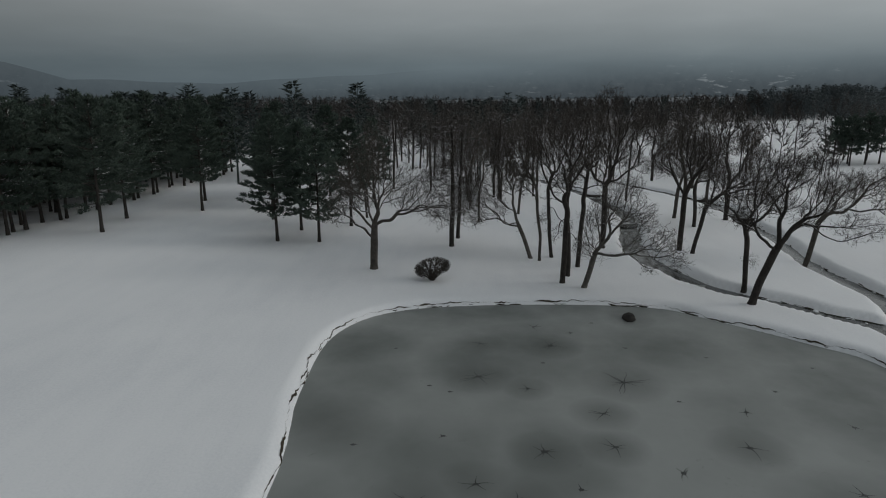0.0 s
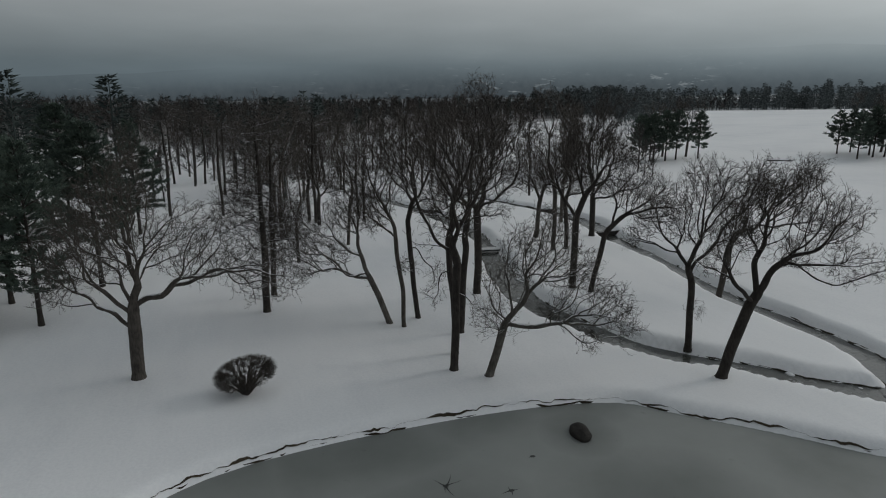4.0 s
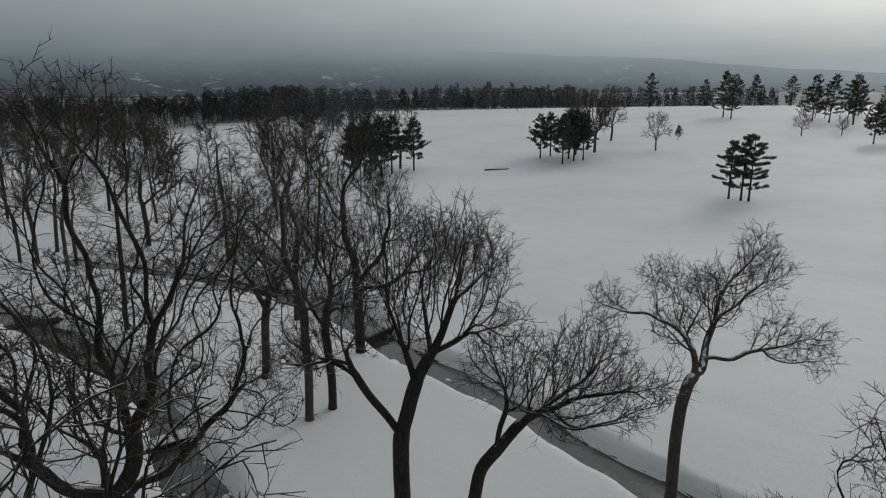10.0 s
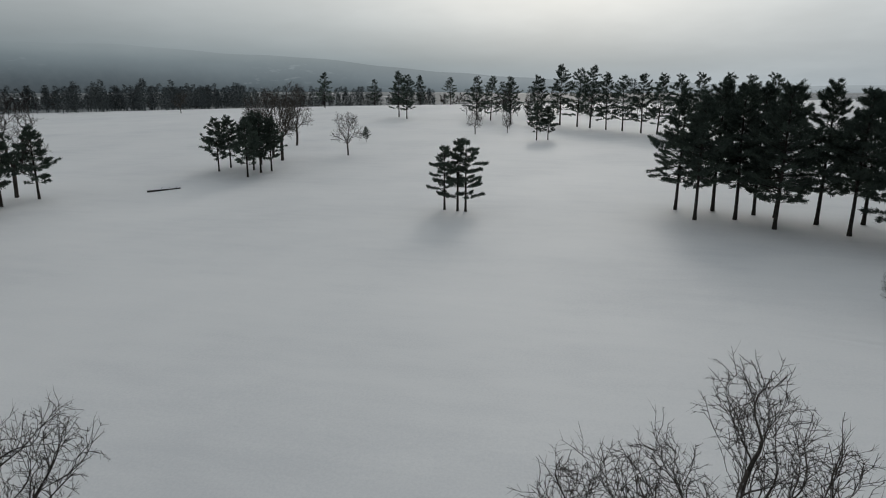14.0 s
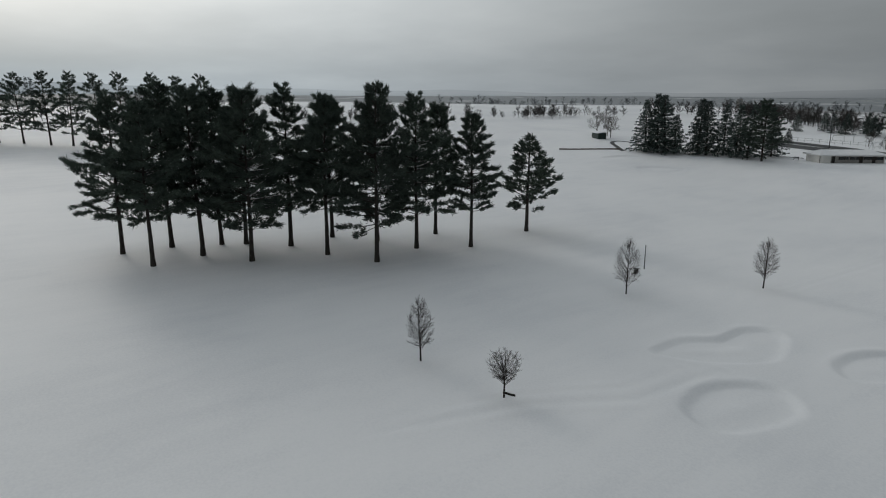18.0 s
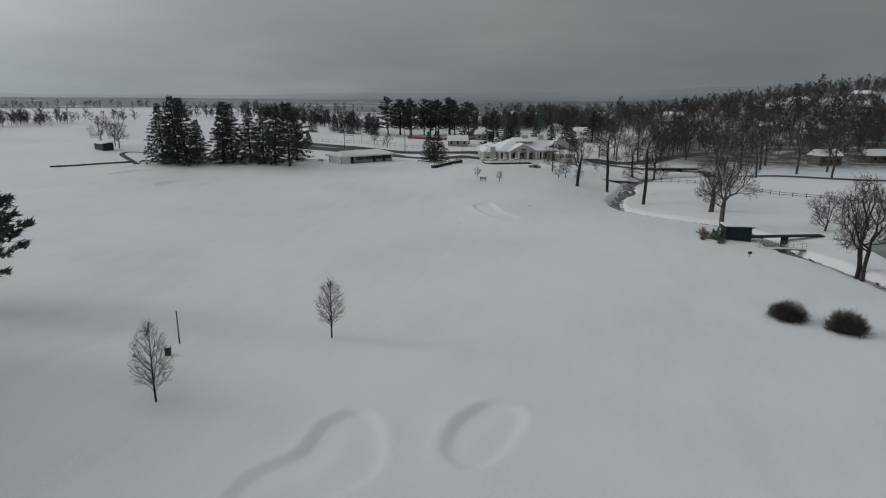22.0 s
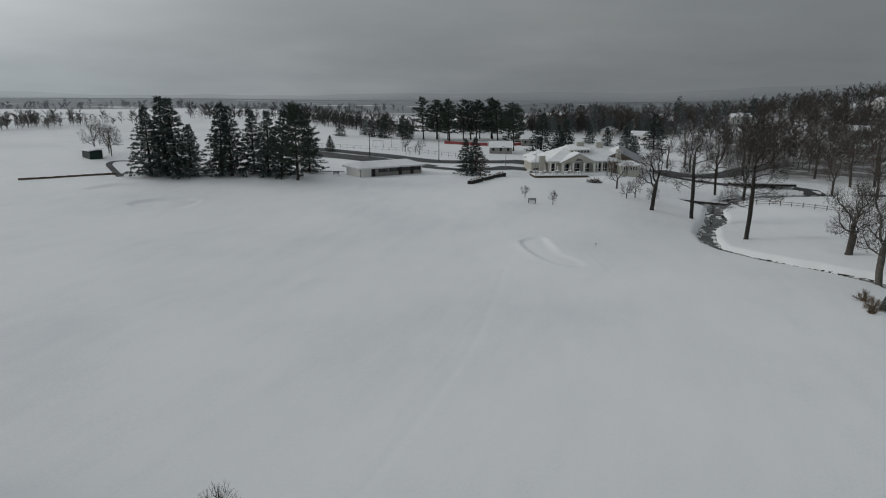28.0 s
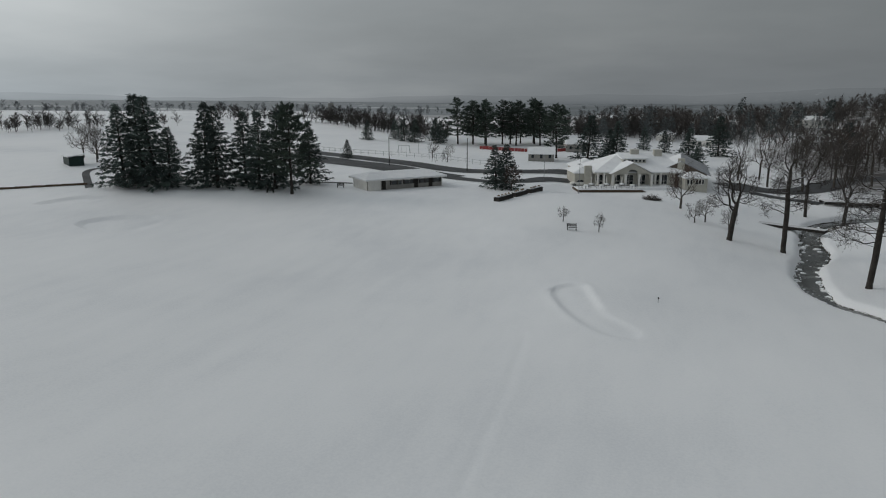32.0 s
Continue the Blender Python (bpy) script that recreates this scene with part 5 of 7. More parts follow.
for x, w, c in ((104.2, 2.4, 3), (100.5, 1.7, 2), (97.5, 2.0, 2), (94.5, 1.7, 2), (91.3, 1.9, 3), (89.2, 1.6, 2)):
    window(club, x, -156.5, Z + 0.1, w, 2.15, 1, name="glazed_door", cols=c)
    part("door_rail", slab(x - w / 2, -156.45, Z + 0.75, x + w / 2, -156.42, Z + 0.85), m_trim, club)
dormer = part("dormer", slab(92.8, -164.0, Z + 4.2, 98.4, -159.4, Z + 5.85), m_stucco, club)
a, b, y0, y1 = 92.4, 98.8, -158.9, -164.5
part("dormer_roof", solid([[(a, y0, Z + 5.95), (b, y0, Z + 5.95), (b, y1, Z + 6.95), (a, y1, Z + 6.95)], [(a, y0, Z + 5.75), (a, y1, Z + 6.3), (b, y1, Z + 6.3), (b, y0, Z + 5.75)], [(a, y0, Z + 5.75), (b, y0, Z + 5.75), (b, y0, Z + 5.95), (a, y0, Z + 5.95)],
                           [(a, y0, Z + 5.75), (a, y0, Z + 5.95), (a, y1, Z + 6.95), (a, y1, Z + 6.3)], [(b, y0, Z + 5.75), (b, y1, Z + 6.3), (b, y1, Z + 6.95), (b, y0, Z + 5.95)], [(a, y1, Z + 6.3), (a, y1, Z + 6.95), (b, y1, Z + 6.95), (b, y1, Z + 6.3)]]), m_snowcap, club)
for k in range(6):
    window(club, 93.3 + k * 0.92, -159.4, Z + 5.05, 0.6, 0.55, 1, name="dormer_window", cols=1)
for x, y, w, top in ((94.6, -163.2, 2.0, 7.75), (88.9, -163.2, 1.9, 7.7)):
    ch = part("chimney", slab(x - w / 2, y - 0.6, Z + 2, x + w / 2, y + 0.6, Z + top, 0.04), m_stucco, club)
    part("cap", slab(x - w / 2 - 0.12, y - 0.72, Z + top, x + w / 2 + 0.12, y + 0.72, Z + top + 0.14), m_trim, ch)
# low east end with its stack
part("wall", slab(105.4, -168, Z - 0.9, 110.0, -158.2, Z + 2.4), m_stucco, club)
part("roof", hip_roof(105.5, -168, 110.0, -158.2, Z + 2.4, 1.3, 0.4), m_snowcap, club)
part("chimney", slab(106.2, -158.2, Z - 0.6, 107.9, -157.3, Z + 4.3, 0.04), m_stucco, club)
part("wall", slab(99.5, -182, Z - 0.9, 107.0, -173, Z + 2.3), m_stucco, club)
part("roof", hip_roof(99.5, -182, 107.0, -173, Z + 2.3, 1.9, 0.5, 3.4), m_snowcap, club)
# window bay at the west end
part("wall", slab(80.4, -157.4, Z - 2.6, 85.6, -152.4, Z + 1.85), m_stucco, club)
part("roof", hip_roof(80.4, -157.4, 85.6, -152.4, Z + 1.85, 1.15, 0.4, 2.0), m_snowcap, club)
for k, x in enumerate((84.9, 84.2, 82.9, 82.2, 81.5)):
    window(club, x, -152.4, Z + 0.55, 0.46, 1.05, 1, cols=1)
# gabled wing that runs north and south, its western slope blown bare
back = club.matrix_world.inverted()
for name, bm, mat, text in (
        ("wall", solid([[(79.6, -156.6, Z - 3), (91.2, -156.6, Z - 3), (91.2, -156.6, Z + 2.5), (85.6, -156.6, Z + 5.3), (79.6, -156.6, Z + 2.5)], [(79.6, -182, Z - 3), (79.6, -182, Z + 2.5), (85.6, -182, Z + 5.3), (91.2, -182, Z + 2.5), (91.2, -182, Z - 3)],
                        [(79.6, -156.6, Z - 3), (79.6, -156.6, Z + 2.5), (79.6, -182, Z + 2.5), (79.6, -182, Z - 3)], [(91.2, -156.6, Z - 3), (91.2, -182, Z - 3), (91.2, -182, Z + 2.5), (91.2, -156.6, Z + 2.5)],
                        [(79.6, -156.6, Z + 2.5), (85.6, -156.6, Z + 5.3), (85.6, -182, Z + 5.3), (79.6, -182, Z + 2.5)], [(85.6, -156.6, Z + 5.3), (91.2, -156.6, Z + 2.5), (91.2, -182, Z + 2.5), (85.6, -182, Z + 5.3)]]), m_brownwall, "brown shingled gable wall"),
        ("roof", solid([[(78.8, -156.2, Z + 2.35), (85.6, -156.2, Z + 5.62), (85.6, -182.5, Z + 5.62), (78.8, -182.5, Z + 2.35)], [(78.8, -156.2, Z + 2.15), (78.8, -182.5, Z + 2.15), (85.6, -182.5, Z + 5.4), (85.6, -156.2, Z + 5.4)], [(78.8, -156.2, Z + 2.15), (85.6, -156.2, Z + 5.4), (85.6, -156.2, Z + 5.62), (78.8, -156.2, Z + 2.35)],
                        [(78.8, -182.5, Z + 2.15), (78.8, -182.5, Z + 2.35), (85.6, -182.5, Z + 5.62), (85.6, -182.5, Z + 5.4)], [(78.8, -156.2, Z + 2.15), (78.8, -156.2, Z + 2.35), (78.8, -182.5, Z + 2.35), (78.8, -182.5, Z + 2.15)], [(85.6, -156.2, Z + 5.4), (85.6, -182.5, Z + 5.4), (85.6, -182.5, Z + 5.62), (85.6, -156.2, Z + 5.62)]]), m_roof, "grey shingle slope with thin snow"),
        ("roof", solid([[(92.0, -156.2, Z + 2.35), (92.0, -182.5, Z + 2.35), (85.61, -182.5, Z + 5.62), (85.61, -156.2, Z + 5.62)], [(92.0, -156.2, Z + 2.15), (85.61, -156.2, Z + 5.4), (85.61, -182.5, Z + 5.4), (92.0, -182.5, Z + 2.15)], [(92.0, -156.2, Z + 2.15), (92.0, -156.2, Z + 2.35), (85.61, -156.2, Z + 5.62), (85.61, -156.2, Z + 5.4)],
                        [(92.0, -182.5, Z + 2.15), (85.61, -182.5, Z + 5.4), (85.61, -182.5, Z + 5.62), (92.0, -182.5, Z + 2.35)], [(92.0, -156.2, Z + 2.15), (92.0, -182.5, Z + 2.15), (92.0, -182.5, Z + 2.35), (92.0, -156.2, Z + 2.35)], [(85.61, -156.2, Z + 5.4), (85.61, -156.2, Z + 5.62), (85.61, -182.5, Z + 5.62), (85.61, -182.5, Z + 5.4)]]), m_snowcap, "snow-covered slope"),
        ("chimney", slab(84.7, -157.4, Z + 3, 86.3, -156.3, Z + 6.1, 0.04), m_stucco, "")):
    part(name, bm, mat, club, text).matrix_basis = back
# terrace with its wall, steps and tables
ter = tagged(new("terrace"), "low snow-covered terrace with a dark brick edge", "terrace", kind="structure")
ter.matrix_world = club.matrix_world
part("base", slab(97.2, -153.6, Z - 1.6, 111.5, -146.9, Z - 0.16), m_brick, ter)
part("snow_layer", slab(97.35, -153.6, Z - 0.16, 111.35, -147.1, Z - 0.02, 0.05), m_snowcap, ter)
part("coping", slab(97.1, -147.1, Z - 0.16, 111.6, -146.8, Z - 0.06), m_brick, ter)
part("paving", slab(88.5, -156.5, Z - 1.6, 97.2, -150.5, Z - 0.04), m_snowcap, ter)
for k in range(3):
    part("step", slab(95.8 + 0.45 * k, -149.9, Z - 1.6, 97.2, -147.2, Z - 0.62 + 0.15 * k), m_brick, ter)
for k in range(7):
    x, y = 99.0 + 1.75 * k, -148.6 - (k % 2) * 2.3
    tb = tagged(new("patio_table"), "round patio table capped with snow on the terrace", "table", "terrace tables")
    tb.matrix_world = club.matrix_world @ Matrix.Translation((x, y, Z - 0.02))
    part("tabletop", rod((0, 0, 0.70), (0, 0, 0.75), 0.6, sides=16), m_metal, tb)
    part("snow_cap", rod((0, 0, 0.75), (0, 0, 0.97), 0.6, 0.42, 16), m_snowcap, tb)
    part("pedestal", rod((0, 0, 0), (0, 0, 0.7), 0.06), m_metal, tb)
    if k % 2:
        part("folded_umbrella", rod((0, 0, 0.97), (0, 0, 2.5), 0.16, 0.05), m_trim, tb)
    for s in (-0.95, 0.95):
        ch = tagged(new("patio_chair"), "metal patio chair with snow on its seat", "chair", "terrace chairs")
        ch.matrix_world = club.matrix_world @ Matrix.Translation((x + s, y + 0.2 * s, Z - 0.02)) @ Matrix.Rotation(s * 1.5, 4, "Z")
        part("seat", slab(-0.24, -0.24, 0.40, 0.24, 0.24, 0.45), m_metal, ch)
        part("snow_cap", slab(-0.22, -0.22, 0.45, 0.22, 0.2, 0.58, 0.05), m_snowcap, ch)
        part("backrest", slab(-0.24, 0.22, 0.45, 0.24, 0.26, 0.9), m_metal, ch)
        for lx in (-0.21, 0.21):
            for ly in (-0.21, 0.21):
                part("leg", rod((lx, ly, 0), (lx, ly, 0.4), 0.02, sides=5), m_metal, ch)

# --- long low building with windows and doors along its front
low = new("pro_shop")
tagged(low, "long low pale building with a snow-covered low roof", "building")
low.matrix_world = Matrix(((-0.633, 0.774, 0, 145.5), (-0.774, -0.633, 0, -111.8), (0, 0, 1, 3.9), (0, 0, 0, 1))) @ Matrix.Diagonal((1, 1, 1, 1))
# local x runs along the front, local y into the building
part("wall", slab(0, 0, -0.5, 17.6, 7.6, 2.15), m_siding, low)
part("end_panel", slab(-0.06, 0.4, 0, 0.0, 7.2, 2.1), m_trim, low)
part("end_panel", slab(0.05, -0.05, 0, 2.9, 0.0, 2.1), m_trim, low)
part("roof", hip_roof(0, 0, 17.6, 7.6, 2.15, 1.15, 0.8, 3.0, 0.24), m_snowcap, low)
part("fascia", slab(-0.78, -0.78, 2.0, 18.38, 8.38, 2.149), m_trim, low)
for x, w, kind in ((3.6, 0.9, "door"), (6.0, 1.1, "window"), (7.4, 0.7, "window"), (9.0, 1.1, "window"), (10.0, 0.7, "window"), (11.2, 0.95, "door"), (12.6, 1.0, "window"), (13.8, 0.8, "window"), (14.7, 0.95, "door"), (16.2, 1.5, "window")):
    z0, h = (0.05, 1.95) if kind == "door" else (0.95, 0.85)
    w_ob = part(kind, slab(x - w / 2, -0.07, z0, x + w / 2, -0.01, z0 + h), m_black if kind == "door" else m_glass, low)
    part("frame", slab(x - w / 2 - 0.06, -0.05, z0 + h, x + w / 2 + 0.06, 0.0, z0 + h + 0.07), m_trim, w_ob)
for x in (5.2, 6.75, 8.25, 10.55, 12.0, 13.2, 15.25, 17.1):
    part("shutter", slab(x - 0.17, -0.06, 0.92, x + 0.17, -0.005, 1.82), m_black, low)
for x in (0.3, 17.2):
    part("post", slab(x - 0.07, -0.7, -0.3, x + 0.07, -0.56, 2.0), m_trim, low)

# --- low planters by the putting green
for k, (a, b) in enumerate((((117.5, -109.2), (116.2, -114.9)), ((115.9, -115.9), (114.7, -120.9)), ((114.3, -122.0), (113.0, -127.2)))):
    c = ((a[0] + b[0]) / 2, (a[1] + b[1]) / 2)
    ln = math.hypot(b[0] - a[0], b[1] - a[1])
    pl = tagged(new("planter"), "long black timber planter with a snow-capped hedge", "planter", "planters in a row")
    pl.matrix_world = pose(c[0], c[1], gz(*c), 0, 0, math.degrees(math.atan2(b[1] - a[1], b[0] - a[0])))
    part("box", slab(-ln / 2, -0.6, -0.35, ln / 2, 0.6, 0.75, 0.03), m_black, pl)
    part("snow_cap", slab(-ln / 2 + 0.25, -0.42, 0.75, ln / 2 - 0.25, 0.42, 0.93, 0.08), m_snowcap, pl)
    rr = np.random.default_rng(k)
    for q in range(4):
        part("shrub", rod((-ln / 2 + 0.9 + q * ln / 4.6, rr.uniform(-0.2, 0.2), 0.85), (-ln / 2 + 0.9 + q * ln / 4.6, 0, 1.15), 0.35, 0.12, 7), m_dry, pl)


def bench(x, y, turn, label):
    b = tagged(new("bench"), label, "bench", "benches")
    b.matrix_world = pose(x, y, gz(x, y), 0, 0, turn)
    for k in range(3):
        part("seat_slat", slab(-0.75, -0.22 + 0.16 * k, 0.42, 0.75, -0.09 + 0.16 * k, 0.46), m_black, b)
    for k in range(3):
        part("back_slat", slab(-0.75, 0.26, 0.55 + 0.15 * k, 0.75, 0.30, 0.66 + 0.15 * k), m_black, b)
    for sx in (-0.65, 0.65):
        part("leg", slab(sx - 0.04, -0.22, -0.1, sx + 0.04, 0.30, 0.42), m_black, b)
        part("back_post", slab(sx - 0.04, 0.24, 0.42, sx + 0.04, 0.32, 1.0), m_black, b)
    return b


bench(100.9, -92.4, 195, "black slatted park bench in the snow between two small trees")
bench(161.5, -101, 190, "dark bench in the shade of the spruces")
bench(152.8, -113.5, 200, "small dark bench by the corner of the low building")


def pole(name, label, x, y, h, r, mat, category, lamp=False):
    p = tagged(new(name), label, category)
    p.location = (x, y, gz(x, y))
    part("shaft", rod((0, 0, -0.3), (0, 0, h), r, r * 0.6, 10), mat, p)
    if lamp:
        part("arm", rod((0, 0, h - 0.1), (0.7, 0, h), 0.04), mat, p)
        part("lamp_head", slab(0.5, -0.13, h - 0.02, 1.1, 0.13, h + 0.12, 0.03), m_metal, p)
    else:
        part("finial", rod((0, 0, h), (0, 0, h + 0.14), r * 1.3, r * 0.4), mat, p)
    return p


pole("flagpole", "tall slim flagpole without a flag on the lawn", 105.4, -130, 9.6, 0.07, m_metal, "flagpole")
for x, y, h in ((161, -155, 7.5), (138, -154, 8.5)):
    pole("utility_pole", "dark wooden utility pole beside the car park", x, y, h, 0.13, m_black, "pole")
for x, y, h in ((116, -146, 6.2), (168, -193, 4.5), (108, -152, 5.0)):
    pole("street_lamp", "slim street lamp with a single arm by the car park", x, y, h, 0.07, m_metal, "lamp", True)
pole("marker_post", "leaning dark marker post standing in the snow", 113.2, 12.6, 3.0, 0.07, m_green, "post")
bin_ = tagged(new("litter_bin"), "small dark square litter bin half sunk in snow", "bin")
bin_.matrix_world = pose(112.6, 15.1, gz(112.6, 15.1), 4, -3, 25)
part("body", slab(-0.22, -0.22, -0.1, 0.22, 0.22, 0.62, 0.02), m_black, bin_)
part("lid", slab(-0.25, -0.25, 0.62, 0.25, 0.25, 0.70, 0.02), m_green, bin_)
part("snow_cap", slab(-0.2, -0.2, 0.70, 0.2, 0.2, 0.76, 0.025), m_snowcap, bin_)
wash = tagged(new("ball_washer"), "small dark ball washer on a short post", "golf fixture")
wash.matrix_world = pose(53.6, -34.2, gz(53.6, -34.2), 0, 0, 30)
part("post", rod((0, 0, -0.1), (0, 0, 0.6), 0.05), m_black, wash)
part("body", rod((-0.22, 0, 0.62), (0.22, 0, 0.62), 0.19, sides=12), m_black, wash)
part("handle", rod((0.22, 0, 0.62), (0.36, 0, 0.86), 0.03), m_black, wash)
flag = tagged(new("pin_marker"), "small dark marker stick on the green", "marker")
flag.location = (87.5, -66, gz(87.5, -66))
part("stick", rod((0, 0, 0), (0, 0, 0.6), 0.02), m_black, flag)
part("tag", slab(-0.08, -0.02, 0.45, 0.08, 0.02, 0.62), m_black, flag)


# --- twiggy shrubs
def dome_bush(name, label, x, y, w, h, seed, mats, stems=150, group="", z=None):
    """A clipped dome of fine stems that fan out from the root."""
    rng = np.random.default_rng(seed)
    S = []
    for _ in range(stems):
        az, el = rng.uniform(0, 2 * math.pi), math.asin(rng.uniform(0.04, 1.0))
        tip = np.array([math.cos(az) * math.cos(el) * w / 2, math.sin(az) * math.cos(el) * w / 2, math.sin(el) * h]) * rng.uniform(0.9, 1.0)
        root = np.array([rng.normal(0, 0.12 * w), rng.normal(0, 0.12 * w), -0.05])
        S.append(limb(rng, root, unit(tip - root), np.linalg.norm(tip - root), 0.026, 0.010, 5, 0.07, 0.02))
    T = [sprout(rng, np.array([q[0] for q in S]), 7, 0.4, 1.0, (0.3, 0.8), (0.14, 0.30), 0.013, 0.008, 2, 0.1, 0.04)]
    # keep the outline: nothing grows far past the dome
    b = tagged(new(name), label, "bush", group)
    b.matrix_world = pose(x, y, (gz(x, y) if z is None else z), 0, 0, seed * 40)
    tagged(put("stem_clump", mesh_of("stem_clump", *tubes(S, 3), mats[0]), b), kind="stuff")
    tagged(put("twig_clump", mesh_of("twig_clump", *tubes(T, 3), mats[1]), b), kind="stuff")
    return b


def goblet_bush(label, x, y, w, d, h, turn, tip_up, seed, mats):
    """A bush clipped to a leaning egg: stems fan out of one root and end in a dense skin of twigs."""
    rng = np.random.default_rng(seed)
    c = np.array([0, 0, h * 0.54])
    axes = np.array([w / 2, d / 2, h * 0.46])
    tilt = np.array(Matrix.Rotation(radians(-tip_up), 3, "Y"))
    S, mids = [], []
    for _ in range(110):
        v = unit(rng.normal(0, 1, 3) + np.array([0, 0, 0.35]))
        end = c + tilt @ (v * axes * rng.uniform(0.55, 0.78))
        root = np.array([rng.normal(0, 0.10), rng.normal(0, 0.10), -0.08])
        m = limb(rng, root, unit(end - root + np.array([0, 0, 0.5])), np.linalg.norm(end - root), 0.030, 0.013, 5, 0.05, 0.0)
        pts = m[0] + (end - m[0][-1]) * (np.linspace(0, 1, 6) ** 1.3)[:, None]
        S.append((pts, m[1]))
        mids += [pts[3], pts[4], pts[5]]
    mids = np.array(mids)
    T = []
    for _ in range(2600):
        v = rng.normal(0, 1, 3)
        v /= np.linalg.norm(v)
        if v[2] < -0.72:
            continue
        tip = c + tilt @ (v * axes * rng.uniform(0.90, 1.0))
        near = mids[np.argsort(np.linalg.norm(mids - (c + (tip - c) * 0.72), axis=1))[rng.integers(3)]]
        bow = (near + tip) / 2 + rng.normal(0, 0.05, 3)
        T.append((np.array([near, bow, tip]), np.array([0.011, 0.009, 0.006])))
    b = tagged(new("clipped_bush"), label, "bush")
    b.matrix_world = pose(x, y, gz(x, y), 0, 0, turn)
    tagged(put("stem_clump", mesh_of("stem_clump", *tubes(S, 4), mats[0]), b), kind="stuff")
    tagged(put("twig_clump", mesh_of("twig_clump", *tubes(T, 3), mats[1]), b), kind="stuff")
    return b


TW = (m_twig_dark, m_twig_dark)
goblet_bush("oval clipped leafless bush with a narrow foot near the pond", 2.4, 68.6, 4.5, 3.2, 2.7, -16, 14, 1, (m_twig_dark, m_twig))
dome_bush("dome_bush", "rounded clipped leafless bush, dark against the snow", 56.5, -7.4, 3.9, 1.9, 2, (m_twig_dark, m_twig), 400, "domed bushes")
dome_bush("dome_bush", "rounded clipped leafless bush, dark against the snow", 52.0, -4.8, 4.0, 2.1, 3, (m_twig_dark, m_twig), 400, "domed bushes")
for k, (x, y, w, h) in enumerate(((57.2, -47.0, 2.2, 1.3), (57.0, -50.5, 2.4, 1.3), (55.6, -43.2, 1.6, 1.0), (57.9, -45.2, 1.0, 0.6))):
    dome_bush("dry_shrub", "dry brown shrub with snow in it beside the hut", x, y, w, h, 10 + k, (m_dry, m_dry), 60, "shrubs by the hut")
bed = dome_bush("sign_bed", "oval bed of low dark shrubs with a white board", 90.7, -131.5, 4.2, 0.9, 20, TW, 120, "")
part("sign_board", slab(-0.6, -0.05, 0.45, 0.6, 0.0, 1.0), m_trim, bed, "plain white board")

# small ornamental trees
for x, y, seed, h, wide, low, flare in ((107.2, 51.2, 81, 5.8, 2.5, 0.17, -0.25), (108.2, 22.7, 82, 6.6, 3.1, 0.15, -0.25), (100.4, 7.8, 83, 6.1, 2.9, 0.20, -0.2), (98.1, 50.0, 84, 3.9, 2.5, 0.26, 0.4)):
    bare_tree("young_tree", "young staked tree with a fine upright oval crown", x, y, seed, h, 0.085, group="young trees on the course", mats=(m_bark_dark, m_twig), young=(wide, low, flare))
log = tagged(new("timber_piece"), "short piece of timber lying at a tree foot", "timber")
log.matrix_world = pose(98.2, 49.4, gz(98.2, 49.4) + 0.06, 0, 0, 20)
part("timber", slab(-0.5, -0.08, -0.06, 0.5, 0.08, 0.08, 0.02), m_black, log)
for x, y, h, seed in ((103, -97, 2.4, 85), (97, -93.8, 2.7, 86)):
    bare_tree("small_tree", "small wind-shaped tree with a flat crown near the bench", x, y, seed, 8.0, 0.22, group="small trees by the bench", size=h / 8, fork=0.34, wide=0.45, stout=2.2, points=500, kill=0.5, crook=0.12, mats=(m_bark_dark, m_twig_dark))
for x, y, h, seed, m in ((85.3, -125.5, 8.4, 87, (m_bark, m_twig_red)), (83, -111.8, 4.0, 88, None), (81.2, -114.8, 4.8, 89, None), (77.6, -111.6, 3.8, 90, None), (118.3, -123.5, 5.8, 91, (m_bark, m_twig_red)), (158, -180, 5.5, 92, None), (150, -172, 5.0, 93, None)):
    bare_tree("ornamental_tree", "rounded leafless ornamental tree on the clubhouse lawn", x, y, seed, 10.0, 0.26, group="trees by the clubhouse", size=h / 10, fork=0.2, wide=0.40, stout=1.5, points=900, kill=0.45, crook=0.08, mats=m)
for k, (x, y, h) in enumerate(((179, -164, 5.5), (200, -244, 8.5), (194, -240, 9), (188, -237, 9.5), (184, -250, 10), (207, -231, 8), (178, -240, 9), (99, -261, 9), (91, -258, 8.5), (83, -219, 12), (80, -212, 8.5), (71, -271, 16), (105, -209, 12.5), (108, -212, 10), (113, -200, 14.5), (120, -126, 9.4), (122.5, -127, 9.0))):
    conifer("evergreen", "dense dark evergreen near the car park", x, y, f"spruce{k % 3}", h / 17, k * 50, "evergreens round the car park", 1.5)
for k, (x, y, h) in enumerate(((172, -245, 18.5), (167, -250, 18), (163, -254, 18), (157, -260, 18), (151, -268, 17), (145, -269, 19), (139, -280, 17), (124, -206, 17), (150, -256, 18), (160, -246, 17), (154, -262, 18), (147, -276, 18), (169, -256, 17), (135, -272, 17), (141, -262, 18))):
    conifer("white_pine", "dark pine in the clump behind the car park", x, y, f"wall{k % 3}", h / 20, k * 37, "pines behind the car park", 1.3)
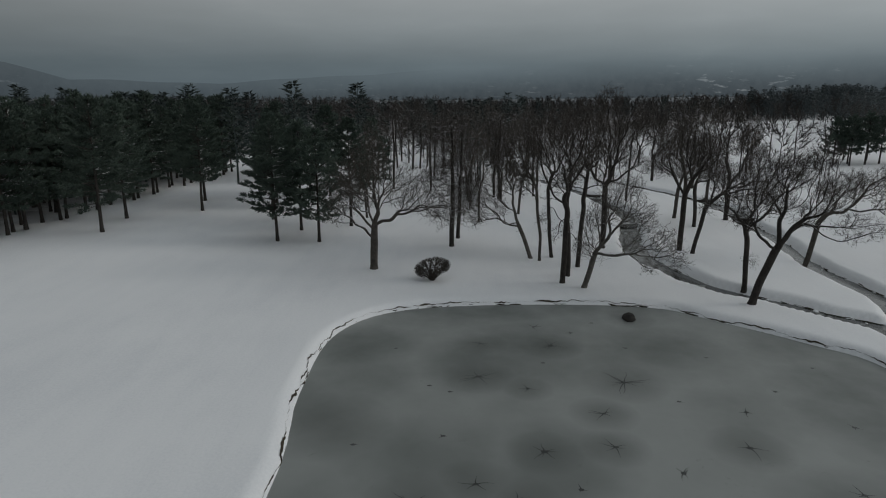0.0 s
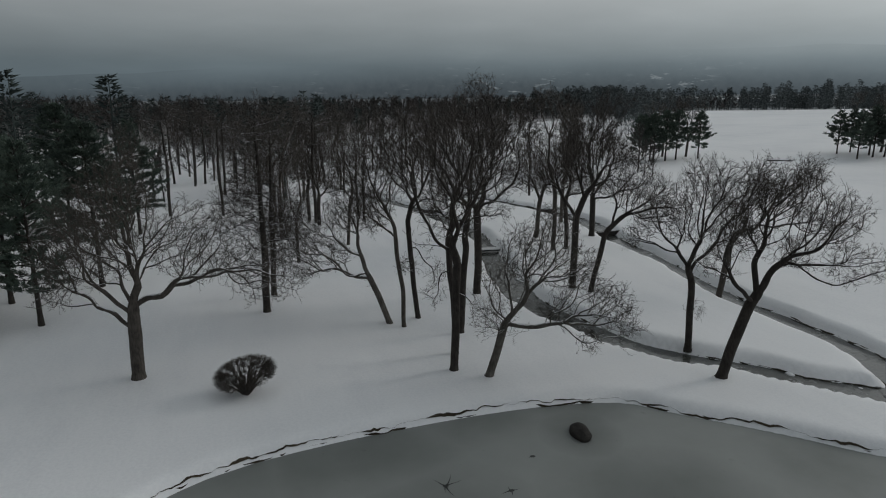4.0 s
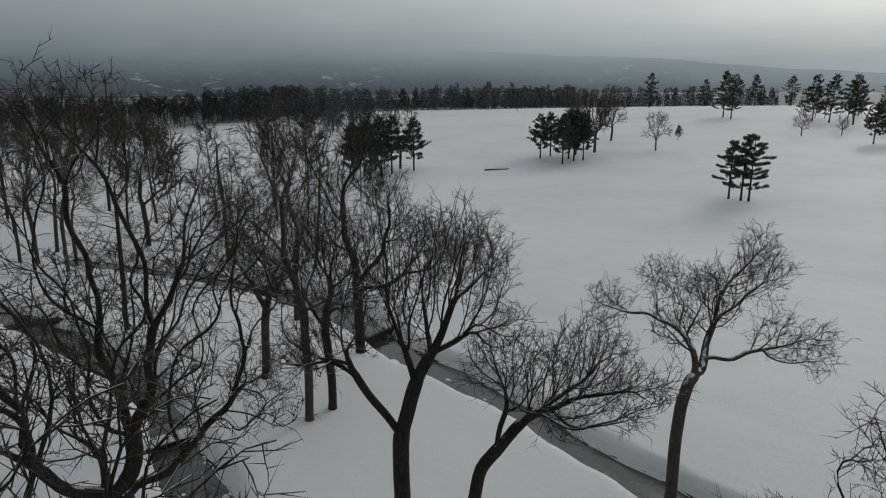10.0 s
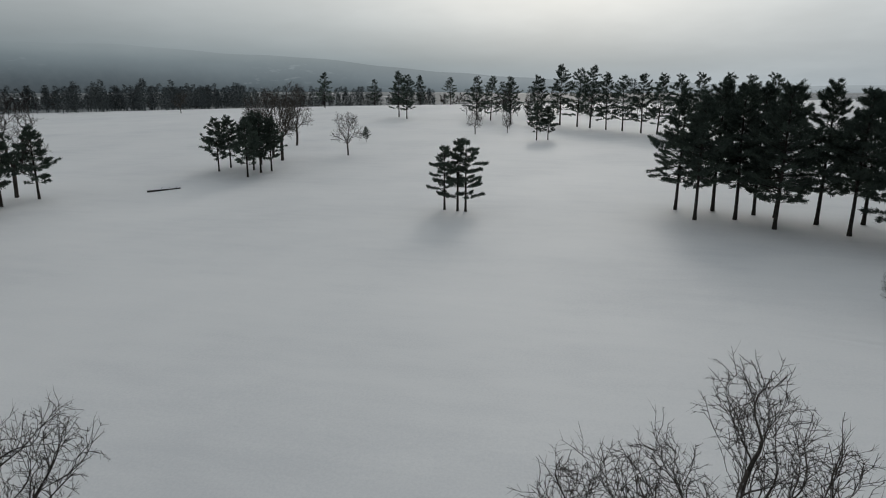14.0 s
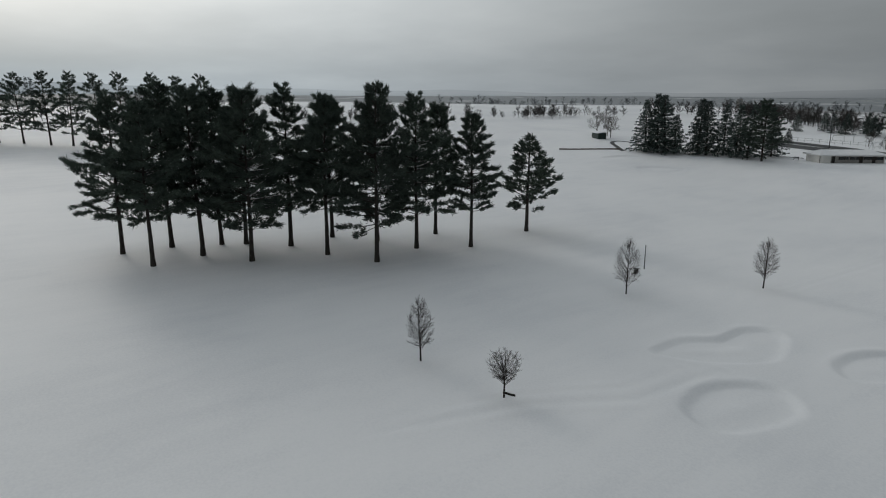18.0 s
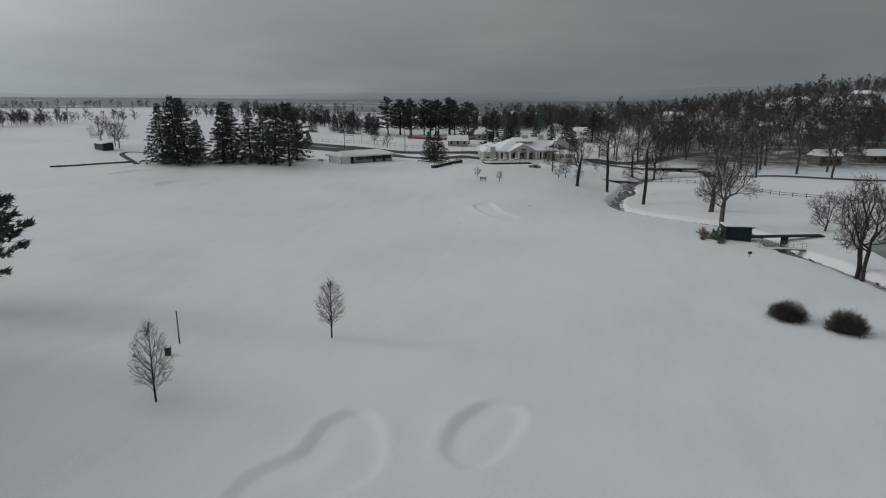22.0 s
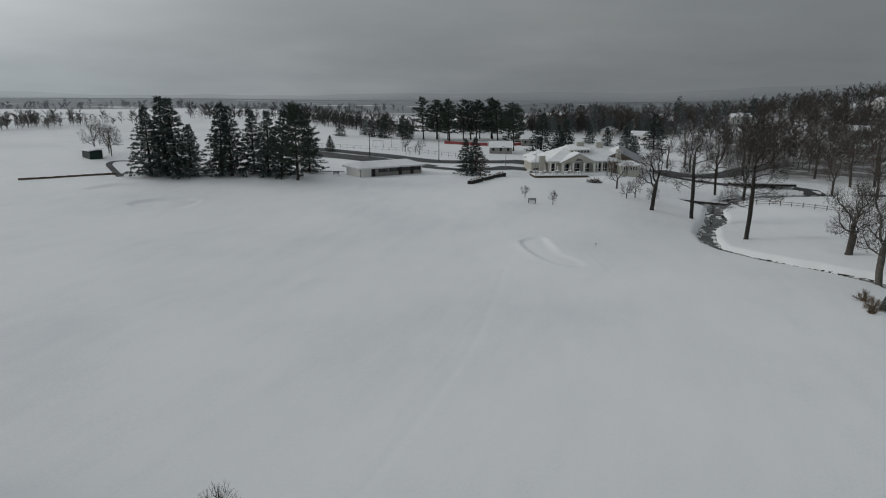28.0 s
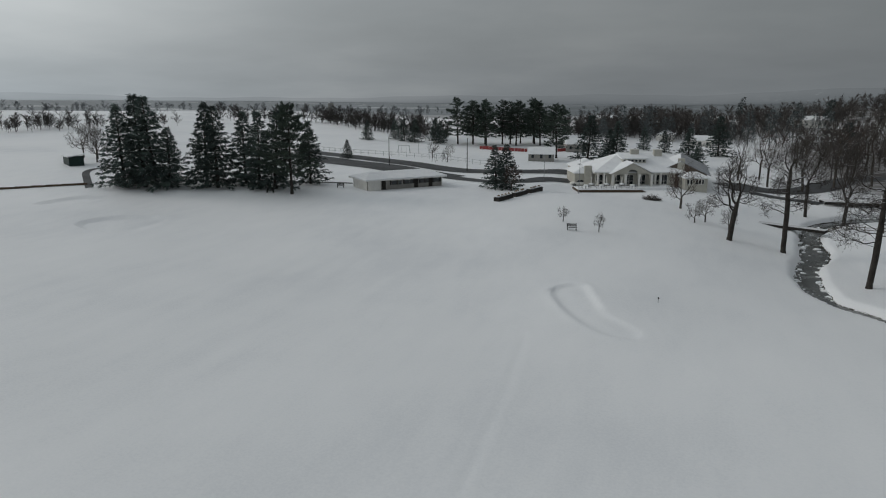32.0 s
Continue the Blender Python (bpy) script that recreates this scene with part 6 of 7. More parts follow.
for k, (x, y, s) in enumerate(((64, -196, 0.85), (64, -178, 0.9), (57, -172, 1.0), (48, -183, 1.0), (41, -203, 1.0), (32, -223, 1.0), (30, -176, 1.1), (33, -148, 0.9), (25, -162, 1.1), (19, -163, 1.2), (12, -150, 1.1), (5, -142, 1.0), (70, -190, 0.8), (26, -140, 0.9), (38, -190, 1.0), (14, -176, 1.1), (0, -160, 1.05))):
    bare_tree("bare_tree", "leafless roadside tree beyond the brook", x, y, 51 + k % 3, 16, 0.3, k * 57, size=s, group="roadside trees", key=f"road{k % 3}", fork=0.32, wide=0.28, crook=0.1, points=900, kill=0.45, stout=1.3, mats=(m_bark, m_twig_red) if k % 3 == 1 else None)
for k, (x, y, s) in enumerate(((232, -119, 0.55), (220, -112.5, 0.5), (226, -118, 0.5))):
    bare_tree("bare_tree", "spreading leafless tree beside the dark shed", x, y, 31, 12.5, 0.25, k * 90, size=s * 1.3, group="trees by the shed", key="field0", fork=0.24, wide=0.40, crook=0.12, stout=1.7, points=900, kill=0.45)


# --- hut, bridges and fence on the brook
Zb = gz(52, -46)
hut = tagged(new("pump_hut"), "small dark green hut with a flat snow-covered roof", "hut")
hut.matrix_world = pose(52.1, -49.2, Zb, 0, 0, 4)
part("wall", slab(-2.0, -1.5, -1.4, 2.0, 1.5, 2.1), m_green, hut)
for k in range(9):
    part("batten", slab(-1.95 + k * 0.475, 1.5, -0.1, -1.9 + k * 0.475, 1.53, 2.05), m_green, hut)
part("roof", slab(-2.3, -1.8, 2.1, 2.3, 1.8, 2.25), m_black, hut)
part("snow_cap", slab(-2.25, -1.75, 2.25, 2.25, 1.75, 2.42, 0.07), m_snowcap, hut)
part("door", slab(2.0, -0.5, 0, 2.04, 0.5, 1.9), m_black, hut)
for k, (x, y, h) in enumerate(((55.4, -46.4, 2.0), (55.9, -47.3, 1.7), (54.8, -46.2, 1.9))):
    conifer("dwarf_conifer", "dark dwarf conifer beside the green hut", x, y, "spruce1", h / 17, k * 99, "dwarf conifers", 1.9)


def footbridge(label, a, b, w, z, mat, beam=0.3, posts=0, rail=False, arch=0.0):
    """A plank bridge from a to b: planks, beams, piers and a rail."""
    ln = math.hypot(b[0] - a[0], b[1] - a[1])
    br = tagged(new("footbridge"), label, "bridge")
    br.matrix_world = pose((a[0] + b[0]) / 2, (a[1] + b[1]) / 2, z, 0, 0, math.degrees(math.atan2(b[1] - a[1], b[0] - a[0])))
    n_pl = int(ln / 0.3)
    lift = lambda x: arch * (1 - (2 * x / ln) ** 2)
    plank = None
    for k in range(n_pl):
        x = -ln / 2 + (k + 0.5) * ln / n_pl
        if plank is None:
            plank = part("plank", slab(-0.14, -w / 2, -0.06, 0.14, w / 2, 0.0), mat, br)
        else:
            plank = put("plank", plank.data, br)
        plank.location = (x, 0, lift(x))
    for s in (-1, 1):
        part("beam", slab(-ln / 2, s * (w / 2 - 0.15) - 0.08, -0.06 - beam, ln / 2, s * (w / 2 - 0.15) + 0.08, -0.065), m_black, br)
    for k in range(posts):
        x = -ln / 2 + (k + 1) * ln / (posts + 1)
        part("pier", slab(x - 0.22, -w / 2 + 0.1, -2.4, x + 0.22, w / 2 - 0.1, -0.07 - beam), m_black, br)
    if rail:
        for s in (-1, 1):
            y = s * (w / 2 - 0.05)
            m = int(ln / 1.2)
            for k in range(m + 1):
                x = -ln / 2 + k * ln / m
                part("rail_post", rod((x, y, -0.02), (x, y, 0.95), 0.025, sides=6), m_metal, br)
            for zz in (0.5, 0.95):
                part("rail", rod((-ln / 2, y, zz), (ln / 2, y, zz), 0.022, sides=6), m_metal, br)
    return br


footbridge("long timber footbridge with a snowy deck over the brook", (71.8, -126.4), (61.2, -121.6), 1.8, -0.15, m_deck, 0.5, 1)
footbridge("dark timber footbridge on a stout pier", (50.2, -49.6), (37.6, -53.4), 1.5, 0.05, m_black, 0.12, 1)
footbridge("pale metal footbridge with thin railings", (50.2, -42.9), (43.4, -43.6), 1.3, -0.3, m_deck, 0.15, 0, True)
footbridge("low road bridge with a dark girder over the brook", (56, -154), (40, -156), 3.6, 0.7, m_deck, 0.6, 2)
# weirs across the eastern arm of the brook
for a, b in (((53.4, 105.6), (58.8, 106.3)), ((54.4, 125.6), (58.8, 126.4))):
    w = tagged(new("weir"), "low dark timber weir across the brook", "weir")
    ln = math.hypot(b[0] - a[0], b[1] - a[1])
    w.matrix_world = pose((a[0] + b[0]) / 2, (a[1] + b[1]) / 2, 0, 0, 0, math.degrees(math.atan2(b[1] - a[1], b[0] - a[0])))
    for k in range(4):
        part("board", slab(-ln / 2, -0.12, -1.2 + 0.28 * k, ln / 2, 0.12, -0.935 + 0.28 * k), m_black, w)
    for x in (-ln / 2 + 0.2, 0, ln / 2 - 0.2):
        part("stake", rod((x, 0.2, -1.3), (x, 0.2, 0.1), 0.09), m_black, w)
footbridge("low plank crossing over the western brook", (32.2, 132.8), (37.6, 131.6), 1.2, -0.1, m_black, 0.25)
footbridge("low plank crossing over the western brook", (36.9, 102.2), (32.5, 103), 1.2, -0.3, m_deck, 0.2)

fence = tagged(new("rail_fence"), "weathered split-rail fence along the field", "fence")
FL = [(59.5, -128), (52.2, -123.8), (43, -116), (36.5, -108), (31, -100), (21.5, -93.5), (10, -88), (-4, -84)]
prev = None
for a, b in zip(FL, FL[1:]):
    m = max(1, round(math.hypot(b[0] - a[0], b[1] - a[1]) / 2.6))
    for k in range(m):
        x, y = a[0] + (b[0] - a[0]) * k / m, a[1] + (b[1] - a[1]) * k / m
        z = gz(x, y)
        part("fence_post", rod((x, y, z - 0.2), (x, y, z + 1.15), 0.08, sides=6), m_wood, fence)
        if prev:
            for zz in (0.45, 0.9):
                part("rail", rod((prev[0], prev[1], prev[2] + zz), (x, y, z + zz), 0.05, sides=5), m_wood, fence)
        prev = (x, y, z)

# --- shed, wall and buildings further off
shed = tagged(new("shelter"), "small dark green open-fronted shelter with a snowy roof", "shed")
shed.matrix_world = pose(220.5, -106.6, gz(220.5, -106.6), 0, 0, 152)
part("back_wall", slab(-3.1, -1.6, -0.3, 3.1, -1.48, 1.9), m_green, shed)
part("side_wall", slab(-3.1, -1.48, -0.3, -3.0, 1.5, 2.2), m_green, shed)
part("side_wall", slab(3.0, -1.48, -0.3, 3.1, 1.5, 2.2), m_green, shed)
part("front_wall", slab(-3.0, 1.38, -0.3, 3.0, 1.5, 1.6), m_green, shed)
part("roof", solid([[(-3.4, -1.9, 1.95), (3.4, -1.9, 1.95), (3.4, 1.9, 2.45), (-3.4, 1.9, 2.45)], [(-3.4, -1.9, 2.2), (-3.4, 1.9, 2.7), (3.4, 1.9, 2.7), (3.4, -1.9, 2.2)], [(-3.4, -1.9, 1.95), (-3.4, -1.9, 2.2), (3.4, -1.9, 2.2), (3.4, -1.9, 1.95)], [(-3.4, 1.9, 2.45), (3.4, 1.9, 2.45), (3.4, 1.9, 2.7), (-3.4, 1.9, 2.7)], [(-3.4, -1.9, 1.95), (-3.4, 1.9, 2.45), (-3.4, 1.9, 2.7), (-3.4, -1.9, 2.2)], [(3.4, -1.9, 1.95), (3.4, -1.9, 2.2), (3.4, 1.9, 2.7), (3.4, 1.9, 2.45)]]), m_snowcap, shed)
tw = tagged(new("retaining_wall"), "low brown timber wall across the snow", "wall")
pts = smooth_line([(215, -79.8), (207, -85.5), (198.7, -91.3)], 4)
for a, b in zip(pts, pts[1:]):
    za = gz(*a)
    bm = slab(-0.02, -0.15, -0.4, math.hypot(b[0] - a[0], b[1] - a[1]) + 0.02, 0.15, 0.42)
    ob = part("beam", bm, m_brick, tw)
    ob.matrix_basis = pose(a[0], a[1], za, 0, 0, math.degrees(math.atan2(b[1] - a[1], b[0] - a[0])))


def draped(name, line, w, mat, label, category, lift=0.05):
    """A strip of paving laid on the ground along a line."""
    L = smooth_line(line, 10)
    P = np.array(L)
    t = np.gradient(P, axis=0)
    t /= np.linalg.norm(t, axis=1)[:, None]
    nrm = np.stack([-t[:, 1], t[:, 0]], 1)
    rows = [P + nrm * w * k for k in (-0.5, -0.17, 0.17, 0.5)]
    V = np.concatenate([np.column_stack([r, ground_z(r[:, 0], r[:, 1]) + lift + min(lift, 0.03) * (abs(j - 1.5) < 1)]) for j, r in enumerate(rows)])
    k = len(P)
    F = np.array([(a * k + i, a * k + i + 1, (a + 1) * k + i + 1, (a + 1) * k + i) for a in range(3) for i in range(k - 1)])
    return tagged(put(name, mesh_of(name, V, F, mat)), label, category, kind="structure")


draped("cart_path", [(196, -89.5), (203, -95), (209.5, -100.5), (211, -105), (206, -106.5), (197, -102), (188, -101), (178, -106.5), (169, -110), (160, -117), (154, -121)], 1.5, m_asphalt, "narrow cleared asphalt cart path", "path")
draped("car_park", [(200, -161), (188, -158), (176, -154.5), (162, -151), (149, -145), (138, -139.5)], 12, m_asphalt, "cleared wet asphalt of the car park", "road", 0.10)
draped("car_park", [(206, -178), (190, -171.5), (172, -166.5), (158, -161.5), (144, -156), (134, -156), (122, -164), (112, -172), (104, -176)], 8, m_asphalt, "cleared wet asphalt of the car park", "road", 0.14)
draped("car_park", [(138, -140), (128, -137), (120, -142), (116, -150), (110, -158), (100, -178), (92, -190)], 5, m_asphalt, "cleared wet asphalt of the car park", "road", 0.12)
draped("lane", [(74, -178), (66, -170), (58, -172), (50, -184), (42, -200), (30, -215)], 9, m_asphalt, "dark wet lane beyond the brook", "road", 0.08)
draped("lane", [(56, -154.5), (66, -160), (74, -170)], 4, m_asphalt, "dark wet lane beyond the brook", "road", 0.10)
draped("lane", [(40, -156), (28, -150), (10, -140), (-14, -134), (-40, -132)], 4, m_asphalt, "dark wet lane beyond the brook", "road", 0.09)


def house(x, y, w, d, h, turn, wall, rise=2.2):
    hs = tagged(new("house"), "pale house with a snow-covered gable roof among trees", "house", "houses beyond the course")
    hs.matrix_world = pose(x, y, gz(x, y), 0, 0, turn)
    part("wall", slab(-w / 2, -d / 2, -1, w / 2, d / 2, h), wall, hs)
    o = 0.4
    part("roof", solid([[(-w / 2 - o, -d / 2 - o, h), (w / 2 + o, -d / 2 - o, h), (w / 2 + o, 0, h + rise), (-w / 2 - o, 0, h + rise)], [(w / 2 + o, d / 2 + o, h), (-w / 2 - o, d / 2 + o, h), (-w / 2 - o, 0, h + rise), (w / 2 + o, 0, h + rise)],
                        [(-w / 2 - o, -d / 2 - o, h), (-w / 2 - o, 0, h + rise), (-w / 2 - o, d / 2 + o, h)], [(w / 2 + o, -d / 2 - o, h), (w / 2 + o, d / 2 + o, h), (w / 2 + o, 0, h + rise)], [(-w / 2 - o, -d / 2 - o, h), (-w / 2 - o, d / 2 + o, h), (w / 2 + o, d / 2 + o, h), (w / 2 + o, -d / 2 - o, h)]]), m_snowcap, hs)
    for k in range(max(2, int(w / 2.5))):
        xx = -w / 2 + (k + 0.5) * w / max(2, int(w / 2.5))
        part("window", slab(xx - 0.4, d / 2, 1.0, xx + 0.4, d / 2 + 0.04, 2.1), m_glass, hs)
    return hs


for x, y, w, d, h, turn, wall in ((122, -236, 8, 6, 2.8, 20, m_siding), (92, -330, 7, 8, 3.2, 80, m_trim), (76, -315, 9, 7, 2.8, -8, m_trim), (130, -262, 9, 6, 2.4, 12, m_siding), (127, -196, 8, 6, 2.2, 12, m_siding), (-8, -186, 8, 7, 3.2, 15, m_brownwall), (-27, -194, 7, 6, 2.6, 15, m_brownwall), (-20, -300, 10, 8, 4, 10, m_siding), (12, -420, 12, 8, 4, 0, m_trim), (-70, -420, 14, 9, 4, 25, m_trim), (-105, -410, 12, 8, 4, 10, m_siding), (60, -520, 16, 9, 4, 5, m_trim), (112, -480, 16, 9, 4, -5, m_siding), (140, -520, 18, 9, 4, 8, m_trim), (-40, 300, 14, 9, 3, 4, m_trim), (40, 420, 16, 9, 3, -8, m_siding)):
    house(x, y, w, d, h, turn, wall)
rf = tagged(new("board_fence"), "long low red board fence behind the playground", "fence")
for a, b in zip([(157, -227), (147, -226), (137, -227), (128, -231)], [(147, -226), (137, -227), (128, -231), (124, -236)]):
    m = 8
    for k in range(m):
        x, y, x2, y2 = a[0] + (b[0] - a[0]) * k / m, a[1] + (b[1] - a[1]) * k / m, a[0] + (b[0] - a[0]) * (k + 0.93) / m, a[1] + (b[1] - a[1]) * (k + 0.93) / m
        ob = part("board", slab(0, -0.05, 0.1, math.hypot(x2 - x, y2 - y), 0.05, 1.3), m_red, rf)
        ob.matrix_basis = pose(x, y, gz(x, y), 0, 0, math.degrees(math.atan2(y2 - y, x2 - x)))
wf = tagged(new("wire_fence"), "pale post and wire fence beside the car park", "fence")
prev = None
for k in range(26):
    x, y = 200 - 2.6 * k, -182 + 0.35 * k + 2 * math.sin(k * 0.3)
    z = gz(x, y)
    part("fence_post", rod((x, y, z - 0.2), (x, y, z + 1.4), 0.06, sides=5), m_metal, wf)
    if prev:
        for zz in (0.5, 1.3):
            part("rail", rod((prev[0], prev[1], prev[2] + zz), (x, y, z + zz), 0.03, sides=4), m_metal, wf)
    prev = (x, y, z)
for x, y, turn in ((173, -192, 20), (152, -170, 60)):
    sw = tagged(new("swing_set"), "metal swing set standing in the snow", "playground", "swings")
    sw.matrix_world = pose(x, y, gz(x, y), 0, 0, turn)
    for s in (-1.8, 1.8):
        for t in (-1.0, 1.0):
            part("leg", rod((s * 1.15, t, -0.2), (s, 0, 2.5), 0.06, sides=6), m_metal, sw)
    part("top_bar", rod((-1.9, 0, 2.5), (1.9, 0, 2.5), 0.06, sides=6), m_metal, sw)
    for s in (-0.8, 0.8):
        part("seat", slab(s - 0.25, -0.1, 0.5, s + 0.25, 0.1, 0.55), m_black, sw)
        part("chain", rod((s, 0, 0.55), (s, 0, 2.5), 0.02, sides=4), m_metal, sw)
fl = tagged(new("fallen_trunk"), "fallen trunk lying half under the snow", "log")
fl.matrix_world = pose(158.5, 171, gz(158.5, 171) + 0.1, 0, 0, -35)
part("trunk", rod((-3.6, 0, 0), (3.4, 0, 0.1), 0.28, 0.14), m_bark_dark, fl)
for k in range(3):
    part("branch", rod((-1 + 1.6 * k, 0, 0.1), (-0.2 + 1.6 * k, 0.6, 0.5), 0.07, 0.02, 5), m_bark_dark, fl)

# dark hole in the ice and star-shaped melt cracks
m_crack = mottled("open_crack", (0.012, 0.014, 0.013), (0.035, 0.038, 0.036), 1.0, 10.0, 0.3)
rng = np.random.default_rng(77)


def melt_star(x, y, r, arms):
    """A melt hole with thin branching cracks running out of it."""
    V, F = [], []

    def strip(p, ang, ln, w):
        q = p
        for s in range(3):
            ang += rng.uniform(-0.35, 0.35)
            e = (q[0] + math.cos(ang) * ln / 3, q[1] + math.sin(ang) * ln / 3)
            nx_, ny_, w1, w2 = -math.sin(ang), math.cos(ang), w * (1 - s / 3), w * (1 - (s + 1) / 3) + 0.004
            i = len(V)
            V.extend([(q[0] + nx_ * w1, q[1] + ny_ * w1, 0), (q[0] - nx_ * w1, q[1] - ny_ * w1, 0), (e[0] - nx_ * w2, e[1] - ny_ * w2, 0), (e[0] + nx_ * w2, e[1] + ny_ * w2, 0)])
            F.append((i, i + 1, i + 2, i + 3))
            q = e
        return q

    for k in range(arms):
        a = 2 * math.pi * k / max(arms, 1) + rng.uniform(-0.4, 0.4)
        strip((0, 0), a, r * rng.uniform(0.5, 1.2), 0.045)
    for k in range(8):
        a, b = 2 * math.pi * k / 8, 2 * math.pi * (k + 1) / 8
        i, q = len(V), 0.17 + 0.07 * (r > 1)
        V.extend([(0, 0, 0.002), (q * math.cos(a), q * 0.7 * math.sin(a), 0.002), (q * math.cos(b), q * 0.7 * math.sin(b), 0.002), (q * 0.5 * math.cos(b), q * 0.35 * math.sin(b), 0.002)])
        F.append((i, i + 1, i + 2, i + 3))
    ob = put("melt_star", mesh_of("melt_star", V, np.array(F), m_crack, False), pond)
    ob.location = (x + 3.6, y + 1.4, POND_Z + 0.006)


for x, y, r, arms in ((13.5, 42.5, 2.2, 10), (2.7, 43.5, 1.7, 8), (9.2, 49.5, 1.5, 8), (8.4, 54, 0.9, 5), (3.2, 50, 1.0, 6), (6.2, 41.5, 0.8, 4), (10.8, 37.8, 1.0, 6), (6.1, 33.2, 1.1, 7), (10.5, 33.7, 1.0, 6), (1.8, 30, 1.0, 5), (4, 28.4, 1.1, 6), (-1.6, 28.3, 1.4, 7), (13.6, 31, 0.8, 5), (18.6, 33.6, 1.3, 4), (20.5, 38, 0.7, 4), (11.5, 52.5, 0.6, 4), (15.5, 49, 0.5, 3), (21.5, 47, 0.4, 2), (-4, 49, 0.3, 2), (-1, 42, 0.3, 2), (0.5, 41, 0.3, 2), (24, 41, 0.5, 3), (26.5, 36, 0.5, 3), (18, 28, 0.7, 4), (22.5, 29, 0.8, 5), (8, 46, 0.3, 2), (16.5, 39.5, 0.35, 2), (-5.5, 34, 0.3, 2), (29, 45, 0.3, 2), (7.5, 29.5, 0.5, 3), (0, 35, 0.4, 3), (14, 55, 0.3, 2)):
    melt_star(x, y, r, arms)
rk = new("boulder")
bm = bmesh.new()
bmesh.ops.create_icosphere(bm, subdivisions=3, radius=1)
for v in bm.verts:
    v.co *= 1 + 0.14 * noise.noise(v.co * 1.7)
    v.co.x *= 1.05
    v.co.y *= 0.62
    v.co.z *= 0.42
part("rock", bm, m_black, rk)
rk.matrix_world = pose(21.5, 57.7, POND_Z + 0.04, 0, 0, 75)
tagged(rk, "dark wet boulder standing out of the pond ice", "rock")

# clumps of snow on the ice and stones of the brook
rng = np.random.default_rng(123)
bm = bmesh.new()
for k in range(130):
    line = BROOK_S if k < 100 else (BROOK_W, BROOK_E)[k % 2]
    j = rng.integers(len(line) * 62 // 100, len(line) - 14) if k < 100 else rng.integers(4, len(line) - 4)
    p = line[j]
    off = (1 if rng.random() < 0.5 else -1) * (p[2] + 0.35) * rng.uniform(0.1, 1.0) ** 0.5
    r = 0.10 + 0.35 * rng.random() ** 3
    m = Matrix.Translation((p[0] + off + rng.normal(0, 0.2), p[1] + rng.normal(0, 1.2), float(brook_level(p[1])) + 0.02)) @ Matrix.Rotation(rng.uniform(0, 6), 4, "Z") @ Matrix.Diagonal((r * 1.5, r, r * 0.45, 1))
    bmesh.ops.create_icosphere(bm, subdivisions=2, radius=1, matrix=m)
for f in bm.faces:
    f.smooth = True
clumps = part("snow_clumps", bm, m_snowcap)
tagged(clumps, "small lumps of snow and ice lying in the brook", "snow", kind="stuff")


# --- a parked car by the clubhouse and a farm silo far across the fields
def parked_car(label, x, y, turn, paint):
    car = tagged(new("parked_car"), label, "car")
    car.matrix_world = pose(x, y, gz(x, y), 0, 0, turn)
    bm = bmesh.new()
    prof = [(-2.1, 0.35), (2.1, 0.35), (2.15, 0.75), (1.2, 0.92), (-2.0, 0.95), (-2.15, 0.7)]
    for side in (-0.86, 0.86):
        bm.faces.new([bm.verts.new((px_, side, pz)) for px_, pz in prof])
    bm.verts.ensure_lookup_table()
    for i in range(6):
        j = (i + 1) % 6
        bm.faces.new([bm.verts[i], bm.verts[j], bm.verts[6 + j], bm.verts[6 + i]])
    bmesh.ops.recalc_face_normals(bm, faces=bm.faces[:])
    bmesh.ops.bevel(bm, geom=bm.edges[:], offset=0.05, segments=2, affect="EDGES")
    part("body", bm, paint, car)
    part("cabin", solid([[(-1.7, -0.78, 0.93), (0.9, -0.78, 0.93), (0.3, -0.62, 1.42), (-1.3, -0.62, 1.42)], [(-1.7, 0.78, 0.93), (-1.3, 0.62, 1.42), (0.3, 0.62, 1.42), (0.9, 0.78, 0.93)], [(0.9, -0.78, 0.93), (0.9, 0.78, 0.93), (0.3, 0.62, 1.42), (0.3, -0.62, 1.42)],
                         [(-1.7, -0.78, 0.93), (-1.3, -0.62, 1.42), (-1.3, 0.62, 1.42), (-1.7, 0.78, 0.93)], [(-1.3, -0.62, 1.42), (0.3, -0.62, 1.42), (0.3, 0.62, 1.42), (-1.3, 0.62, 1.42)], [(-1.7, -0.78, 0.93), (-1.7, 0.78, 0.93), (0.9, 0.78, 0.93), (0.9, -0.78, 0.93)]]), m_glass, car, "dark car windows")
    part("snow_cap", slab(-1.3, -0.6, 1.42, 0.3, 0.6, 1.52, 0.04), m_snowcap, car)
    for wx in (-1.35, 1.35):
        for wy in (-0.88, 0.88):
            wheel = part("wheel", rod((wx, wy - 0.1, 0.32), (wx, wy + 0.1, 0.32), 0.32, sides=16), m_black, car)
            part("rim", rod((wx, wy - 0.11, 0.32), (wx, wy + 0.11, 0.32), 0.18, sides=12), m_metal, wheel)
    return car


parked_car("white car parked by the end of the clubhouse", 108.3, -150.6, 25, m_trim)
silo = tagged(new("silo"), "pale grey concrete farm silo with a domed cap", "silo")
silo.location = (391, -516, gz(391, -516))
part("tower", rod((0, 0, -1), (0, 0, 9), 2.6, 2.6, 20), m_siding, silo)
part("cap", rod((0, 0, 9), (0, 0, 10.6), 2.6, 0.7, 20), m_metal, silo)


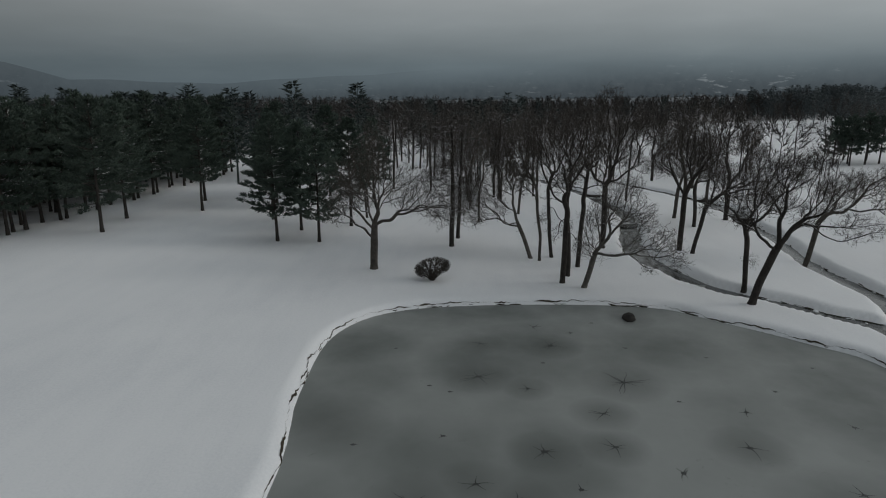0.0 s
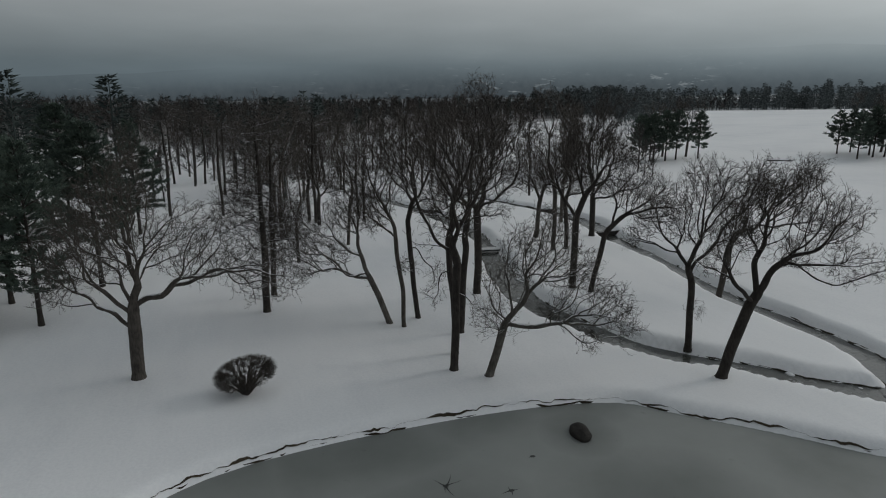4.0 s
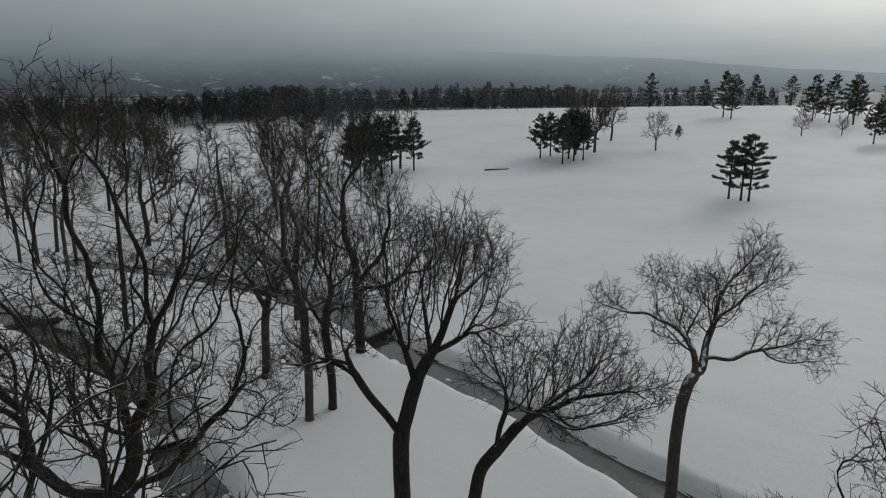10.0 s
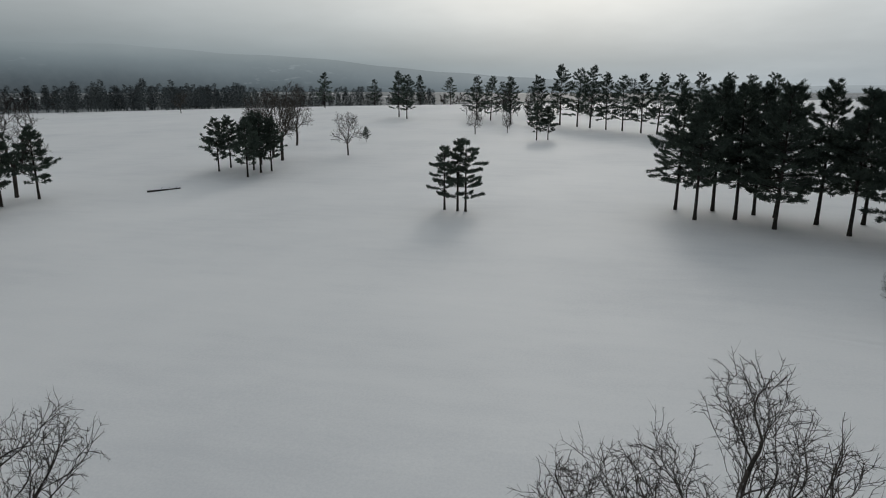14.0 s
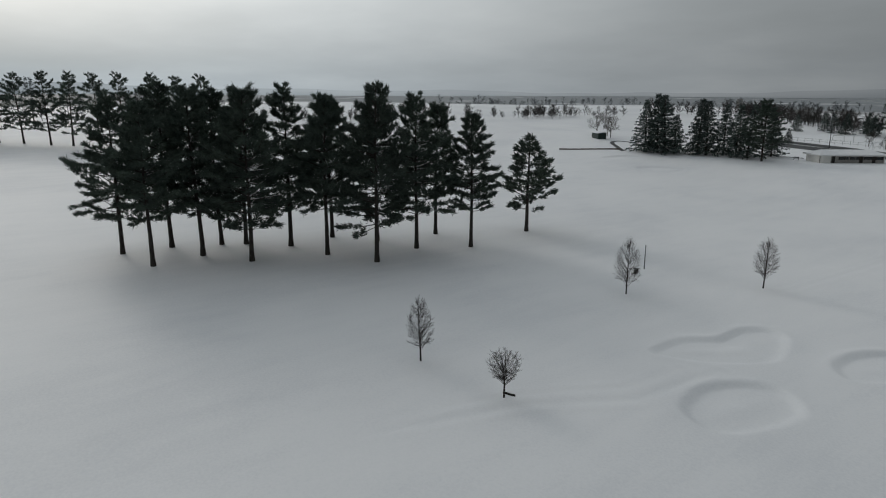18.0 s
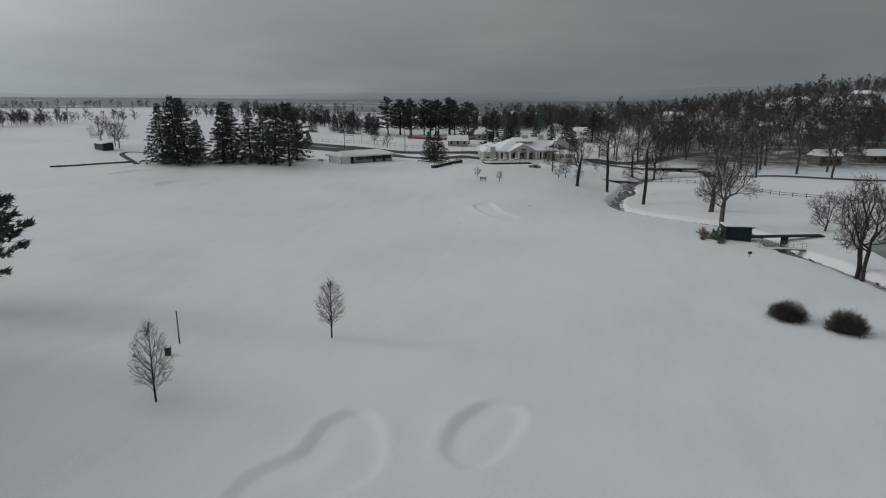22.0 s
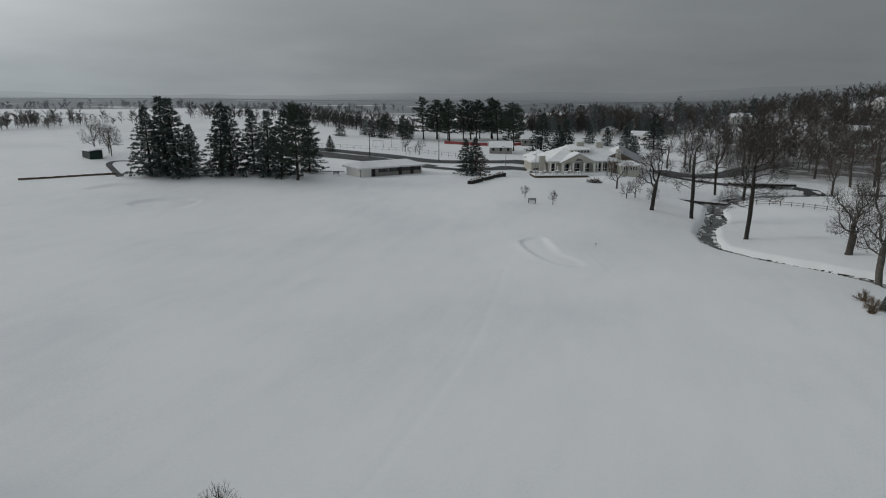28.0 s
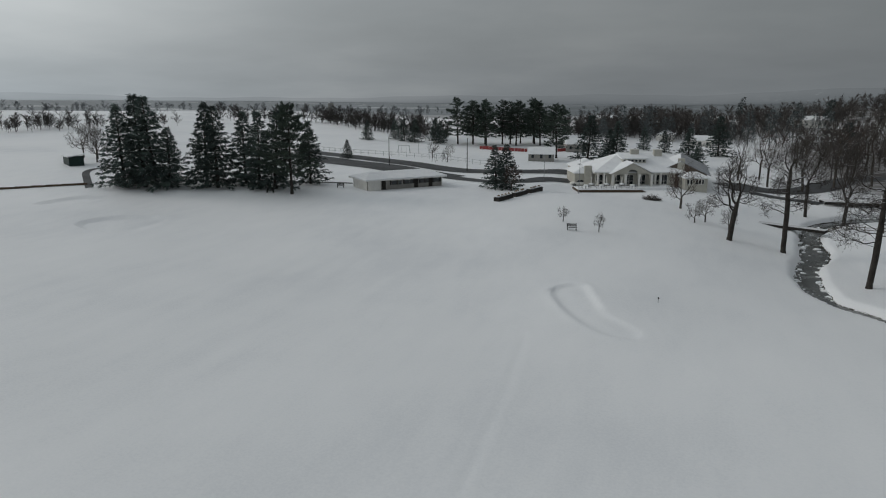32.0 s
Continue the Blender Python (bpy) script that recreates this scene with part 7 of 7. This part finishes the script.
# ---------------- woods further off: too many to count ----------------
def wood_tree(seed, h, kind, width, full=1.0):
    """A plain far tree: a stem and a spray of slim branches or needle fans."""
    rng = np.random.default_rng(seed)
    P, D = [], []
    if kind == "bare":
        T = [limb(rng, np.zeros(3), np.array([0, 0, 1.0]), h * 0.75, 0.2, 0.06, 2, 0.05, 0.02)]
        for k in range(int(11 * full)):
            u = rng.uniform(0.14, 1.0)
            p, d = along(T[0][0], u)
            b = limb(rng, p, side_dir(rng, d, rng.uniform(0.5, 1.15)), h * rng.uniform(0.24, 0.42) * (1.15 - 0.4 * u), 0.07, 0.03, 2, 0.16, 0.10)
            T.append(b)
            for _ in range(int(25 * full)):
                q, e = along(b[0], rng.uniform(0.15, 1.0))
                P.append(q), D.append(side_dir(rng, e, rng.uniform(0.2, 1.1)))
        b = blades(np.array(P), np.array(D), h * 0.13, width, rng)
    else:
        T = [limb(rng, np.zeros(3), np.array([0, 0, 1.0]), h, 0.25, 0.04, 3, 0.02, 0.02)]
        for k in range(330):
            u = rng.uniform(0.14, 0.98)
            az = rng.uniform(0, 2 * math.pi)
            q = np.array([math.cos(az), math.sin(az), 0]) * h * 0.25 * (1 - u) ** 0.55 * rng.uniform(0.1, 1.0) + np.array([0, 0, u * h])
            P.append(q), D.append(unit(np.array([math.cos(az), math.sin(az), rng.uniform(-0.1, 0.6)])))
        b = blades(np.array(P), np.array(D), h * 0.075, 0.19, rng)
    a = tubes(T, 3)
    cut = np.concatenate([a[1][:, [0, 1, 2]], a[1][:, [0, 2, 3]]])
    return np.concatenate([a[0], b[0]]), np.concatenate([cut, b[1] + len(a[0])])


def wood(name, label, places, kind, mat, seed, width=0.13, full=1.0):
    """Many far trees at (x, y, height) as one object."""
    forms = [wood_tree(seed + k, 16.0, kind, width, full) for k in range(5)]
    rng = np.random.default_rng(seed)
    V, F, base = [], [], 0
    P = np.array(places)
    zs = broad(P[:, 0], P[:, 1])
    for (x, y, h), z in zip(places, zs):
        v, f = forms[rng.integers(5)]
        a, s = rng.uniform(0, 6.28), h / 16
        c, d = math.cos(a) * s, math.sin(a) * s
        V.append(np.column_stack([v[:, 0] * c - v[:, 1] * d + x, v[:, 0] * d + v[:, 1] * c + y, v[:, 2] * s + z - 0.2]))
        F.append(f + base)
        base += len(v)
    return tagged(put(name, mesh_of(name, np.concatenate(V), np.concatenate(F), mat, False)), label, "woods", kind="stuff")


def scatter(n, test, lo, hi, h, seed):
    rng = np.random.default_rng(seed)
    out = []
    while len(out) < n:
        x, y = rng.uniform(lo[0], hi[0]), rng.uniform(lo[1], hi[1])
        if test(x, y, rng.random()):
            out.append((x, y, h * rng.uniform(0.55, 1.3)))
    return out


def belt(line, n, width, h, seed):
    rng = np.random.default_rng(seed)
    L = smooth_line(line, 8)
    out = []
    ph = rng.uniform(0, 6.28, 3)
    while len(out) < n:
        k = rng.uniform(0, len(L) - 1.001)
        u = k / len(L) * 6.28
        if rng.random() > 0.5 + 0.5 * math.sin(u * 5 + ph[0]) * math.sin(u * 11 + ph[1]) + 0.2 * math.sin(u * 27 + ph[2]):
            continue
        j = int(k)
        out.append((L[j][0] + (L[j + 1][0] - L[j][0]) * (k - j) + rng.normal(0, width / 2), L[j][1] + (L[j + 1][1] - L[j][1]) * (k - j) + rng.normal(0, width / 2), h * rng.uniform(0.55, 1.25)))
    return out


m_wood_far = mottled("bare_woods", (0.036, 0.034, 0.033), (0.085, 0.078, 0.074), 0.05, 0.6, 0.95)
# distance haze is painted into this pale grey base colour
m_wood_hazy = mottled("haze_tinted_woods", (0.12, 0.132, 0.142), (0.20, 0.215, 0.228), 0.05, 0.6, 0.95)
m_wood_red = mottled("budding_woods", (0.055, 0.050, 0.047), (0.125, 0.112, 0.105), 0.05, 0.6, 0.95)
m_pine_far = mottled("far_pines", (0.022, 0.031, 0.031), (0.052, 0.067, 0.063), 0.05, 0.6, 0.9)
# needles lightened to blue-grey: aerial haze put into the base colour
m_pine_hazy = mottled("haze_tinted_pines", (0.07, 0.085, 0.09), (0.115, 0.13, 0.132), 0.05, 0.6, 0.9)
W = lambda x, y: float(wooded(np.array([x]), np.array([y]))[0][0])
wood("northern_wood", "dense leafless wood beyond the grove", scatter(1350, lambda x, y, r: W(x, y) > 0.5 and r < 1.35 - y / 900, (-330, 240), (400, 800), 18, 1) + scatter(70, lambda x, y, r: y < 330 + 0.4 * x, (-50, 150), (120, 370), 16, 31), "bare", m_wood_far, 100, 0.09)
wood("northern_pines", "dark pines standing in the northern wood", scatter(150, lambda x, y, r: W(x, y) > 0.4, (-330, 200), (360, 660), 17, 2) + scatter(60, lambda x, y, r: x < 0.3 * y - 30, (-75, 150), (70, 330), 19, 32) + scatter(150, lambda x, y, r: x < -70 + (y - 90) * 0.05, (-150, 60), (-66, 260), 19, 3), "pine", m_pine_far, 110)
wood("south_hill_wood", "leafless wood climbing the hillside behind the brook", scatter(1350, lambda x, y, r: W(x, y) > 0.5 and y < -185 and r < 1.25 + y / 900, (-330, -560), (140, -185), 13, 4) + scatter(260, lambda x, y, r: W(x, y) > 0.4, (-60, -480), (150, -325), 9, 41), "bare", m_wood_red, 120, 0.07, 1.2)
wood("south_hill_pines", "scattered dark pines on the hillside", scatter(60, lambda x, y, r: W(x, y) > 0.5 and y < -200, (-300, -560), (60, -200), 17, 5), "pine", m_pine_far, 130)
wood("field_hedges", "leafless hedgerows and thickets round the southern fields", belt([(345, -120), (317, -160), (325, -190), (312, -235)], 95, 9, 6.5, 6) + belt([(372, -60), (352, -95), (345, -120)], 90, 14, 6.5, 61) + belt([(330, -290), (287, -330), (252, -306), (214, -280), (184, -257)], 190, 7, 9.5, 7) + belt([(184, -300), (150, -330), (110, -345), (60, -345)], 260, 22, 10, 8), "bare", m_wood_far, 140, 0.055, 1.5)
wood("distant_woods", "leafless woods far across the fields, greyed by painted haze", belt([(520, -250), (480, -400), (380, -520), (260, -560)], 60, 14, 8, 9) + belt([(760, -420), (640, -640), (420, -800), (200, -820)], 110, 50, 11, 10), "bare", m_wood_hazy, 145, 0.13)
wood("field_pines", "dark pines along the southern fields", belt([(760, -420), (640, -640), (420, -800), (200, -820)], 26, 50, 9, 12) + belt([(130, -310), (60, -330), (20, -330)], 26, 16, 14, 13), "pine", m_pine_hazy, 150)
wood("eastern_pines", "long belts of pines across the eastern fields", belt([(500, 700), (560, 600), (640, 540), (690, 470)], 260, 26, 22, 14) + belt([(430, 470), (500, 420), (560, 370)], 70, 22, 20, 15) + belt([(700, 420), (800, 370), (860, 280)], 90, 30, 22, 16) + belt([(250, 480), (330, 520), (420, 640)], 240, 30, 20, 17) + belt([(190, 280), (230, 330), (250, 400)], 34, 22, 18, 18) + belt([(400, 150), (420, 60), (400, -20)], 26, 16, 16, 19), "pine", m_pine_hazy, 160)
wood("eastern_woods", "leafless trees among the eastern pines", belt([(500, 700), (600, 560), (720, 440), (880, 260)], 90, 50, 17, 20) + belt([(380, 130), (400, 60), (380, -10)], 24, 16, 13, 21) + belt([(235, 340), (260, 400), (300, 480)], 60, 34, 15, 22), "bare", m_wood_far, 170, 0.14)
# nearer trees at the edge of the northern wood, one by one
rng = np.random.default_rng(21)
k = 0
while k < 54:
    x, y = rng.uniform(-12, 62), rng.uniform(96, 205)
    if abs(x - 35) < 4 or abs(x - 56.5) < 4 or rng.random() > 0.35 + (y - 96) / 140:
        continue
    bare_tree("bare_tree", "slender leafless tree at the edge of the wood", x, y, 55 + k % 4, 16.5, 0.22, rng.uniform(0, 360), size=rng.uniform(0.85, 1.25), group="trees at the wood's edge", key=f"edge{k % 4}", mats=DARK if k % 2 else None, fork=0.32, leader=0.8 * (k % 2), wide=0.24, points=900, kill=0.45, fine=3, stout=1.3, crook=0.11)
    k += 1
